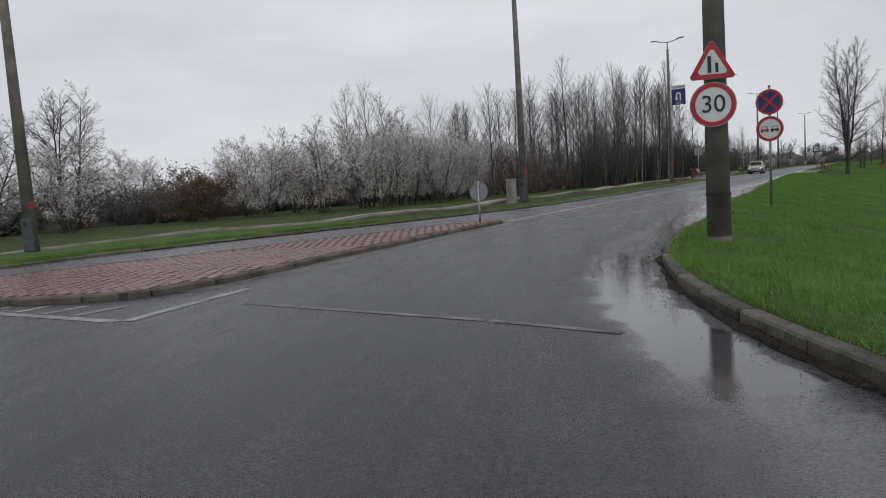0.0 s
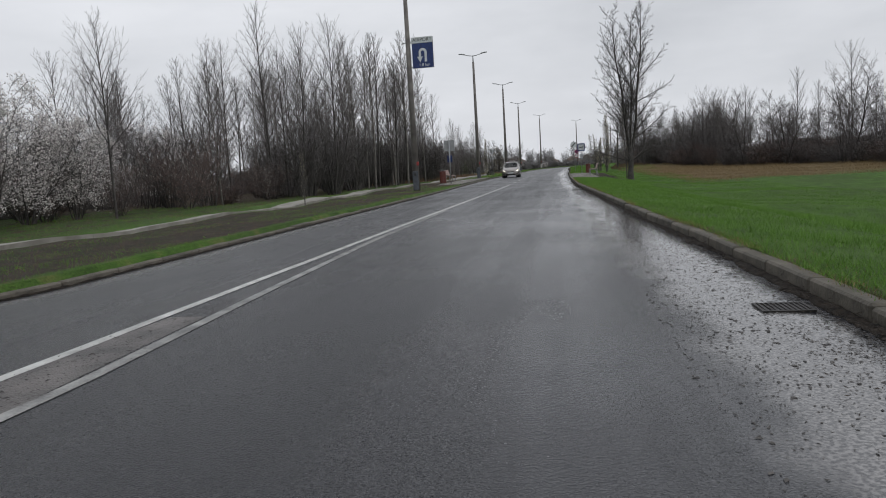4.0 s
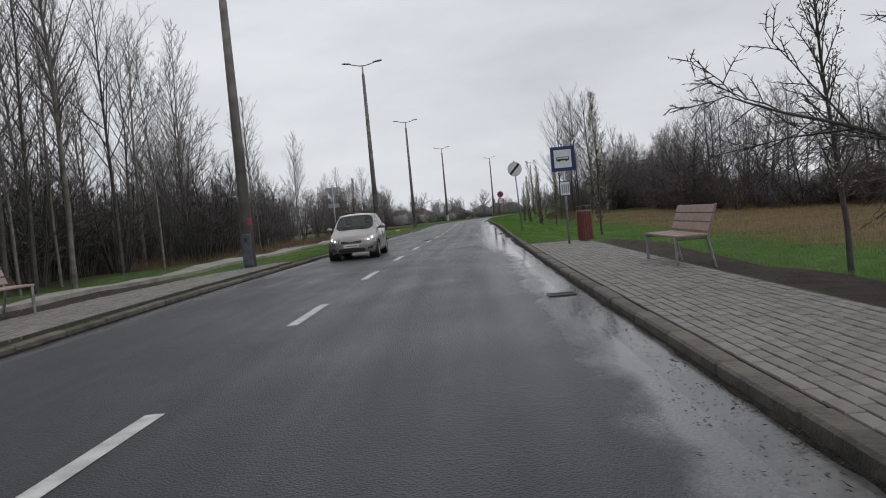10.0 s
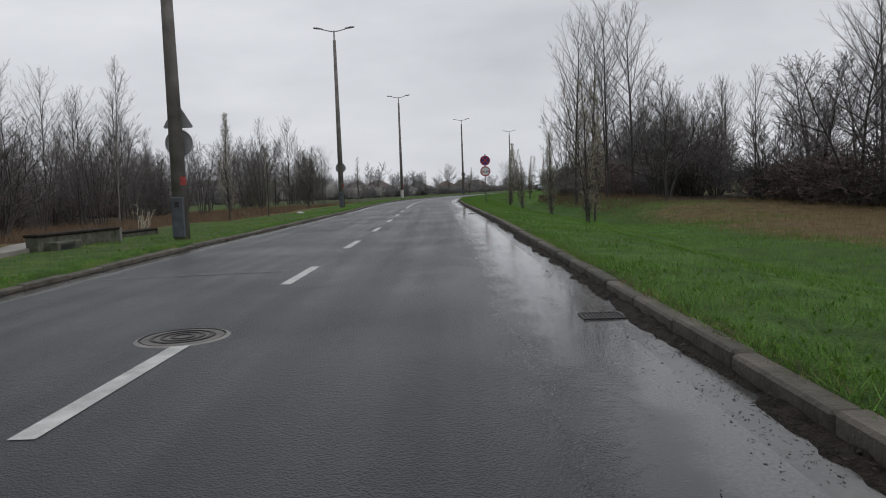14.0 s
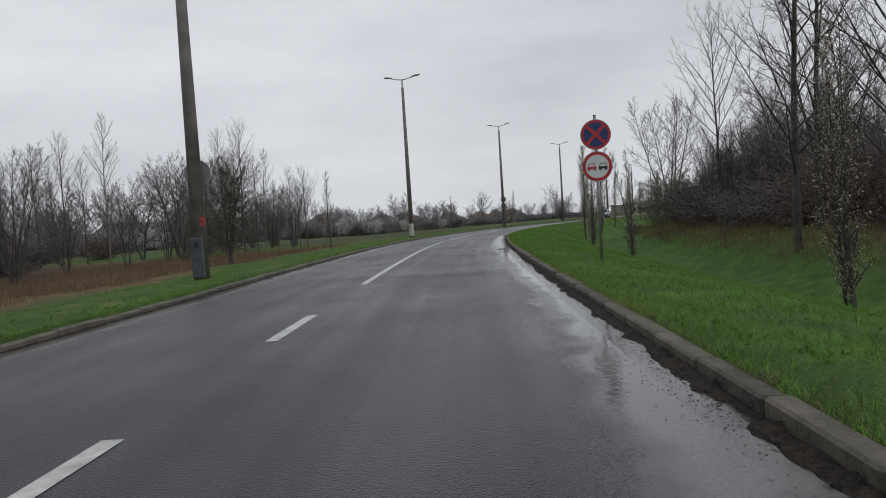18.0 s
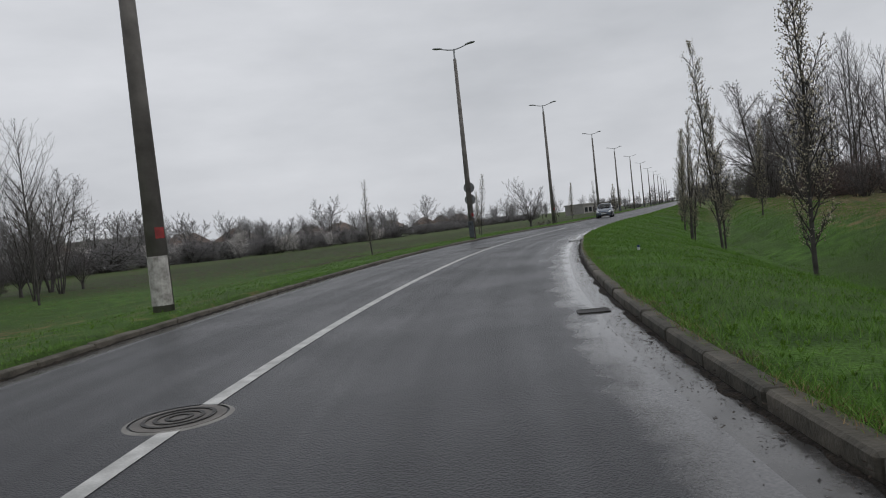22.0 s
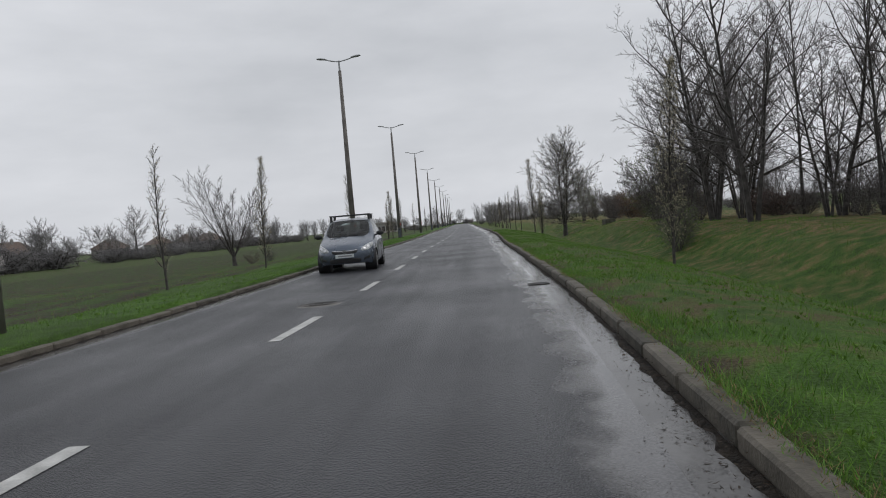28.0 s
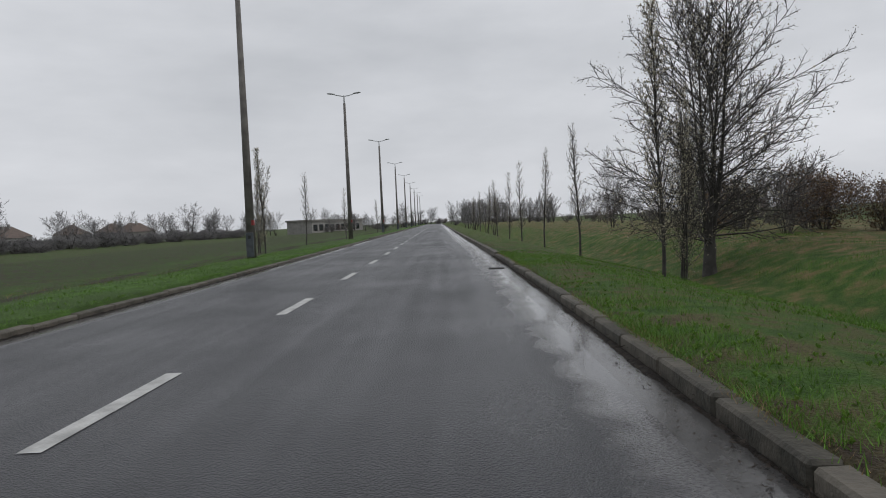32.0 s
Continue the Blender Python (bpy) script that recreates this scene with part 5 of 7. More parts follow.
def grow(seed, h, stems=1, r0=0.1, bare=0.25, counts=(24, 9, 6), angles=((48, 30), (46, 38), (50, 42)), ratio=(0.26, 0.36, 0.42), thin=0.006, curve=(0.0, 0.1, 0.05), wob=0.02, peak=0.25, foot=0.55, top=0.16, lean=0.03, fan=0.35, segs=(10, 5, 2, 1), sides=(7, 4, 3, 3), slim=(0.36, 0.45, 0.5, 0.5), gap=0.1, crook=0.0):
    """Wood of a leafless tree: its trunk with the limbs, its twigs, and the twigs' ends. Limbs stand round the stem by the golden angle and
    are longest at the crown's widest height (peak); curve bends a branch up as it goes, crook kinks it."""
    r = random.Random(seed)
    trunk, twigs, tips = Mesh(), Mesh(), []
    last = len(counts)

    def branch(p, way, length, rad, level):
        n_ = segs[min(level, len(segs) - 1)]
        pts, rads, w = [p.copy()], [rad], way.copy()
        bend = curve[min(level, len(curve) - 1)]
        kink = wob + (crook if level == 1 else 0.4 * crook if level else 0.25 * crook)
        for i in range(n_):
            w = (w + Vector((r.gauss(0, kink), r.gauss(0, kink), r.gauss(0, kink) + bend / n_ * 1.5 + (0.25 if level == 0 and stems == 1 else 0)))).normalized()
            pts.append(pts[-1] + w * (length / n_))
            rads.append(max(thin, rad * (1 - 0.9 * (i + 1) / n_)))
        (trunk if level < 2 else twigs).tube(pts, rads, sides[min(level, len(sides) - 1)])
        if level >= 2:
            tips.append(pts[-1])
            if r.random() < 0.6:
                tips.append(pts[len(pts) // 2])
        if level >= last:
            return
        k, low = counts[level], bare if level == 0 else 0.15
        turn = r.uniform(0, 6.28)
        for i in range(k):
            v = (i + r.random() * 0.9) / k
            u = low + (0.985 - low) * v
            j = min(int(u * n_), n_ - 1)
            q = pts[j].lerp(pts[j + 1], u * n_ - j)
            main = (pts[j + 1] - pts[j]).normalized()
            side = main.cross(Vector((0.12, 0.07, 1.0)) if abs(main.z) < 0.97 else Vector((1, 0, 0))).normalized()
            up = side.cross(main)
            turn += 2.4 + r.gauss(0, 0.35)
            # side twigs spread flatter than they rise
            perp = (side * math.cos(turn) + up * (math.sin(turn) * (1.0 if level == 0 else 0.7))).normalized()
            lo, hi = angles[level]
            an = radians((lo + (hi - lo) * v) * r.uniform(0.82, 1.18))
            nw = (main * math.cos(an) + perp * math.sin(an)).normalized()
            if level == 0:
                form = foot + (1 - foot) * math.sin(min(1.0, v / peak) * math.pi / 2) if v < peak else top + (1 - top) * math.cos((v - peak) / (1 - peak) * math.pi / 2)
            else:
                form = 1 - 0.6 * v
            branch(q, nw, length * ratio[level] * form * r.uniform(0.72, 1.22), max(thin, min(rads[j] * 0.8, rad * slim[level] * (1.1 - 0.6 * v))), level + 1)

    for i in range(stems):
        az = 2 * math.pi * (i + r.random() * 0.7) / stems
        out = fan if stems > 1 else lean
        way = Vector((math.cos(az) * out * r.uniform(0.35, 1.2), math.sin(az) * out * r.uniform(0.35, 1.2), 1)).normalized()
        p = Vector((math.cos(az), math.sin(az), 0)) * (gap if stems > 1 else 0) + Vector((0, 0, -0.15))
        branch(p, way, h * (1 if stems == 1 else r.uniform(0.72, 1.05)), r0 * (1 if stems == 1 else r.uniform(0.6, 1)), 0)
    return trunk, twigs, tips, r


def tree(name, label, wood, bark=BARK, twig=TWIG, bloom=None, bloom_name="blossom", count=0, size=0.06, spread=0.1, category="tree", low=0.0):
    trunk, twigs, tips, r = wood
    t = thing(name, label, category)
    raw("trunk", trunk.v, trunk.f, bark, t, smooth=True)
    raw("crown", twigs.v, twigs.f, twig, t)
    if bloom and count:
        m = Mesh()
        ends = [p for p in tips if p.z > low] or tips
        for i in range(count):
            p = r.choice(ends)
            m.flake(p + Vector((r.gauss(0, spread), r.gauss(0, spread), r.gauss(0, spread))), size * r.uniform(0.6, 1.5), r)
        tagged(raw(bloom_name, m.v, m.f, bloom, t), kind="stuff")
    return t


def build_trees():
    r = random.Random(11)
    up3 = ((40, 20), (38, 30), (42, 36))
    tall = [tree("bare_tree", "tall slender leafless tree in the roadside wood", grow(100 + i, 11.5, 1, 0.085, (0.22, 0.3, 0.36, 0.26)[i], ((30, 26, 30, 24)[i], 9, 6), up3, ((0.25, 0.34, 0.27, 0.36)[i], 0.36, 0.44), 0.0058, (0, 0.12, 0.06), 0.022, 0.3, 0.6, crook=0.03), BARK_PALE if i == 2 else BARK) for i in range(4)]
    pale = [tree("bare_tree", "leafless pale-barked sapling at the wood's edge", grow(140 + i, 10.5, 1, 0.06, 0.3, (28, 10, 6), up3, (0.22, 0.38, 0.44), 0.0058, (0, 0.15, 0.08), 0.024, 0.3, 0.6, lean=0.07, crook=0.03), BARK_PALE) for i in range(2)]
    poplar = [tree("bare_tree", "tall leafless poplar with straight ascending boughs", grow(160 + i, 12.6, 1 + i % 2, 0.13, 0.17, (30, 10, 7), ((52, 28), (42, 32), (42, 36)), (0.40, 0.34, 0.42), 0.0056, (0, 0.2, 0.12), 0.016, 0.35, 0.75, 0.32, 0.03, 0.1, segs=(12, 6, 2, 1), slim=(0.3, 0.42, 0.5, 0.5))) for i in range(2)]
    clump = [tree("multi_stem_tree", "leafless multi-stemmed tree with fine twigs", grow(200 + i, 8.0, 5, 0.06, 0.24, (17, 9, 7), ((46, 26), (44, 36), (48, 40)), (0.30, 0.38, 0.44), 0.0062, (0.06, 0.14, 0.08), 0.03, 0.35, 0.6, 0.3, 0.05, 0.26, crook=0.03)) for i in range(3)]
    broad = [tree("bare_tree", "broad leafless tree with forking dark limbs", grow(750 + i, 9.4, 2 + i % 2, 0.12, 0.2, (15, 10, 7, 4), ((58, 32), (48, 38), (50, 42), (48, 44)), (0.40, 0.40, 0.42, 0.45), 0.006, (0.05, 0.1, 0.06), 0.03, 0.35, 0.7, 0.25, 0.04, 0.24, segs=(9, 6, 3, 2, 1), sides=(8, 5, 3, 3, 3), slim=(0.45, 0.45, 0.5, 0.5), crook=0.07)) for i in range(3)]
    willow = tree("leafing_tree", "tall tree in a haze of first green leaves", grow(780, 9.5, 5, 0.07, 0.15, (18, 8, 5), ((34, 24), (40, 34), (44, 40)), (0.28, 0.38, 0.44), 0.0065, (0.05, 0.14, 0.08), 0.03, 0.35, 0.6, 0.3, 0.04, 0.2), bloom=LEAF, bloom_name="leaf_haze", count=3200, size=0.05, spread=0.12)
    white = [tree("blossoming_shrub", "shrub covered in white spring blossom", grow(300 + i, 4.9, 7, 0.045, 0.16, (15, 9, 6), ((58, 34), (50, 40), (50, 44)), (0.40, 0.40, 0.42), 0.0062, (0.06, 0.06, 0.03), 0.05, 0.4, 0.6, 0.35, 0.05, 0.5, crook=0.05), bloom=BLOSSOM, count=8600, size=0.05, spread=0.07, category="shrub") for i in range(3)]
    bush = [tree("bare_shrub", "dense leafless shrub of dark twigs", grow(400 + i, 3.2, 11, 0.024, 0.1, (12, 7, 5), ((52, 34), (50, 40), (50, 44)), (0.40, 0.42, 0.46), 0.0075, (0.08, 0.06, 0.02), 0.06, 0.4, 0.7, 0.4, 0.05, 0.65, crook=0.05), twig=TWIG_RED if i == 1 else TWIG, category="shrub") for i in range(3)]
    stems = [tree("sapling_thicket", "thicket of thin upright leafless saplings", grow(460 + i, 5.0, 20, 0.018, 0.2, (12, 5), ((36, 26), (42, 36)), (0.19, 0.42), 0.0065, (0.02, 0.1, 0.05), 0.025, 0.3, 0.6, 0.25, 0.05, 0.13, slim=(0.4, 0.45, 0.4, 0.4)), category="thicket") for i in range(2)]
    dense = [tree("bramble_thicket", "dark tangled leafless thicket under the trees", grow(480 + i, 2.7, 22, 0.02, 0.05, (8, 6, 5), ((56, 42), (54, 46), (52, 46)), (0.46, 0.46, 0.46), 0.0095, (0.04, 0.0, -0.03), 0.09, 0.4, 0.8, 0.5, 0.05, 0.8, segs=(6, 3, 2, 1), sides=(4, 3, 3, 3), crook=0.08), twig=TWIG_RED if i else TWIG, category="thicket") for i in range(2)]
    for t_ in dense:
        for ch in t_.children:
            for v in ch.data.vertices:
                v.co.x, v.co.y = v.co.x * 1.5, v.co.y * 1.5
    for t_ in stems:
        for ch in t_.children:
            for v in ch.data.vertices:
                v.co.x *= 1 + 3.0 / (1 + 0.35 * abs(v.co.z))
                v.co.y *= 1 + 2.2 / (1 + 0.35 * abs(v.co.z))
    pink = tree("blossoming_shrub", "leafless reddish shrub with a few pale pink blossoms", grow(330, 4.6, 9, 0.035, 0.1, (13, 9, 6), ((58, 34), (50, 40), (50, 44)), (0.42, 0.40, 0.42), 0.0062, (0.06, 0.06, 0.03), 0.05, 0.4, 0.7, 0.35, 0.05, 0.6, crook=0.05), twig=TWIG_RED, bloom=BLOSSOM, count=1500, size=0.034, spread=0.06, category="shrub")
    green = tree("leafing_shrub", "shrub coming into pale green leaf", grow(440, 3.4, 10, 0.032, 0.1, (11, 7, 5), ((54, 36), (48, 40), (48, 42)), (0.40, 0.42, 0.44), 0.006, (0.06, 0.06, 0.04), 0.06, 0.4, 0.7, 0.4, 0.05, 0.55, crook=0.05), bloom=LEAF, bloom_name="leaf_haze", count=4200, size=0.045, spread=0.1, category="shrub")
    young = [tree("young_pear_tree", "young columnar pear tree with opening cream buds", grow(500 + i, 5.6, (1, 3, 2)[i], 0.045, (0.1, 0.06, 0.12)[i], ((58, 30, 38)[i], 8, 5), ((34, 24), (44, 38), (48, 42)), (0.16, 0.34, 0.4), 0.0056, (0.02, 0.3, 0.1), 0.024, 0.25, 0.75, 0.3, 0.02, 0.06, gap=0.07, crook=0.04), twig=BARK, bloom=BUD, bloom_name="foliage", count=3800, size=0.027, spread=0.035) for i in range(3)]
    thin = [tree("young_tree", "thin young street tree with sparse buds", grow(540 + i, 4.8, 1, 0.045, (0.26, 0.12)[i], (40, 6, 4), ((34, 26), (44, 38), (46, 42)), (0.15, 0.34, 0.42), 0.006, (0, 0.35, 0.1), 0.03, 0.25, 0.7, 0.35, crook=0.05), bloom=BUD, bloom_name="foliage", count=900, size=0.026, spread=0.03) for i in range(2)]
    # Crowns of far and hedge carry the haze in their twig colour.
    far = [tree("distant_tree", "leafless tree far across the fields", grow(600 + i, 7.6, 3, 0.11, 0.18, (14, 8, 6), ((58, 32), (50, 40), (50, 44)), (0.40, 0.42, 0.46), 0.024, (0.05, 0.06, 0.04), 0.04, 0.4, 0.7, 0.4, 0.05, 0.34, segs=(6, 3, 2, 1), sides=(5, 3, 3, 3), crook=0.04), twig=TWIG_HAZE) for i in range(3)]
    hedge = [tree("distant_hedge", "low dark leafless hedge across the field", grow(640 + i, 2.6, 14, 0.035, 0.05, (9, 6, 5), ((58, 42), (52, 46), (50, 46)), (0.46, 0.46, 0.48), 0.02, (0.05, 0.0, 0.0), 0.08, 0.4, 0.8, 0.5, 0.05, 0.75, segs=(5, 3, 2, 1), sides=(4, 3, 3, 3), crook=0.05), twig=TWIG_HAZE, category="hedge") for i in range(2)]
    for t_ in hedge:
        for ch in t_.children:
            for v in ch.data.vertices:
                v.co.y *= 2.2

    def on_bole(wood, rise, points, radii, sides):
        """Lifts a crown onto a bole of its own."""
        for k in (0, 1):
            wood[k].v[:] = [(x, y, z + rise) for x, y, z in wood[k].v]
        wood[2][:] = [p + Vector((0, 0, rise)) for p in wood[2]]
        wood[0].tube([Vector(p) for p in points], radii, sides)
        return wood

    # the big tree: a stout bole that parts into upright limbs, low boughs drooping to the meadow
    wood = grow(706, 9.0, 4, 0.1, 0.06, (22, 11, 8, 3), ((52, 28), (44, 36), (46, 40), (46, 42)), (0.34, 0.35, 0.40, 0.4), 0.0054, (0.06, 0.16, 0.06), 0.025, 0.25, 0.85, 0.25, 0.05, 0.26, segs=(12, 7, 3, 2, 1), sides=(8, 5, 3, 3, 3), slim=(0.42, 0.42, 0.5, 0.5), gap=0.02, crook=0.08)
    low = grow(703, 3.4, 7, 0.045, 0.2, (10, 8, 6), ((48, 40), (46, 42), (46, 44)), (0.42, 0.42, 0.45), 0.0055, (-0.12, -0.1, -0.08), 0.05, 0.4, 0.7, 0.4, 0.05, 2.6, segs=(9, 5, 3, 1), sides=(6, 4, 3, 3), gap=0.03, crook=0.08)
    for k in (0, 1):
        n_ = len(wood[k].v)
        wood[k].v[:] = [(x, y, z + 1.85) for x, y, z in wood[k].v]
        wood[k].f += [tuple(q + n_ for q in f) for f in low[k].f]
        wood[k].v += [(x, y, z + 1.35) for x, y, z in low[k].v]
    wood[0].tube([Vector(p) for p in ((0, 0, -0.2), (0, 0, 0.08), (0.01, 0, 0.5), (-0.02, 0.02, 1.1), (-0.03, 0.02, 1.7), (-0.02, 0.02, 2.2), (0.0, 0.02, 2.6))], [0.25, 0.21, 0.175, 0.165, 0.165, 0.13, 0.05], 14)
    big = tree("bare_tree", "large spreading leafless tree beside the bus platform", wood, twig=BARK)
    wood = on_bole(grow(711, 6.1, 5, 0.07, 0.02, (30, 11, 7), ((74, 26), (46, 36), (46, 40)), (0.50, 0.36, 0.42), 0.0078, (0.1, 0.08, 0.06), 0.02, 0.3, 0.95, 0.22, 0.04, 0.15, segs=(11, 6, 3, 1), sides=(6, 4, 3, 3), gap=0.05, crook=0.03), 0.8, ((0, 0, -0.2), (0, 0, 0.06), (0.01, 0, 0.35), (-0.02, 0.02, 0.7), (0, 0, 1.0), (0, 0, 1.3)), [0.22, 0.18, 0.15, 0.14, 0.12, 0.05], 12)
    round_ = tree("budding_tree", "round-crowned tree with small opening buds", wood, twig=BARK, bloom=BUD, bloom_name="foliage", count=8500, size=0.03, spread=0.06)
    wood = on_bole(grow(720, 5.4, 9, 0.045, 0.08, (15, 9, 6), ((48, 28), (42, 34), (46, 40)), (0.32, 0.38, 0.44), 0.0065, (0.16, 0.16, 0.1), 0.03, 0.3, 0.8, 0.35, 0.05, 0.6, segs=(9, 5, 3, 1), sides=(6, 4, 3, 3), gap=0.02, crook=0.03), 0.6, ((0, 0, -0.2), (0, 0, 0.05), (0.01, 0, 0.35), (0, 0.01, 0.75), (0, 0, 1.0)), [0.17, 0.14, 0.12, 0.11, 0.04], 10)
    oval = tree("bare_tree", "low round leafless tree in the field edge", wood)

    def put(src, s, d, k=1.0, dz=0.0):
        o = copy_thing(src, stand(s, d, turn=r.uniform(0, 360), dz=dz, scale=k))
        return o

    rust = tree("withered_shrub", "shrub with withered russet leaves", grow(445, 2.8, 10, 0.03, 0.08, (11, 7, 5), ((54, 36), (48, 40), (48, 42)), (0.42, 0.42, 0.44), 0.007, (0.06, 0.06, 0.04), 0.06, 0.4, 0.7, 0.4, 0.05, 0.6, crook=0.05), twig=TWIG_RED, bloom=RUSTGRASS, bloom_name="foliage", count=2600, size=0.07, spread=0.14, category="shrub")
    for s, d, k in ((258, 19.5, 0.8), (261.5, 20.5, 0.9), (266, 17.5, 0.8), (269, 17, 0.9), (273, 18.5, 1.1), (278, 17.5, 1.0), (284, 19, 1.1), (158, 13.5, 0.7), (162, 14.5, 0.75), (34, -31, 1.5), (36.5, -32, 1.35), (70, 33, 0.9), (64, 35, 1.0), (76, 31.5, 0.9)):
        put(rust, s, d, k)
    put(big, 69.8, 7.3, 1.0)
    for s, d, k in ((135.3, 10.9, 0.9), (133.0, 12.4, 0.9), (137.2, 12.4, 0.86), (131.6, 13.6, 0.86), (119.1, 20.6, 0.74), (121.2, 22.3, 0.72), (116.8, 22.6, 0.68), (114.5, 24.5, 0.7)):
        put(poplar[r.randrange(2)], s, d, k)
    put(round_, 262.2, 9.8, 1.22)
    put(young[0], 256.7, 6.7, 1.05)
    put(young[1], 257.2, 7.3, 0.8)
    put(oval, 258.5, -17.75, 1.4)
    for s, d, k in ((245, 16.5, 0.8), (248, 15.8, 0.7), (251.5, 16.2, 0.7), (256, 18.6, 0.42), (263, 19, 0.4), (242, 15.6, 0.85)):
        put(r.choice(clump + broad[:1]), s, d, k)
    put(green, 229.5, 9.9, 0.6), put(bush[0], 230.2, 10.4, 0.55)
    put(green, 249, 15.4, 1.15), put(green, 254.5, 18, 0.6)
    for s, d, k in ((271.5, 13.0, 0.55), (273, 13.4, 0.5), (279, 15.6, 0.4), (283, 16, 0.4)):
        put(willow, s, d, k)
    put(bush[1], 257.0, -15.8, 0.35)
    put(bush[0], 259.8, -15.2, 0.3)
    # the left side, from the junction on
    put(broad[1], 126, 13.8, 0.72)
    put(broad[0], 27.5, -35, 1.05)
    put(broad[1], 24, -34, 0.95)
    put(broad[2], 29.5, -38, 1.0)
    for s, d, k in ((26, -31, 1.1), (24, -34.5, 1.0), (39, -31, 1.2), (42.5, -29.5, 1.25), (50, -25, 1.15), (54, -24, 1.15), (60, -25, 1.2), (49, -19.4, 1.15), (46, -18.5, 1.1), (40, -19.5, 1.15), (43, -21, 1.25), (44.5, -24.5, 1.3), (38, -23, 1.2), (51.5, -19, 1.0), (36, -26, 1.2), (47.5, -22, 1.3), (71, -30, 1.2), (65, -23, 1.1), (57.5, -27, 1.0), (36, -40, 1.1)):
        put(white[r.randrange(3)], s, d, k)
    for s, d, k in ((45, -30, 1.3), (56, -16, 1.1), (52, -21, 1.2), (55, -23, 1.1), (45, -23, 1.3)):
        put(bush[1], s, d, k)
    for s, d, k in ((57, -33, 1.0), (52, -31, 0.9), (68, -32, 0.95), (50.6, -16.4, 0.74), (78, -34, 1.0)):
        put(tall[r.randrange(4)], s, d, k)
    for i in range(68):
        s = 60 + 52 * ((i + r.random()) / 68)
        if s > 94 and i % 5 < 3 or s < 76 and i % 4 == 3:
            continue
        depth = r.random() ** 1.3
        d = -(11.0 + 1.5 * r.random()) - 15 * depth - max(0, (66 - s)) * 0.5
        if s < 78 and d < -14 and i % 3:
            put(r.choice(clump), s, d, r.uniform(0.7, 0.95))
        else:
            put(r.choice(tall + tall + pale), s, d, r.uniform(0.82, 1.02) * (0.9 if s < 68 else 1.18))
    for i in range(20):
        s = 58 + 56 * ((i + r.random()) / 20)
        put(r.choice(dense + bush), s, -14.5 - 9 * r.random(), r.uniform(0.5, 0.85)) if i % 2 else None
    for i in range(28):
        s = 60 + 53 * ((i + r.random()) / 28)
        put(r.choice(stems), s, -11.2 - 7 * r.random() - max(0, (66 - s)) * 0.5, r.uniform(0.7, 1.1))
    for s, d, k in ((59.5, -17.0, 0.95), (54.0, -18.5, 0.7), (63.5, -15.0, 0.6)):
        put(pink, s, d, k)
    put(broad[1], 47.5, -23.0, 0.85)
    put(broad[0], 45.0, -24.0, 0.85)
    for i in range(18):
        put(r.choice(tall), 64 + 2.2 * i + r.uniform(-1, 1), -27 - 8 * r.random(), r.uniform(0.75, 1.0) if i < 8 else r.uniform(0.95, 1.25))
    for i in range(20):
        s = 60 + 50 * (i + r.random()) / 20
        put(r.choice(clump + stems), s, -11.5 - 5 * r.random() - max(0, (66 - s)) * 0.5, r.uniform(0.75, 1.1))
    for i in range(26):
        put(r.choice(dense), 58 + 56 * (i + r.random()) / 26, -27 - 10 * r.random(), r.uniform(0.7, 1.2))
    for i in range(9):
        put(r.choice(tall + pale), 77 + 14 * (i + r.random()) / 9, -10.6 - 3.5 * r.random(), r.uniform(0.95, 1.2))
    put(pale[0], 91.0, -10.6, 0.9)
    put(tall[2], 112.7, -14.0, 0.95)
    put(pale[1], 98.0, -8.9, 0.62)
    put(pale[1], 97.0, -6.6, 0.55)
    for s, d, k in ((155.7, -16.4, 1.05), (159, -20, 0.85), (150, -17, 0.8), (174, -21.5, 0.9), (171, -20, 0.85), (165, -22, 0.85), (168, -24, 0.95), (180, -24, 0.85), (178, -27, 0.8), (122, -13, 0.75), (127, -16, 0.85), (184, -30, 0.85), (176, -20.5, 0.8)):
        put(r.choice(clump + pale), s, d, k)
    for i in range(40):
        put(r.choice(clump + broad[:1] + tall[:2]), 106 + 62 * (i + r.random()) / 40, -17 - 22 * r.random(), r.uniform(0.6, 0.85))
    for i in range(28):
        put(r.choice(dense + dense + bush), 104 + 48 * (i + r.random()) / 28, -15.5 - 18 * r.random(), r.uniform(0.75, 1.35))
    for i in range(22):
        put(r.choice(dense), 104 + 66 * (i + r.random()) / 22, -33 - 9 * r.random(), r.uniform(0.9, 1.3))
    for i in range(26):
        put(r.choice(clump), 108 + 44 * (i + r.random()) / 26, -14.5 - 12 * r.random(), r.uniform(0.6, 0.82))
    for i in range(14):
        put(r.choice(pale + tall), 112 + 60 * r.random(), -18 - 16 * r.random(), r.uniform(0.6, 0.85))
    for s, d, k in ((126, -27, 1.0), (129, -30, 0.95), (134, -28, 0.9), (148, -26, 0.75)):
        put(willow, s, d, k)
    # slender trees in the russet grass on the left
    for s, d, k in ((162.4, -19.2, 0.6), (163.5, -18.6, 0.66), (162.6, -17.2, 0.74), (162.4, -16.4, 0.82), (161.4, -14.8, 0.6), (163, -14, 0.5), (164.5, -13.2, 0.45), (172.5, -18.3, 0.6), (173.6, -17.6, 0.62)):
        put(r.choice(tall[:2] + pale[:1]), s, d, k)
    put(round_, 146.4, -9.0, 0.68)
    for s, d, k in ((171, -26, 0.95), (172.5, -25, 1.0), (174, -26.5, 1.08), (175.5, -28, 0.95), (170, -28, 0.9)):
        put(r.choice(tall[:2] + broad[:1]), s, d, k)
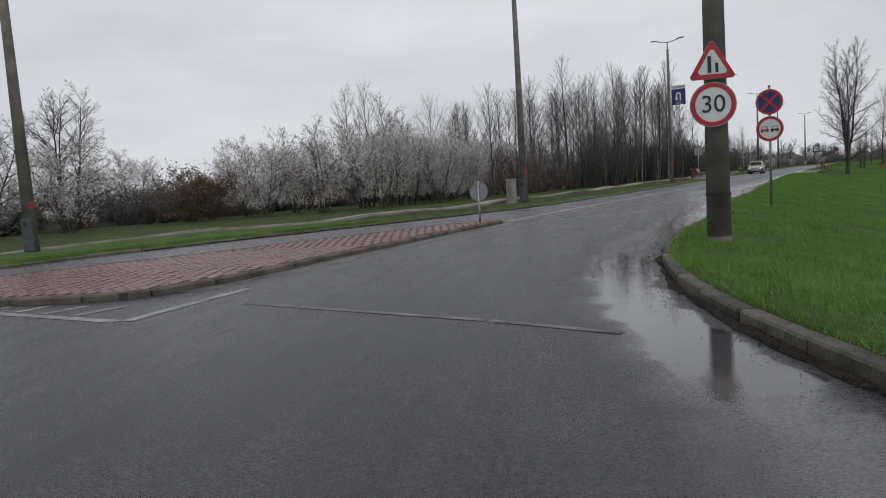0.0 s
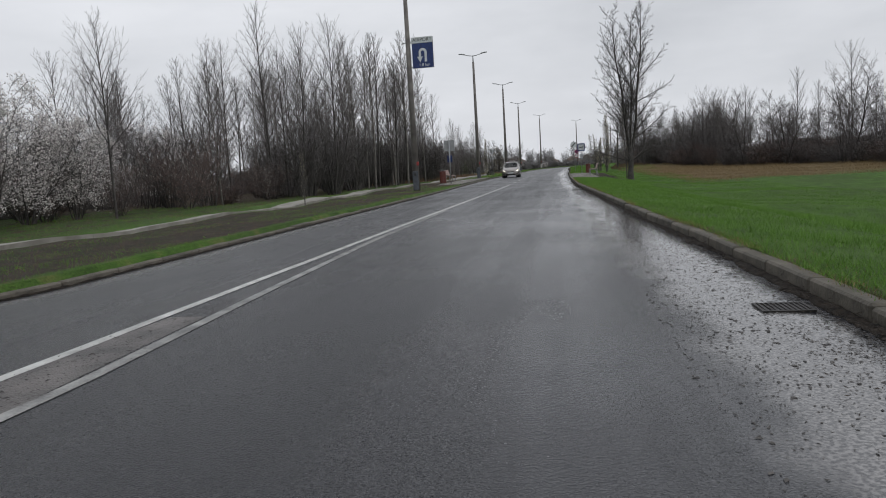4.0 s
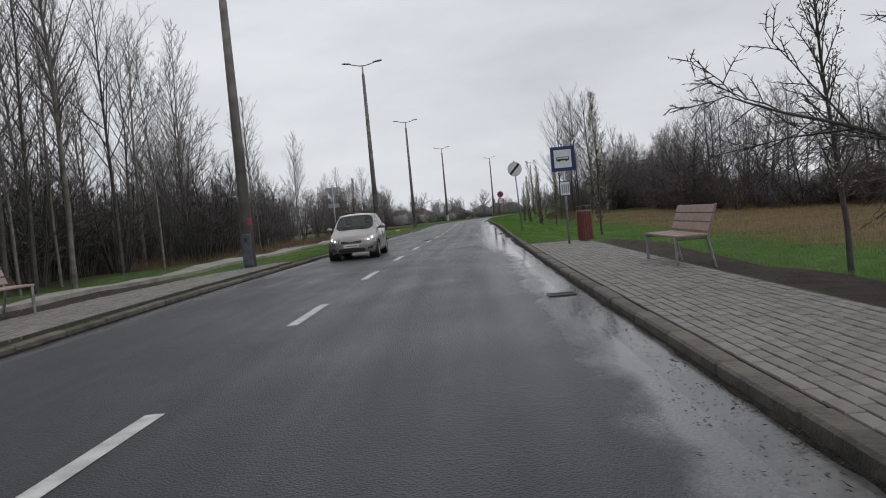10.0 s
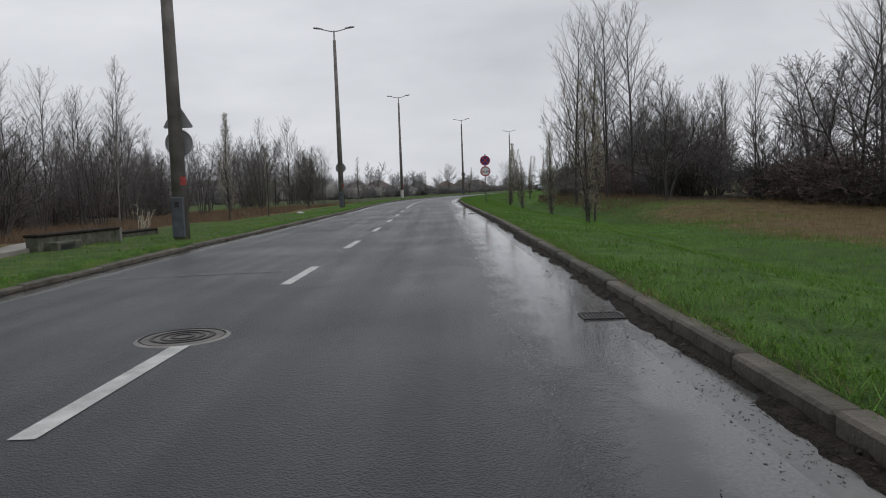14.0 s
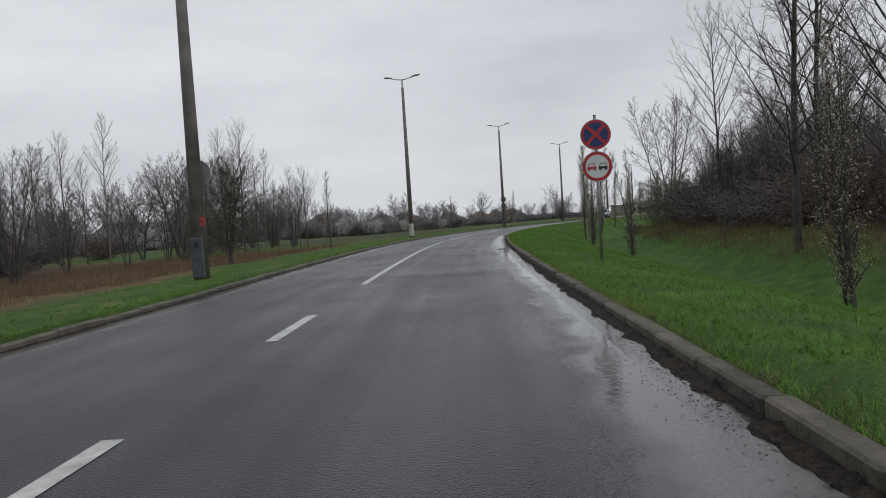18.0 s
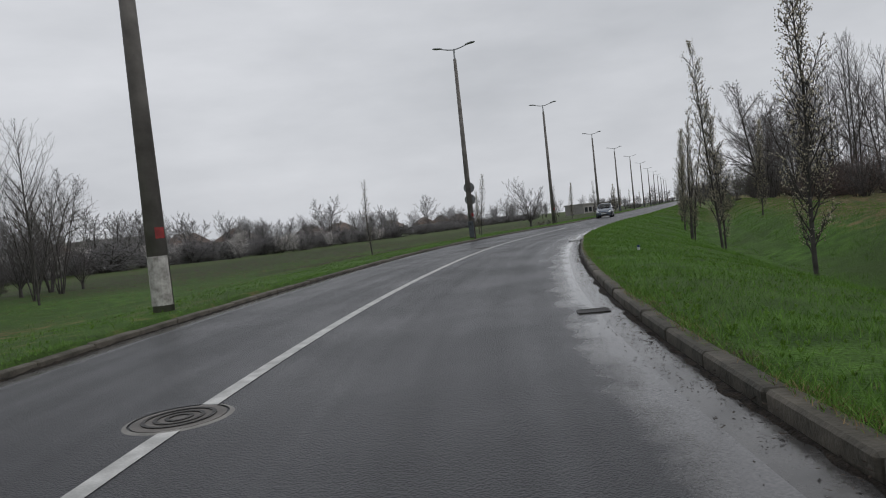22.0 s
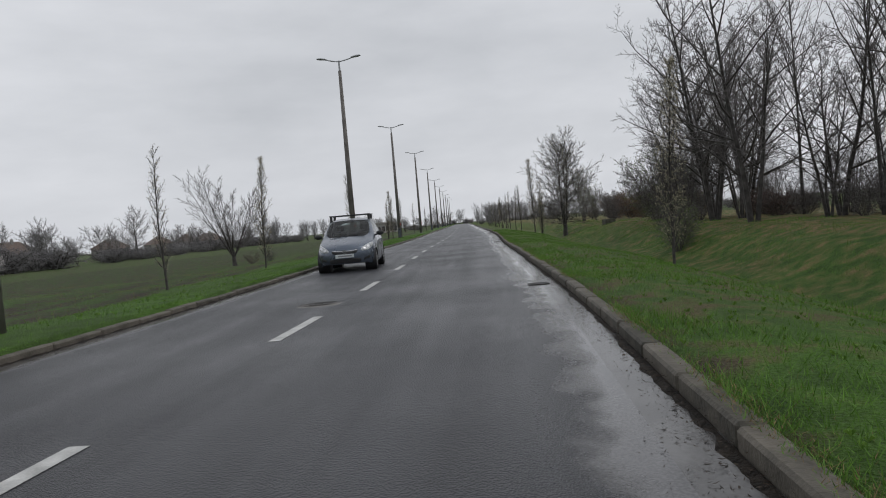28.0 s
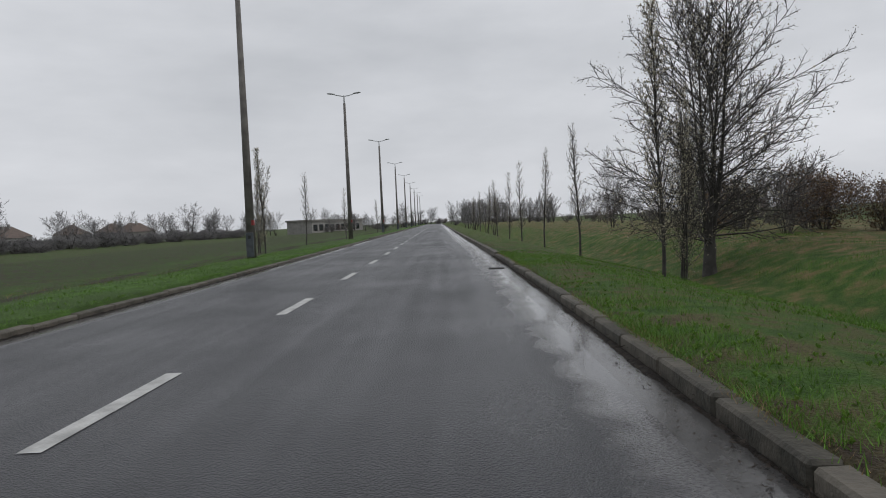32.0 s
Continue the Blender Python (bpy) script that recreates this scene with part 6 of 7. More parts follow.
    for s, d, k in ((179.5, -26, 0.72), (181, -27, 0.8), (182.5, -28, 0.78), (183.5, -26.8, 0.66)):
        put(r.choice(broad + [oval]), s, d, k)
    for s, d, k in ((168, -25, 0.9), (173, -28, 0.8), (177, -29, 0.8), (181, -30, 0.8)):
        put(r.choice(bush), s, d, k)
    put(green, 163, -20, 1.1), put(green, 112, -20, 1.5)
    put(green, 158.8, 11.6, 0.8), put(green, 160.6, 12.8, 0.85), put(green, 156.6, 12.6, 0.7)
    put(clump[0], 164.4, 12.9, 1.3)
    for s, d, k in ((150.9, -5.6, 0.85), (179.7, -6.1, 0.72), (249.5, -6.5, 1.05), (219.8, -5.9, 0.78), (128.5, -7.6, 0.75), (46.6, -6.3, 0.4), (285, -6.3, 0.95), (300, -5.8, 0.9), (330, -5.8, 0.9)):
        put(r.choice(thin), s, d, k)
    for s, d, k in ((194.6, -5.4, 0.72), (228.0, -5.75, 0.75), (274.7, -6.3, 0.9), (276, -6.9, 0.8), (124, -8.5, 0.95)):
        put(r.choice(young), s, d, k)
    # the right side
    for s, d, k in ((143.9, 8.2, 0.8), (112.2, 6.5, 0.85), (119, 8.3, 1.15), (127, 7.9, 0.9), (152.6, 7.7, 0.95), (163.8, 7.5, 1.12), (171.6, 7.5, 1.1), (180.5, 7.45, 1.0), (189.3, 7.25, 0.95), (190.9, 11.1, 0.9), (197.7, 6.9, 0.88), (206.4, 6.65, 0.85), (218.8, 6.65, 0.88), (90.2, 6.9, 1.0)):
        put(young[r.randrange(3)], s, d, k)
    for s, d, k in ((73.4, 7.4, 1.1), (262.6, 6.1, 0.85), (270.3, 6.2, 0.85), (277, 6.1, 0.85), (283, 6.1, 0.85), (291, 6.1, 0.85), (300, 6.1, 0.85), (312, 6.1, 0.85), (326, 6.1, 0.85)):
        put(thin[r.randrange(2)], s, d, k)
    edge_r = lambda s: np.interp(s, [60, 74, 100, 113, 120, 126, 130, 150, 190, 215, 240], [36, 31, 25, 20, 17.5, 15, 12.0, 12.5, 17, 15, 15])
    for i in range(11):
        s = 115 + 36 * (i + r.random()) / 11
        if not 125 < s < 145:
            put(r.choice(broad), s, edge_r(s) + 0.8 + 6 * r.random() ** 1.3, r.uniform(0.75, 1.0))
    for i in range(24):
        s = 114 + 40 * (i + r.random()) / 24
        if not 125 < s < 146 or i % 3 == 0:
            put(r.choice(tall + clump + pale), s, edge_r(s) + 1 + 13 * r.random() ** 1.2, r.uniform(0.6, 0.9))
    for i in range(60):
        s = 114 + 43 * (i + r.random()) / 60
        put(r.choice(bush + stems + dense + dense), s, edge_r(s) - 0.2 + 8 * r.random(), r.uniform(0.6, 1.15))
    for i in range(18):
        s = 74 + 42 * (i + r.random()) / 18
        put(r.choice(broad), s, edge_r(s) + 1 + 8 * r.random(), r.uniform(0.65, 0.95))
    for i in range(32):
        s = 74 + 42 * (i + r.random()) / 32
        put(r.choice(clump + tall[:2]), s, edge_r(s) + 1 + 12 * r.random(), r.uniform(0.65, 0.95))
    for i in range(56):
        s = 60 + 54 * (i + r.random()) / 56
        put(r.choice(bush + stems + dense + dense), s, edge_r(s) + 6 * r.random(), r.uniform(0.7, 1.2))
    for i in range(26):
        s = 28 + 44 * (i + r.random()) / 26
        put(r.choice(clump + bush + [white[0]]), s, 26 + 14 * r.random() + (72 - s) * 0.25, r.uniform(0.55, 0.9))
    for i in range(56):
        s = 156 + 78 * (i + r.random()) / 56
        front = np.interp(s, [156, 190, 215, 234], [20, 17, 15, 15])
        put(r.choice(clump + tall + pale + broad), s, front + 1 + 13 * r.random(), r.uniform(0.75, 1.15))
    for i in range(14):
        s = 214 + 36 * (i + r.random()) / 14
        put(r.choice(broad + clump + clump + tall[:2]), s, 14.6 + 8 * r.random(), r.uniform(0.95, 1.25))
    for s, d, k in ((232, 13.8, 1.25), (238, 14.2, 1.3), (244, 14.5, 1.1), (249.5, 15.5, 0.85)):
        put(r.choice(broad + clump), s, d, k)
    for i in range(54):
        s = 156 + 92 * (i + r.random()) / 54
        put(r.choice(bush + dense + stems), s, np.interp(s, [156, 190, 215, 234], [18, 16, 14.5, 15]) + 6 * r.random(), r.uniform(0.55, 1.1) * (0.8 if s > 205 else 1))
    for s, d, k in ((257, 16.5, 0.55), (260, 17.5, 0.6), (263, 17.2, 0.6), (249.5, 14.2, 1.35), (247.5, 13.8, 1.3), (246, 14.4, 1.0), (242, 14.6, 1.1), (268, 15, 0.9), (276, 17, 0.9)):
        put(r.choice(bush + [green]), s, d, k)
    for s, d, k in ((290, 14, 0.6), (266, 24, 0.5), (330, 9, 0.8), (345, 9, 0.7), (300, 24, 0.8), (316, 20, 0.8)):
        put(r.choice(clump + pale), s, d, k)
    for i in range(30):
        put(r.choice(bush + clump[:1]), 262 + 130 * (i + r.random()) / 30, 24 + 22 * r.random(), r.uniform(0.6, 0.9))
    for i in range(14):
        put(r.choice(far), 345 + 90 * r.random(), 8 + 20 * r.random(), r.uniform(0.6, 0.9))
    for i in range(36):
        put(r.choice(far + bush), 470 + 85 * r.random(), -60 + 120 * (i + r.random()) / 36 if i % 3 else 9 + 30 * r.random(), r.uniform(0.7, 1.1))
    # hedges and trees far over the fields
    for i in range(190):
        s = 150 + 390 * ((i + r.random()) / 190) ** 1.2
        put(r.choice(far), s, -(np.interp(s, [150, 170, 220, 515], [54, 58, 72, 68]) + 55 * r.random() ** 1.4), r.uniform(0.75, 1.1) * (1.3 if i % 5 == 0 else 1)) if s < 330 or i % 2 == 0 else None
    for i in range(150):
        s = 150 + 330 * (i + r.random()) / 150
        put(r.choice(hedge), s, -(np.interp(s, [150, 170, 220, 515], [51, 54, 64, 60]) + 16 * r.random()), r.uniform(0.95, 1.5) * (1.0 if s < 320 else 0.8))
    for i in range(40):
        s = -60 + 170 * (i + r.random()) / 40
        put(r.choice(far), s, -(50 + 45 * r.random() + max(0, 30 - s) * 0.3), r.uniform(0.6, 0.95))
    for i in range(44):
        s = -60 + 200 * (i + r.random()) / 44
        put(r.choice(hedge), s, -(42 + 16 * r.random() + max(0, 30 - s) * 0.3), r.uniform(0.8, 1.4))
    for i in range(26):
        s = 158 + 130 * (i + r.random()) / 26
        put(white[r.randrange(3)], s, -(54 + 28 * r.random()), r.uniform(0.55, 0.85))
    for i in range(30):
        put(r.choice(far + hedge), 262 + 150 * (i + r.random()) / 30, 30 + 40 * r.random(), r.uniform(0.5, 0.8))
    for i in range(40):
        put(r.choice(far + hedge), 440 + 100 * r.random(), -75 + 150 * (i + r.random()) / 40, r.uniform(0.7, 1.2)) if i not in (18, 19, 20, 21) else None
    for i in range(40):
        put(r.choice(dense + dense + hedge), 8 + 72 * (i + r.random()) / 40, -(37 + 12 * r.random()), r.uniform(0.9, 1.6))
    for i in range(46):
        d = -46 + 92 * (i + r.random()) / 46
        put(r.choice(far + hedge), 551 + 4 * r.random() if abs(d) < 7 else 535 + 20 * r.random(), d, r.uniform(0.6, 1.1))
    for src in tall + pale + poplar + clump + broad + [willow, rust, pink] + dense + hedge + white + stems + bush + [green] + young + thin + far + [big, round_, oval]:
        for k in (*src.children_recursive, src):
            bpy.data.objects.remove(k)


# ---------------------------------------------------------------- grass, weeds, litter
def blades(name, label, mat, n_, s0, s1, side, o0, o1, h0, h1, seed, width=0.008, power=1.6, lean=0.5, skip=(), patchy=()):
    g = np.random.default_rng(seed)
    s = g.uniform(s0, s1, n_)
    o = o0 + (o1 - o0) * g.random(n_) ** power
    keep = np.ones(n_, bool)
    for a, b in skip:
        keep &= ~((s > a) & (s < b) & (o < (2.7 if side > 0 else 1.75)))
    # tufts: fewer blades where a slow wave is low
    keep &= g.random(n_) < 0.55 + 0.45 * np.sin(s * 2.1 + o * 3.0) * np.sin(s * 0.63 - o * 1.7)
    # patches worn thin
    for a, b, k in patchy:
        wave = np.sin(s * 0.9 + 1.7 * np.sin(o * 1.1 + s * 0.21)) + np.sin(o * 1.9 + s * 0.47 + 2.0)
        keep &= ~((s > a) & (s < b) & (wave > 0.1) & (g.random(n_) < k))
    s, o = s[keep], o[keep]
    d = right_edge(s) + o if side > 0 else left_edge(s) - o
    x, y, tx, ty = on_line(s)
    px, py, pz = x + d * ty, y - d * tx, height(s, d)
    k = len(s)
    h = g.uniform(h0, h1, k) * (0.7 + 0.5 * np.abs(np.sin(s * 1.3 + o * 2)))
    a = g.uniform(0, 2 * np.pi, k)
    w = width * g.uniform(0.6, 1.5, k)
    ln = g.normal(0, lean, (k, 2)) * h[:, None]
    v = np.empty((k, 3, 3))
    v[:, 0] = np.stack([px - np.cos(a) * w, py - np.sin(a) * w, pz], 1)
    v[:, 1] = np.stack([px + np.cos(a) * w, py + np.sin(a) * w, pz], 1)
    v[:, 2] = np.stack([px + ln[:, 0], py + ln[:, 1], pz + h], 1)
    me = bpy.data.meshes.new(name)
    me.vertices.add(3 * k), me.loops.add(3 * k), me.polygons.add(k)
    me.vertices.foreach_set("co", v.ravel())
    me.loops.foreach_set("vertex_index", np.arange(3 * k, dtype=np.int32))
    me.polygons.foreach_set("loop_start", np.arange(0, 3 * k, 3, dtype=np.int32))
    me.update(calc_edges=True)
    ob = link_mesh(name, me, mat)
    return tagged(ob, label, "grass", kind="stuff")


def build_grass():
    plat = ((64.3, 82.6),)
    pad = ((64.0, 84.0),)
    blades("grass", "lush green spring grass along the verge", BLADE, 900000, 2, 262, 1, 0.1, 4.2, 0.03, 0.08, 1, 0.0024, 1.5, lean=0.5, skip=plat, patchy=((84, 120, 0.45), (200, 275, 0.8)))
    blades("grass", "lush green spring grass along the verge", BLADE, 330000, 2, 64, 1, 0.3, 9.0, 0.035, 0.085, 2, 0.0024, 1.0, lean=0.45)
    blades("grass", "green grass of the meadow behind the bus platform", BLADE, 60000, 62, 114, 1, 3.4, 8.6, 0.05, 0.13, 33, 0.004, 1.0, lean=0.45, skip=plat)
    blades("grass", "green grass of the left verge", BLADE, 70000, 14, 64, -1, 0.12, 3.2, 0.02, 0.055, 3, 0.002, 1.3, patchy=((14, 64, 0.94),))
    blades("grass", "green grass of the left verge", BLADE, 170000, 80, 275, -1, 0.12, 3.2, 0.03, 0.08, 13, 0.0026, skip=pad, patchy=((80, 275, 0.75),))
    blades("grass", "green grass before the blossoming shrubs", BLADE, 42000, 12, 64, -1, 5.0, 22.0, 0.04, 0.12, 23, 0.0035, 1.0, patchy=((12, 64, 0.6),))
    blades("grass", "green grass of ditch and bank", BLADE, 230000, 112, 275, 1, 3.2, 11.0, 0.04, 0.13, 4, 0.0042, 1.0, patchy=((200, 275, 0.7),))
    blades("grass", "green grass of the field edge", BLADE, 34000, 112, 275, -1, 3.0, 14.0, 0.03, 0.1, 5, 0.005, 1.0, patchy=((112, 275, 0.8),))
    blades("withered_grass", "withered grass of the field edge", STRAW, 36000, 158, 275, -1, 2.4, 22.0, 0.02, 0.08, 15, 0.005, 1.0, 0.7, patchy=((112, 275, 0.5),))
    blades("withered_grass", "tall withered straw-coloured grass in the meadow", STRAW, 100000, 64, 124, 1, 6.6, 26.0, 0.08, 0.28, 6, 0.0045, 1.0, 0.35)
    blades("withered_grass", "tall russet grass before the thicket", RUSTGRASS, 108000, 94, 163, -1, 5.6, 17.0, 0.14, 0.42, 7, 0.0055, 1.0, 0.4)
    blades("withered_grass", "withered russet undergrowth at the thicket's foot", RUSTGRASS, 22000, 124, 162, 1, 7.0, 11.0, 0.1, 0.4, 8, 0.007, 1.0, 0.35)
    blades("withered_grass", "withered grass at the kerb edge", STRAW, 30000, 2, 262, 1, 0.08, 0.5, 0.012, 0.04, 9, 0.0016, 1.4, 0.8, skip=plat)
    blades("withered_grass", "withered grass of the left verge", STRAW, 34000, 14, 120, -1, 0.2, 3.6, 0.015, 0.05, 10, 0.0018, 1.0, 0.8, skip=pad)
    blades("withered_grass", "withered grass among the left shrubs", STRAW, 20000, 10, 66, -1, 4.2, 20.0, 0.03, 0.12, 43, 0.0026, 1.0, 0.7)
    blades("withered_grass", "withered stalks scattered through the verge", STRAW, 26000, 86, 262, 1, 0.4, 5.0, 0.02, 0.05, 53, 0.0015, 1.2, 0.6, patchy=((86, 262, 0.9),))
    for k, (mat, n_, s0, s1, seed) in enumerate(((STRAW, 34000, 12, 64, 61), (STRAW, 60000, 84, 262, 62), (BLADE, 70000, 84, 262, 63), (BLADE, 26000, 8, 64, 64))):
        blades("withered_grass" if k < 2 else "grass", ("withered" if k < 2 else "green") + " grass creeping over the kerb stones", mat, n_, s0, s1, 1, 0.035, 0.2, 0.012, 0.04, seed, 0.002, 0.8, 0.9, patchy=((0, 262, 0.85),))
    blades("grass", "green grass creeping over the kerb stones", BLADE, 40000, 86, 275, -1, 0.03, 0.2, 0.015, 0.06, 65, 0.003, 0.8, 0.9, patchy=((0, 275, 0.8),))
    # broad-leaved weeds
    g = random.Random(21)
    m = Mesh()
    for i in range(26000):
        s, side = g.uniform(3, 262), 1 if g.random() < 0.74 else -1
        o = 0.2 + 3.0 * g.random() ** 1.4
        if s < 84 and g.random() < 0.93 or math.sin(s * 1.3 + 2 * o) + math.sin(s * 0.41 + o * 2) + g.gauss(0, 0.9) < 0.0:
            continue
        if 65 < s < 84.8 and o < 1.9:
            continue
        d = right_edge(s) + o if side > 0 else left_edge(s) - o
        x, y = spot(s, d)
        c = Vector((x, y, float(height(s, d))))
        for k in range(g.randint(4, 7)):
            a = g.uniform(0, 6.28)
            ln, w = g.uniform(0.012, 0.03), g.uniform(0.004, 0.009)
            f = Vector((math.cos(a), math.sin(a), 0))
            q = Vector((-f.y, f.x, 0)) * w
            b = len(m.v)
            rise = g.uniform(0.012, 0.04)
            m.v += [tuple(c), tuple(c + f * ln * 0.5 + q + Vector((0, 0, rise))), tuple(c + f * ln + Vector((0, 0, rise * 0.7))), tuple(c + f * ln * 0.5 - q + Vector((0, 0, rise)))]
            m.f += [(b, b + 1, b + 2), (b, b + 2, b + 3)]
    tagged(raw("weeds", m.v, m.f, WEED), "broad-leaved green weeds in the verge", "weeds", kind="stuff")
    # leaf litter and mud in the gutter
    m = Mesh()
    for i in range(84000):
        s = g.uniform(2, 262) if i < 64000 else g.uniform(6, 60)
        wave = 0.5 + 0.5 * math.sin(s * 0.9) * math.sin(s * 0.37 + 1)
        if g.random() > 0.35 + 0.65 * wave:
            continue
        side = 1 if g.random() < 0.8 else -1
        o = abs(g.gauss(0, 0.09 if side < 0 else (0.16 + 0.14 * wave) * (1.0 if s < 100 else 0.62)))
        d = right_edge(s) - o if side > 0 else left_edge(s) + o
        x, y = spot(s, d)
        z = g.uniform(0.0, 0.012) + 0.05 * max(0.0, 0.25 - o) * g.random() * 4
        k = g.uniform(0.003, 0.013) * (1.8 if o < 0.16 and g.random() < 0.25 else 1.0)
        a = g.uniform(0, 6.28)
        b = len(m.v)
        w = 0.6 * k
        if g.random() < 0.5:
            k, w = k * g.uniform(1.0, 2.0), 0.002 + 0.1 * k
        m.v += [(x + k * math.cos(a), y + k * math.sin(a), z + 0.002), (x + w * math.cos(a + 1.8), y + w * math.sin(a + 1.8), z + 0.004), (x - k * math.cos(a), y - k * math.sin(a), z + 0.002 + 0.4 * k), (x + w * math.cos(a + 4.5), y + w * math.sin(a + 4.5), z + 0.003)]
        m.f += [(b, b + 1, b + 2), (b, b + 2, b + 3)]
    tagged(raw("gutter_litter", m.v, m.f, MUD), "dark wet leaf litter and grit along the kerb", "leaf litter", kind="stuff")
    # dark crumbs and grit on the silt by the first kerb, beside the island and between the painted lines
    m = Mesh()
    for i in range(48000):
        kind = i % 8
        if kind == 0:
            s = g.uniform(9.0, 22.0)
            d = np.interp(s, [9.0, 10.9, 13.3, 17.6, 22], [-1.95, -1.62, -1.22, -0.88, -0.5]) + 0.1 + 0.6 * g.random() ** 1.5
        elif kind == 1:
            s = g.uniform(18.5, 29)
            d = np.interp(s, [18.5, 23, 29], [-0.75, -0.45, -0.3]) + g.gauss(0, 0.16)
        else:
            s = 8 + 42 * g.random() ** 1.1
            if math.sin(s * 1.9) + math.sin(s * 0.7 + 1) + g.gauss(0, 1.0) < -0.6 and i < 22000:
                continue
            d = right_edge(s) - 0.1 - (1.1 - 0.7 * float(smoothstep(s, 30, 44))) * g.random() ** 1.1
        if i >= 22000:
            s = g.uniform(84, 262)
            if math.sin(s * 1.3) + math.sin(s * 0.47 + 1) + g.gauss(0, 0.9) < -0.4:
                continue
            d = right_edge(s) - abs(g.gauss(0, 0.17)) - 0.02
        x, y = spot(s, d)
        k, w, b = g.uniform(0.004, 0.012) * (2.0 if g.random() < 0.12 else 1), g.uniform(0.35, 0.7), len(m.v)
        k *= 0.62 if i >= 22000 else 1
        a = g.gauss(1.0, 0.9)
        c, q = math.cos(a) * k, math.sin(a) * k
        hz = g.uniform(0.15, 0.4) * k
        m.v += [(x + c, y + q, 0.002), (x - q * w, y + c * w, 0.002), (x - c * 1.1, y - q * 1.1, 0.002), (x + q * w, y - c * w, 0.002), (x + 0.2 * c, y - 0.2 * q, 0.002 + hz)]
        m.f += [(b, b + 1, b + 4), (b + 1, b + 2, b + 4), (b + 2, b + 3, b + 4), (b + 3, b, b + 4)]
    tagged(raw("gravel", m.v, m.f, PEBBLE), "dark crumbs and gravel scattered on the wet silt by the kerb", "gravel", kind="stuff")
    # a ragged, lumpy bank of mud against the kerb
    for side in (1, -1):
        vs, fs = [], []
        ss = np.arange(3.0 if side > 0 else 14.0, 262, 0.07)
        cols = (0.0, 0.2, 0.4, 0.6, 0.8, 1.0)
        for s in ss:
            w = (0.075 if side > 0 else 0.06) + 0.10 * noise.noise(Vector((s * 0.5, side, 0))) + 0.07 * noise.noise(Vector((s * 1.7, side, 5))) + 0.055 * noise.noise(Vector((s * 5, side, 9)))
            w = max(0.012, w * (1.15 if side > 0 else 0.7))
            w *= 0.4 if 64 < s < 83 else 0.55 + 0.2 * smoothstep(s, 10, 16) + 0.25 * smoothstep(s, 40, 60) if s < 120 else 1.0
            e = right_edge(s) if side > 0 else left_edge(s)
            heap = 1 + 0.7 * smoothstep(s, 84, 92) * (1 - smoothstep(s, 126, 134)) + 0.5 * (1 - smoothstep(s, 50, 60)) if side > 0 else 1
            w *= (0.55 + 0.45 * heap) * (0.62 if side > 0 and s > 134 else 1)
            top = (0.008 + 0.16 * max(0.0, w - 0.03)) * heap
            for c in cols:
                lump = 0.6 + 0.6 * noise.noise(Vector((s * 4, c * w * 9, side))) + 0.7 * noise.noise(Vector((s * 13, c * w * 26, side + 3)))
                x, y = spot(s, e - side * (0.004 + w * c))
                vs.append((x, y, max(0.0, top * (1 - c) ** 0.8 * lump + (0.012 * lump if 0 < c < 1 else 0)) + (0.003 if c < 1 else -0.004)))
        k = len(cols)
        for i in range(len(ss) - 1):
            for j in range(k - 1):
                q = (k * i + j, k * i + k + j, k * i + k + 1 + j, k * i + 1 + j)
                fs.append(q if side > 0 else q[::-1])
        tagged(raw("gutter_mud", vs, fs, EARTH, smooth=True), "ragged dark mud washed against the kerb", "mud", kind="stuff")


# ---------------------------------------------------------------- cars
GLASS = bpy.data.materials.new("tinted_car_window")
GLASS.use_nodes = True
g_n, g_l = GLASS.node_tree.nodes, GLASS.node_tree.links
g_n.clear()
g_out, g_mix, g_fr = g_n.new("ShaderNodeOutputMaterial"), g_n.new("ShaderNodeMixShader"), g_n.new("ShaderNodeFresnel")
g_tr, g_gl = g_n.new("ShaderNodeBsdfTransparent"), g_n.new("ShaderNodeBsdfGlossy")
g_tr.inputs["Color"].default_value, g_gl.inputs["Roughness"].default_value, g_fr.inputs["IOR"].default_value = (0.58, 0.64, 0.63, 1), 0.04, 1.5
g_l.new(g_fr.outputs["Fac"], g_mix.inputs["Fac"]), g_l.new(g_tr.outputs["BSDF"], g_mix.inputs[1]), g_l.new(g_gl.outputs["BSDF"], g_mix.inputs[2])
g_l.new(g_mix.outputs["Shader"], g_out.inputs["Surface"])
INTERIOR = material("dark_upholstery", (0.02, 0.02, 0.022), (0.045, 0.045, 0.05), 0.85, 12.0)

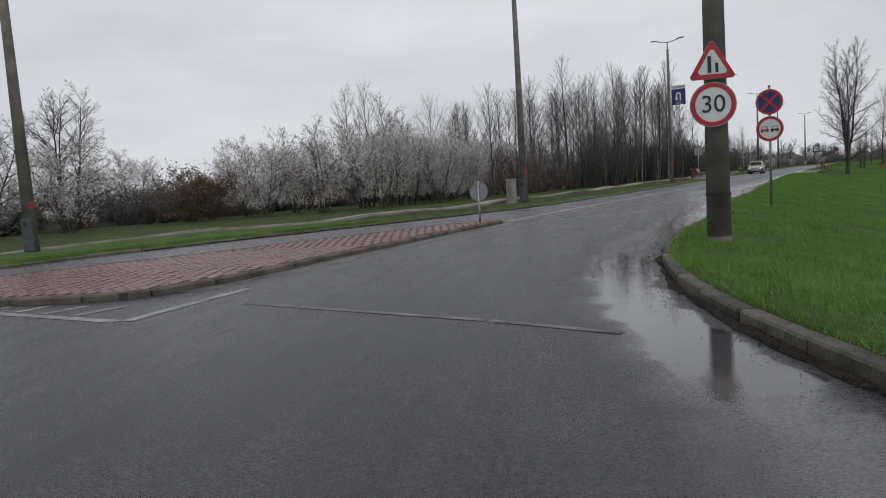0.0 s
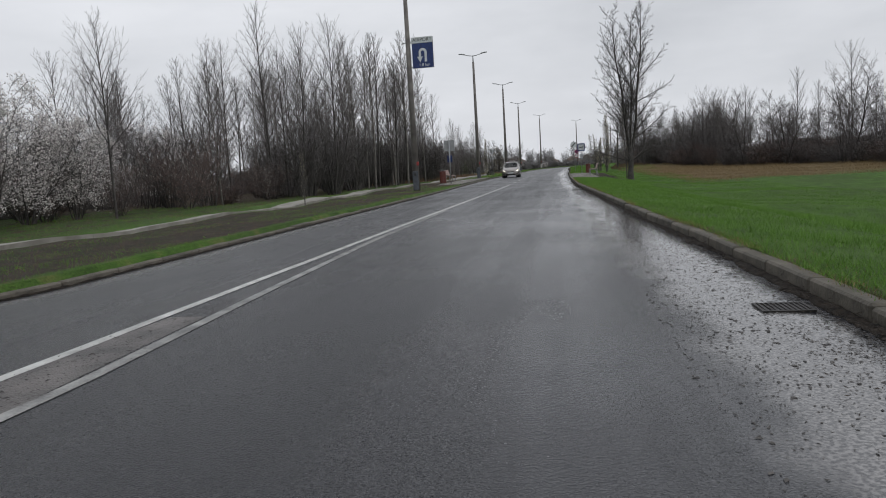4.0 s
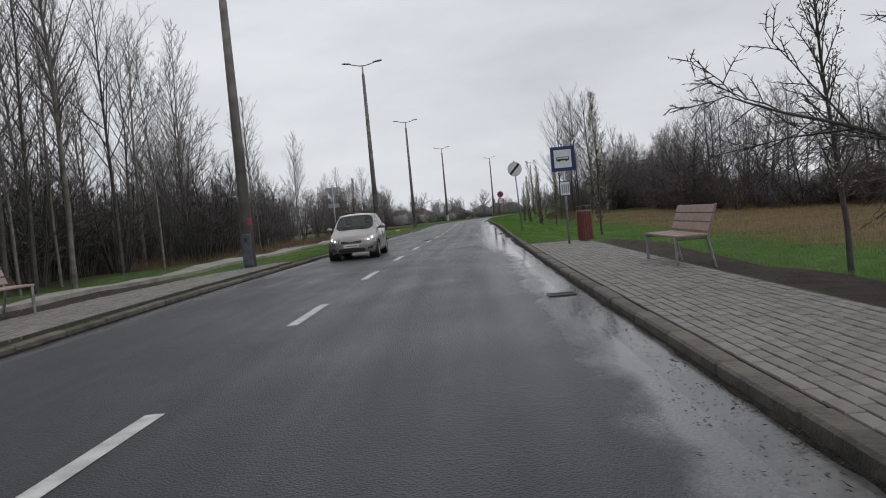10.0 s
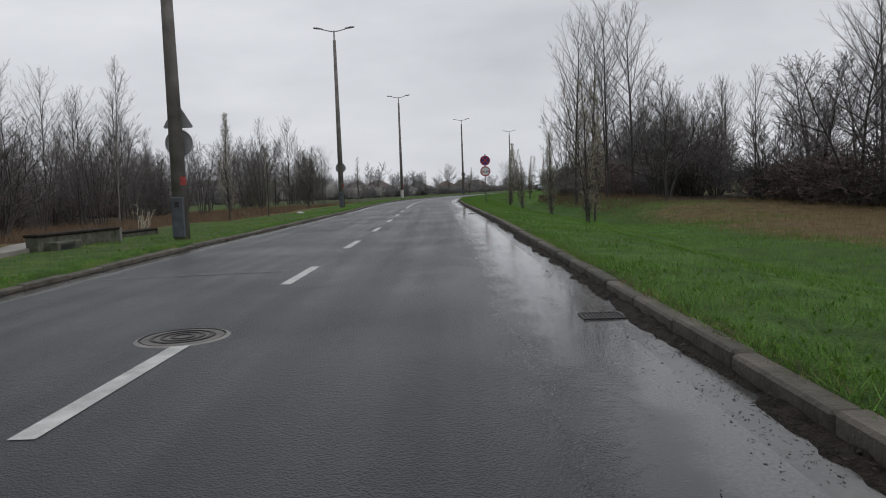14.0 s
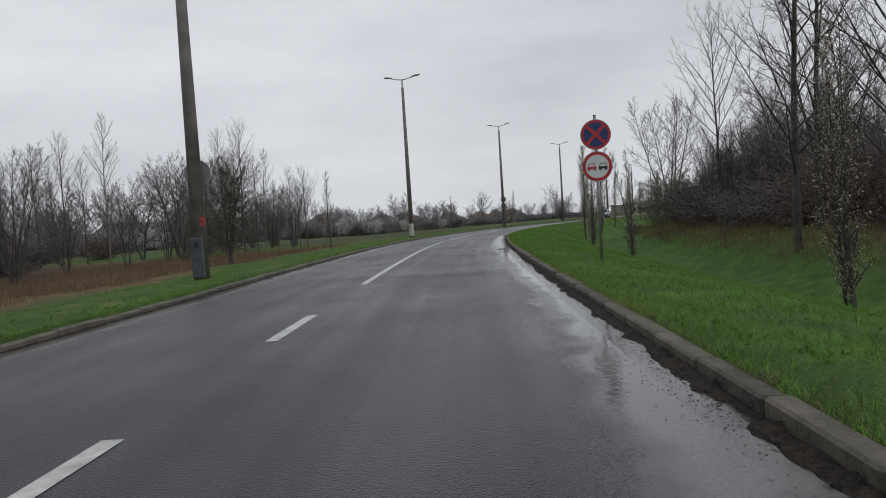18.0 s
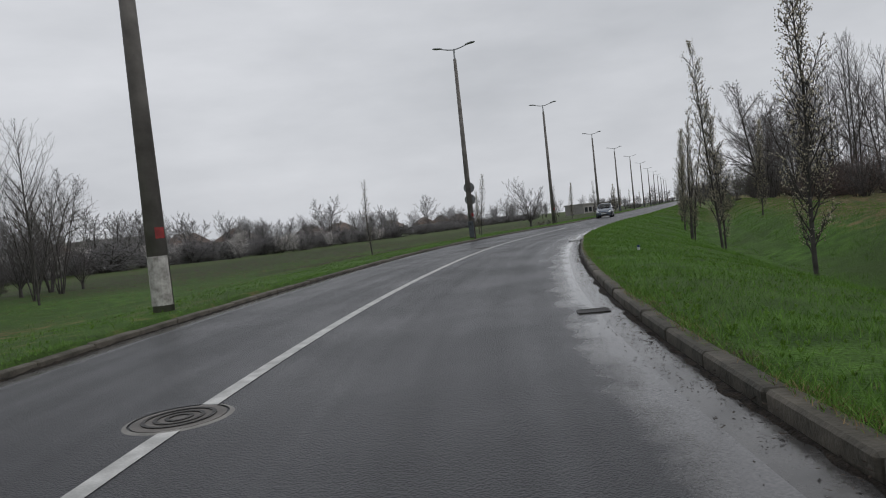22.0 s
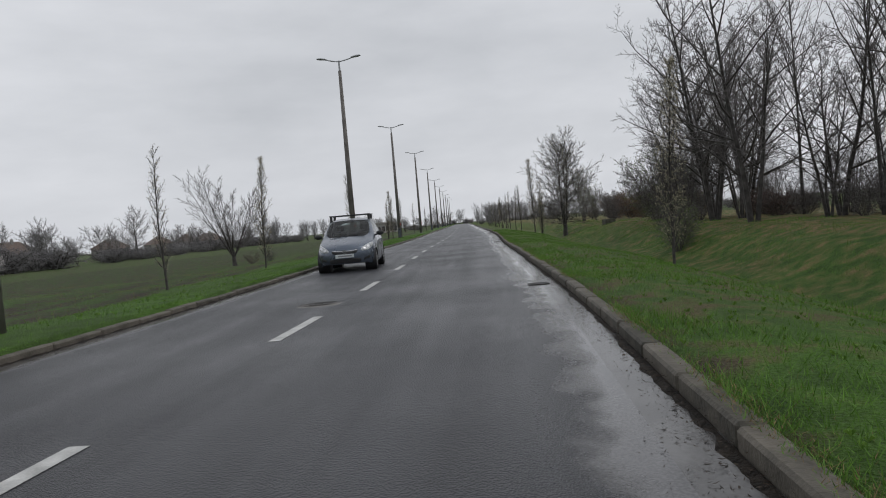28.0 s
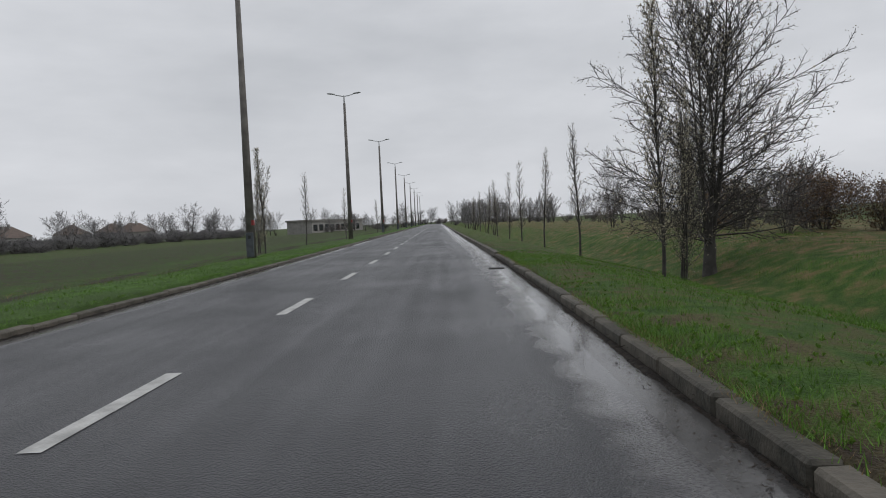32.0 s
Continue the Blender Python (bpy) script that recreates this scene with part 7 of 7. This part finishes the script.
# stations of the hull from nose to tail: half width and y of the flank; belt, roof edge (x, y, z); middle (y, z)
HULL = [
    (0.0, -1.90, (0.0, -1.885, 0.665), (0.0, -1.86, 0.705), (-1.83, 0.735)),
    (0.36, -1.875, (0.34, -1.855, 0.665), (0.22, -1.80, 0.715), (-1.77, 0.755)),
    (0.62, -1.78, (0.58, -1.73, 0.685), (0.40, -1.68, 0.755), (-1.66, 0.80)),
    (0.77, -1.56, (0.705, -1.50, 0.75), (0.50, -1.46, 0.82), (-1.45, 0.86)),
    (0.822, -1.2, (0.75, -1.2, 0.84), (0.57, -1.2, 0.895), (-1.22, 0.925)),
    (0.836, -0.82, (0.76, -0.84, 0.905), (0.645, -0.96, 0.94), (-1.08, 0.965)),
    (0.84, -0.70, (0.763, -0.72, 0.918), (0.585, -0.20, 1.405), (-0.30, 1.435)),
    (0.84, -0.60, (0.764, -0.62, 0.922), (0.587, -0.08, 1.435), (-0.08, 1.48)),
    (0.84, 0.10, (0.768, 0.13, 0.945), (0.59, 0.20, 1.46), (0.20, 1.505)),
    (0.84, 0.22, (0.768, 0.23, 0.948), (0.59, 0.27, 1.46), (0.27, 1.505)),
    (0.84, 0.85, (0.762, 0.93, 0.968), (0.58, 0.86, 1.445), (0.86, 1.49)),
    (0.838, 1.0, (0.757, 1.03, 0.972), (0.577, 0.94, 1.44), (0.94, 1.485)),
    (0.825, 1.4, (0.735, 1.42, 0.995), (0.56, 1.28, 1.385), (1.34, 1.445)),
    (0.80, 1.62, (0.70, 1.67, 1.0), (0.55, 1.42, 1.345), (1.5, 1.40)),
    (0.74, 1.78, (0.62, 1.80, 0.975), (0.52, 1.73, 1.02), (1.81, 1.04)),
    (0.48, 1.88, (0.42, 1.87, 0.93), (0.3, 1.865, 0.95), (1.865, 0.965)),
    (0.0, 1.90, (0.0, 1.895, 0.92), (0.0, 1.89, 0.93), (1.885, 0.945)),
]
AXLES = (-1.2, 1.2)


def hull_grid():
    rows = []
    for w, y, b, e, (my, mz) in HULL:
        nose = abs(y) > 1.7
        lo = [(w * 0.9, y * (0.985 if nose else 1), 0.19 if not nose else 0.225), (w * 0.985, y, 0.32), (w, y, 0.5), ((w * 0.75 + b[0] * 0.25), y * 0.6 + b[1] * 0.4, b[2] - (0.15 if not nose else 0.09))]
        cab = e[2] - b[2] > 0.2
        mid5 = ((b[0] + e[0]) / 2 + (0.022 if cab else 0), (b[1] + e[1]) / 2, (b[2] + e[2]) / 2 + (0 if cab else 0.004))
        mid7 = (e[0] * 0.55, e[1] * 0.4 + my * 0.6, e[2] * 0.3 + mz * 0.7)
        rows.append([*lo, b, mid5, e, mid7, (0.0, my, mz)])
    return rows


def car(label, paint, lit, bars=False, trim=False):
    """A small five-door hatchback, 3.8 m long, its front towards -y."""
    c = thing("car", label, "car")
    grid = hull_grid()
    last = len(grid) - 1
    win = {(5, 6): "windscreen", (5, 7): "windscreen", (13, 6): "rear_window", (13, 7): "rear_window"}
    for i, nm in ((7, "front_side_window"), (9, "rear_side_window"), (11, "quarter_window")):
        win[(i, 4)] = win[(i, 5)] = nm

    def surface(pick, sides=(1, -1)):
        """The control faces that pick() takes, welded and rounded, as a plain mesh."""
        bm = bmesh.new()
        for sx in sides:
            for i in range(last):
                for j in range(8):
                    if pick(i, j):
                        vs = [bm.verts.new((sx * p[0], p[1], p[2])) for p in (grid[i][j], grid[i + 1][j], grid[i + 1][j + 1], grid[i][j + 1])]
                        bm.faces.new(vs if sx > 0 else vs[::-1])
        bmesh.ops.remove_doubles(bm, verts=bm.verts, dist=0.0004)
        bmesh.ops.dissolve_degenerate(bm, edges=bm.edges, dist=0.0004)
        me = bpy.data.meshes.new("hull")
        bm.to_mesh(me)
        bm.free()
        tmp = new("hull", me)
        md = tmp.modifiers.new("round", "SUBSURF")
        md.levels, md.boundary_smooth = 3, "PRESERVE_CORNERS"
        out = bpy.data.meshes.new_from_object(tmp.evaluated_get(bpy.context.evaluated_depsgraph_get()))
        bpy.data.objects.remove(tmp)
        return out

    # the shell, with round wheel openings cut out of its flanks
    shell = surface(lambda i, j: (i, j) not in win)
    bm = bmesh.new()
    bm.from_mesh(shell)
    bmesh.ops.recalc_face_normals(bm, faces=bm.faces)
    for y in AXLES:
        inside = lambda v: abs(v.co.x) > 0.55 and v.co.z < 0.8 and math.hypot(v.co.y - y, v.co.z - 0.285) < 0.335
        bmesh.ops.delete(bm, geom=[f for f in bm.faces if all(inside(v) for v in f.verts)], context="FACES")
        for v in bm.verts:
            if inside(v):
                q = Vector((0, v.co.y - y, v.co.z - 0.285))
                q = q.normalized() * 0.335
                v.co.y, v.co.z = y + q.y, 0.285 + q.z
    tree_ = BVHTree.FromBMesh(bm)
    part("body", bm, paint, c, smooth=True)
    for nm, sides in (("windscreen", (1, -1)), ("rear_window", (1, -1)), *((k, (s,)) for k in ("front_side_window", "rear_side_window", "quarter_window") for s in (1, -1))):
        me = surface(lambda i, j: win.get((i, j)) == nm, sides)
        me.name = nm
        if sum((p.center - Vector((0, 0.2, 0.8))).dot(p.normal) for p in me.polygons) < 0:
            me.flip_normals()
        me.shade_smooth()
        link_mesh(nm, me, GLASS, c, "tinted window")

    def onto(p, way, lift):
        hit, normal, _, _ = tree_.ray_cast(Vector(p), Vector(way))
        return (hit + normal * (lift if normal.dot(Vector(way)) < 0 else -lift)) if hit else None

    def patch(name, outline, mat, lift=0.006, parent=None, label=""):
        """A plate that follows the nose; outline in x, z."""
        cx, cz = np.mean([p[0] for p in outline]), np.mean([p[1] for p in outline])
        bm, loops, n_ = bmesh.new(), [], len(outline)
        for k in (0.0, 0.35, 0.7, 0.93, 1.0):
            loop = []
            for x, z in outline:
                q = onto((cx + (x - cx) * k, -3, cz + (z - cz) * k), (0, 1, 0), lift if k < 1 else -0.004)
                loop.append(bm.verts.new(q if q is not None else (cx, -1.8, cz)))
            loops.append(loop)
        for a, b in zip(loops[:-1], loops[1:]):
            for i in range(n_):
                bm.faces.new((a[i], a[(i + 1) % n_], b[(i + 1) % n_], b[i]))
        bmesh.ops.remove_doubles(bm, verts=bm.verts, dist=0.0005)
        bmesh.ops.recalc_face_normals(bm, faces=bm.faces)
        return part(name, bm, mat, parent or c, label, True)

    def rounded(points, per=5):
        """A closed smooth outline through the points."""
        p = np.array(points, float)
        out = []
        for i in range(len(p)):
            a, b, d, e = p[i - 1], p[i], p[(i + 1) % len(p)], p[(i + 2) % len(p)]
            for u in np.linspace(0, 1, per, endpoint=False):
                out.append(tuple(0.5 * (2 * b + (d - a) * u + (2 * a - 5 * b + 4 * d - e) * u**2 + (3 * b - a - 3 * d + e) * u**3)))
        return out

    def seam(name, pts, sx, mat=BLACK, r_=0.0045):
        """A fine line along the flank; points in y, z."""
        q = [onto((sx * 2, y, z), (-sx, 0, 0), 0.001) for y, z in pts]
        q = [v for v in q if v is not None]
        if len(q) > 1:
            part(name, bent(q, r_, 5), mat, c)

    for sx in (-1, 1):
        lens = [(sx * x, z) for x, z in ((0.44, 0.575), (0.50, 0.55), (0.64, 0.575), (0.735, 0.66), (0.745, 0.755), (0.69, 0.765), (0.56, 0.70), (0.46, 0.635))]
        lamp = patch("headlight", rounded(lens), GLASSY, 0.012, None, "lit headlight" if lit else "clear headlight")
        for x, z, r_ in ((0.535, 0.615, 0.042), (0.645, 0.665, 0.05)):
            patch("reflector", disc(r_, sx * x, z, 16), CHROME, 0.015, lamp)
            if lit:
                patch("bulb", disc(r_ * 0.7, sx * x, z, 14), LENS, 0.019, lamp)
        patch("fog_recess", [(sx * x, z) for x, z in ((0.5, 0.30), (0.64, 0.315), (0.69, 0.40), (0.66, 0.425), (0.52, 0.375))], PLASTIC, 0.004)
        for y in AXLES:
            bm = bmesh.new()
            bmesh.ops.create_cone(bm, cap_ends=False, segments=32, radius1=0.335, radius2=0.335, depth=0.3, matrix=Matrix.Translation((sx * 0.66, y, 0.285)) @ Matrix.Rotation(radians(90), 4, "Y"))
            part("wheel_arch", bm, BLACK, c)
            bm = bmesh.new()
            rod(bm, (sx * 0.5, y, 0.285), (sx * 0.53, y, 0.285), 0.335, 0.335, 24)
            part("arch_liner", bm, BLACK, c)
            bm = bmesh.new()
            for x0, x1, r0, r1 in ((0.62, 0.65, 0.25, 0.282), (0.65, 0.785, 0.285, 0.285), (0.785, 0.812, 0.282, 0.245)):
                rod(bm, (sx * x0, y, 0.285), (sx * x1, y, 0.285), r0, r1, 28)
            w = part("wheel", bm, RUBBER, c, "black tyre")
            bm = bmesh.new()
            rod(bm, (sx * 0.79, y, 0.285), (sx * 0.814, y, 0.285), 0.195, 0.185, 24)
            part("hub_cap", bm, TIN, w, "grey wheel cover")
            # Raised black discs: the holes' darkness is painted onto the closed cover.
            for k in range(8):
                bm = bmesh.new()
                a = 2 * math.pi * k / 8
                rod(bm, (sx * 0.813, y + 0.125 * math.cos(a), 0.285 + 0.125 * math.sin(a)), (sx * 0.817, y + 0.125 * math.cos(a), 0.285 + 0.125 * math.sin(a)), 0.027, 0.027, 8)
                part("hub_hole", bm, BLACK, w)
        seam("door_seam", [(-0.66, z) for z in np.linspace(0.27, 0.9, 9)], sx)
        seam("door_seam", [(0.2, z) for z in np.linspace(0.25, 0.92, 9)], sx)
        seam("door_seam", [(0.85 + 0.12 * max(0, z - 0.6) / 0.3, z) for z in np.linspace(0.62, 0.94, 6)], sx)
        seam("sill_seam", [(y, 0.255) for y in np.linspace(-0.8, 0.8, 9)], sx)
        seam("side_strip", [(y, 0.345 if trim else 0.30) for y in np.linspace(-0.78, 0.8, 9)], sx, CHROME if not trim else PLASTIC, 0.012)
        for y in (0.07, 0.76):
            q = onto((sx * 2, y, 0.80), (-sx, 0, 0), 0.0)
            bm = bmesh.new()
            box(bm, q.x - 0.02, q.x + 0.02, y - 0.08, y + 0.08, 0.79, 0.818, 0.008)
            part("door_handle", bm, paint, c)
        bm = bmesh.new()
        bmesh.ops.create_icosphere(bm, subdivisions=3, radius=0.1)
        for v in bm.verts:
            v.co = (v.co.x * 1.1, v.co.y * (0.75 if v.co.y < 0 else 0.25), v.co.z * 0.72)
        bmesh.ops.translate(bm, verts=bm.verts, vec=(sx * 0.90, -0.52, 1.0))
        part("mirror", bm, BLACK if trim else paint, c, smooth=True)
        bm = bmesh.new()
        rod(bm, (sx * 0.74, -0.56, 0.945), (sx * 0.87, -0.52, 0.98), 0.028, 0.022, 8)
        part("mirror_arm", bm, PLASTIC, c)
        # front seat with its headrest
        bm = bmesh.new()
        box(bm, sx * 0.36 - 0.23, sx * 0.36 + 0.23, 0.18, 0.36, 0.5, 1.08, 0.05)
        part("seat_back", bm, INTERIOR, c, smooth=True)
        bm = bmesh.new()
        box(bm, sx * 0.36 - 0.12, sx * 0.36 + 0.12, 0.26, 0.36, 1.13, 1.3, 0.03)
        part("headrest", bm, INTERIOR, c, smooth=True)
    bm = bmesh.new()
    box(bm, -0.66, 0.66, -1.0, -0.5, 0.6, 0.90, 0.05)
    part("dashboard", bm, INTERIOR, c)
    bm = bmesh.new()
    box(bm, -0.6, 0.6, 0.95, 1.15, 0.5, 1.06, 0.05)
    part("rear_bench", bm, INTERIOR, c)
    bm = bmesh.new()
    box(bm, -0.72, 0.72, -1.0, 1.6, 0.24, 0.3)
    part("floor_pan", bm, BLACK, c)
    if bars:
        for y in (0.0, 0.72):
            bm = bmesh.new()
            box(bm, -0.62, 0.62, y - 0.03, y + 0.03, 1.57, 1.6, 0.008)
            part("roof_bar", bm, PLASTIC, c, "black roof rack bar")
            for sx in (-1, 1):
                bm = bmesh.new()
                box(bm, sx * 0.56 - 0.035, sx * 0.56 + 0.035, y - 0.04, y + 0.04, 1.43, 1.58, 0.01)
                part("bar_foot", bm, PLASTIC, c)
    if trim:
        patch("grille", rounded([(-0.36, 0.60), (-0.33, 0.52), (-0.2, 0.49), (0.2, 0.49), (0.33, 0.52), (0.36, 0.60), (0.2, 0.585), (-0.2, 0.585)], 4), PLASTIC, 0.006)
        patch("grille_bar", [(-0.35, 0.598), (-0.34, 0.572), (0.0, 0.548), (0.34, 0.572), (0.35, 0.598), (0.0, 0.578)], CHROME, 0.014)
        bm = bmesh.new()
        ring_plate(bm, 0.038, 0.052, 0, 0.565, -1.935, -1.90, 20)
        part("badge_ring", bm, CHROME, c)
    else:
        patch("grille", rounded([(-0.34, 0.60), (-0.30, 0.525), (-0.1, 0.53), (0.0, 0.525), (0.1, 0.53), (0.30, 0.525), (0.34, 0.60), (0.14, 0.595), (0.0, 0.57), (-0.14, 0.595)], 4), PLASTIC, 0.006)
    patch("lower_grille", rounded([(-0.42, 0.36), (-0.44, 0.27), (-0.3, 0.25), (0.3, 0.25), (0.44, 0.27), (0.42, 0.36), (0.2, 0.375), (-0.2, 0.375)], 4), PLASTIC, 0.006)
    patch("bumper_lip", [(-0.6, 0.245), (-0.6, 0.228), (0.0, 0.226), (0.6, 0.228), (0.6, 0.245), (0.0, 0.243)], PLASTIC, 0.01)
    bm = bmesh.new()
    box(bm, -0.25, 0.25, -1.93, -1.905, 0.395, 0.495, 0.004)
    part("number_plate", bm, WHITE, c)
    bm = bmesh.new()
    box(bm, -0.18, 0.2, -1.934, -1.93, 0.43, 0.465)
    part("plate_bar", bm, TIN, c)
    for x in (-0.52, -0.02):
        bm = bmesh.new()
        rod(bm, (x, -1.03 - 0.05 * abs(x), 0.975), (x + 0.5, -0.95, 1.03), 0.012, 0.008, 6)
        part("wiper", bm, BLACK, c)
    return c


def build_cars():
    a = car("silver-beige hatchback with lit headlights on the wet road", SILVER, True)
    a.matrix_basis = stand(85.8, -1.6, turn=2.0, scale=0.93)
    b = car("blue-grey hatchback with black roof bars on the wet road", GREYCAR, False, True, True)
    b.matrix_basis = stand(222.4, -1.5, turn=3.0, scale=0.97)


# ---------------------------------------------------------------- buildings far off
def house(label, w, l, h, rh, wall=PLASTER):
    b = thing("house", label, "house", "houses beyond the fields")
    bm = bmesh.new()
    box(bm, -w / 2, w / 2, -l / 2, l / 2, -1, h)
    part("wall", bm, wall, b)
    bm = bmesh.new()
    e = 0.4
    vs = [bm.verts.new(v) for v in ((-w / 2 - e, -l / 2 - e, h - 0.15), (w / 2 + e, -l / 2 - e, h - 0.15), (w / 2 + e, l / 2 + e, h - 0.15), (-w / 2 - e, l / 2 + e, h - 0.15), (0, -l / 4, h + rh), (0, l / 4, h + rh))]
    for f in ((0, 1, 4), (1, 2, 5, 4), (2, 3, 5), (3, 0, 4, 5), (3, 2, 1, 0)):
        bm.faces.new([vs[i] for i in f])
    rf = part("roof", bm, ROOF, b)
    bm = bmesh.new()
    box(bm, 0.6, 1.1, -0.3, 0.3, h + rh * 0.3, h + rh + 0.6)
    part("chimney", bm, CONCRETE, rf)
    for sx in (-1, 1):
        for y in (-l / 4, l / 4):
            bm = bmesh.new()
            box(bm, sx * w / 2 - 0.03, sx * w / 2 + 0.03, y - 0.6, y + 0.6, 1.0, 2.3)
            part("window", bm, PANE, b)
    for x in (-w / 4, w / 4):
        bm = bmesh.new()
        box(bm, x - 0.6, x + 0.6, -l / 2 - 0.03, -l / 2 + 0.03, 1.0, 2.3)
        part("window", bm, PANE, b)
    return b


def build_buildings():
    src = house("far pale house with a hipped tile roof", 9, 10, 3.4, 3.0)
    r = random.Random(8)
    for s, d, k in ((235, -118, 1.0), (262, -120, 1.0), (292, -112, 1.0), (318, -116, 1.1), (345, -108, 0.9), (372, -112, 1.0), (470, -118, 1.0), (490, -106, 1.0), (512, -124, 1.1), (452, -128, 1.0), (433, -118, 0.9), (215, -140, 1.1), (190, -150, 1.2), (160, -150, 1.1)):
        copy_thing(src, stand(s, d, turn=r.uniform(-40, 40), scale=k))
    for k in (*src.children_recursive, src):
        bpy.data.objects.remove(k)
    p = thing("hall", "long low pale commercial hall at the road's far end", "building", m=stand(505, -40, turn=70))
    bm = bmesh.new()
    box(bm, -20, 20, -5, 5, -2, 4.0)
    part("wall", bm, PLASTER, p)
    bm = bmesh.new()
    box(bm, -20.4, 20.4, -5.4, 5.4, 4.0, 4.6)
    part("roof", bm, CONCRETE, p)
    for k in range(9):
        bm = bmesh.new()
        box(bm, -19 + 4.1 * k, -16.2 + 4.1 * k, -5.06, -4.96, 0.6, 2.8)
        part("window", bm, PANE, p)
    p = thing("hall", "far grey industrial building with roof masts", "building", m=stand(330, -190, turn=30))
    bm = bmesh.new()
    box(bm, -26, 26, -8, 8, -1, 8)
    part("wall", bm, PLASTER, p)
    bm = bmesh.new()
    box(bm, -26.4, 26.4, -8.4, 8.4, 8, 8.8)
    part("roof", bm, CONCRETE, p)
    for k in range(5):
        bm = bmesh.new()
        rod(bm, (-18 + 7 * k, 0, 8.8), (-18 + 7 * k, 0, 11.5), 0.3, 0.2, 8)
        part("mast", bm, CONCRETE, p)
        bm = bmesh.new()
        box(bm, -20 + 9 * k, -15 + 9 * k, -8.06, -7.96, 2, 5)
        part("window", bm, PANE, p)


# ---------------------------------------------------------------- the place
build_ground()
build_road()
build_gutter()
build_marks()
build_lamps()
build_signs()
build_cabinet()
build_bus_stops()
build_small_concrete()
build_buildings()
build_cars()
build_trees()
build_grass()
build_paving()
build_kerbs()
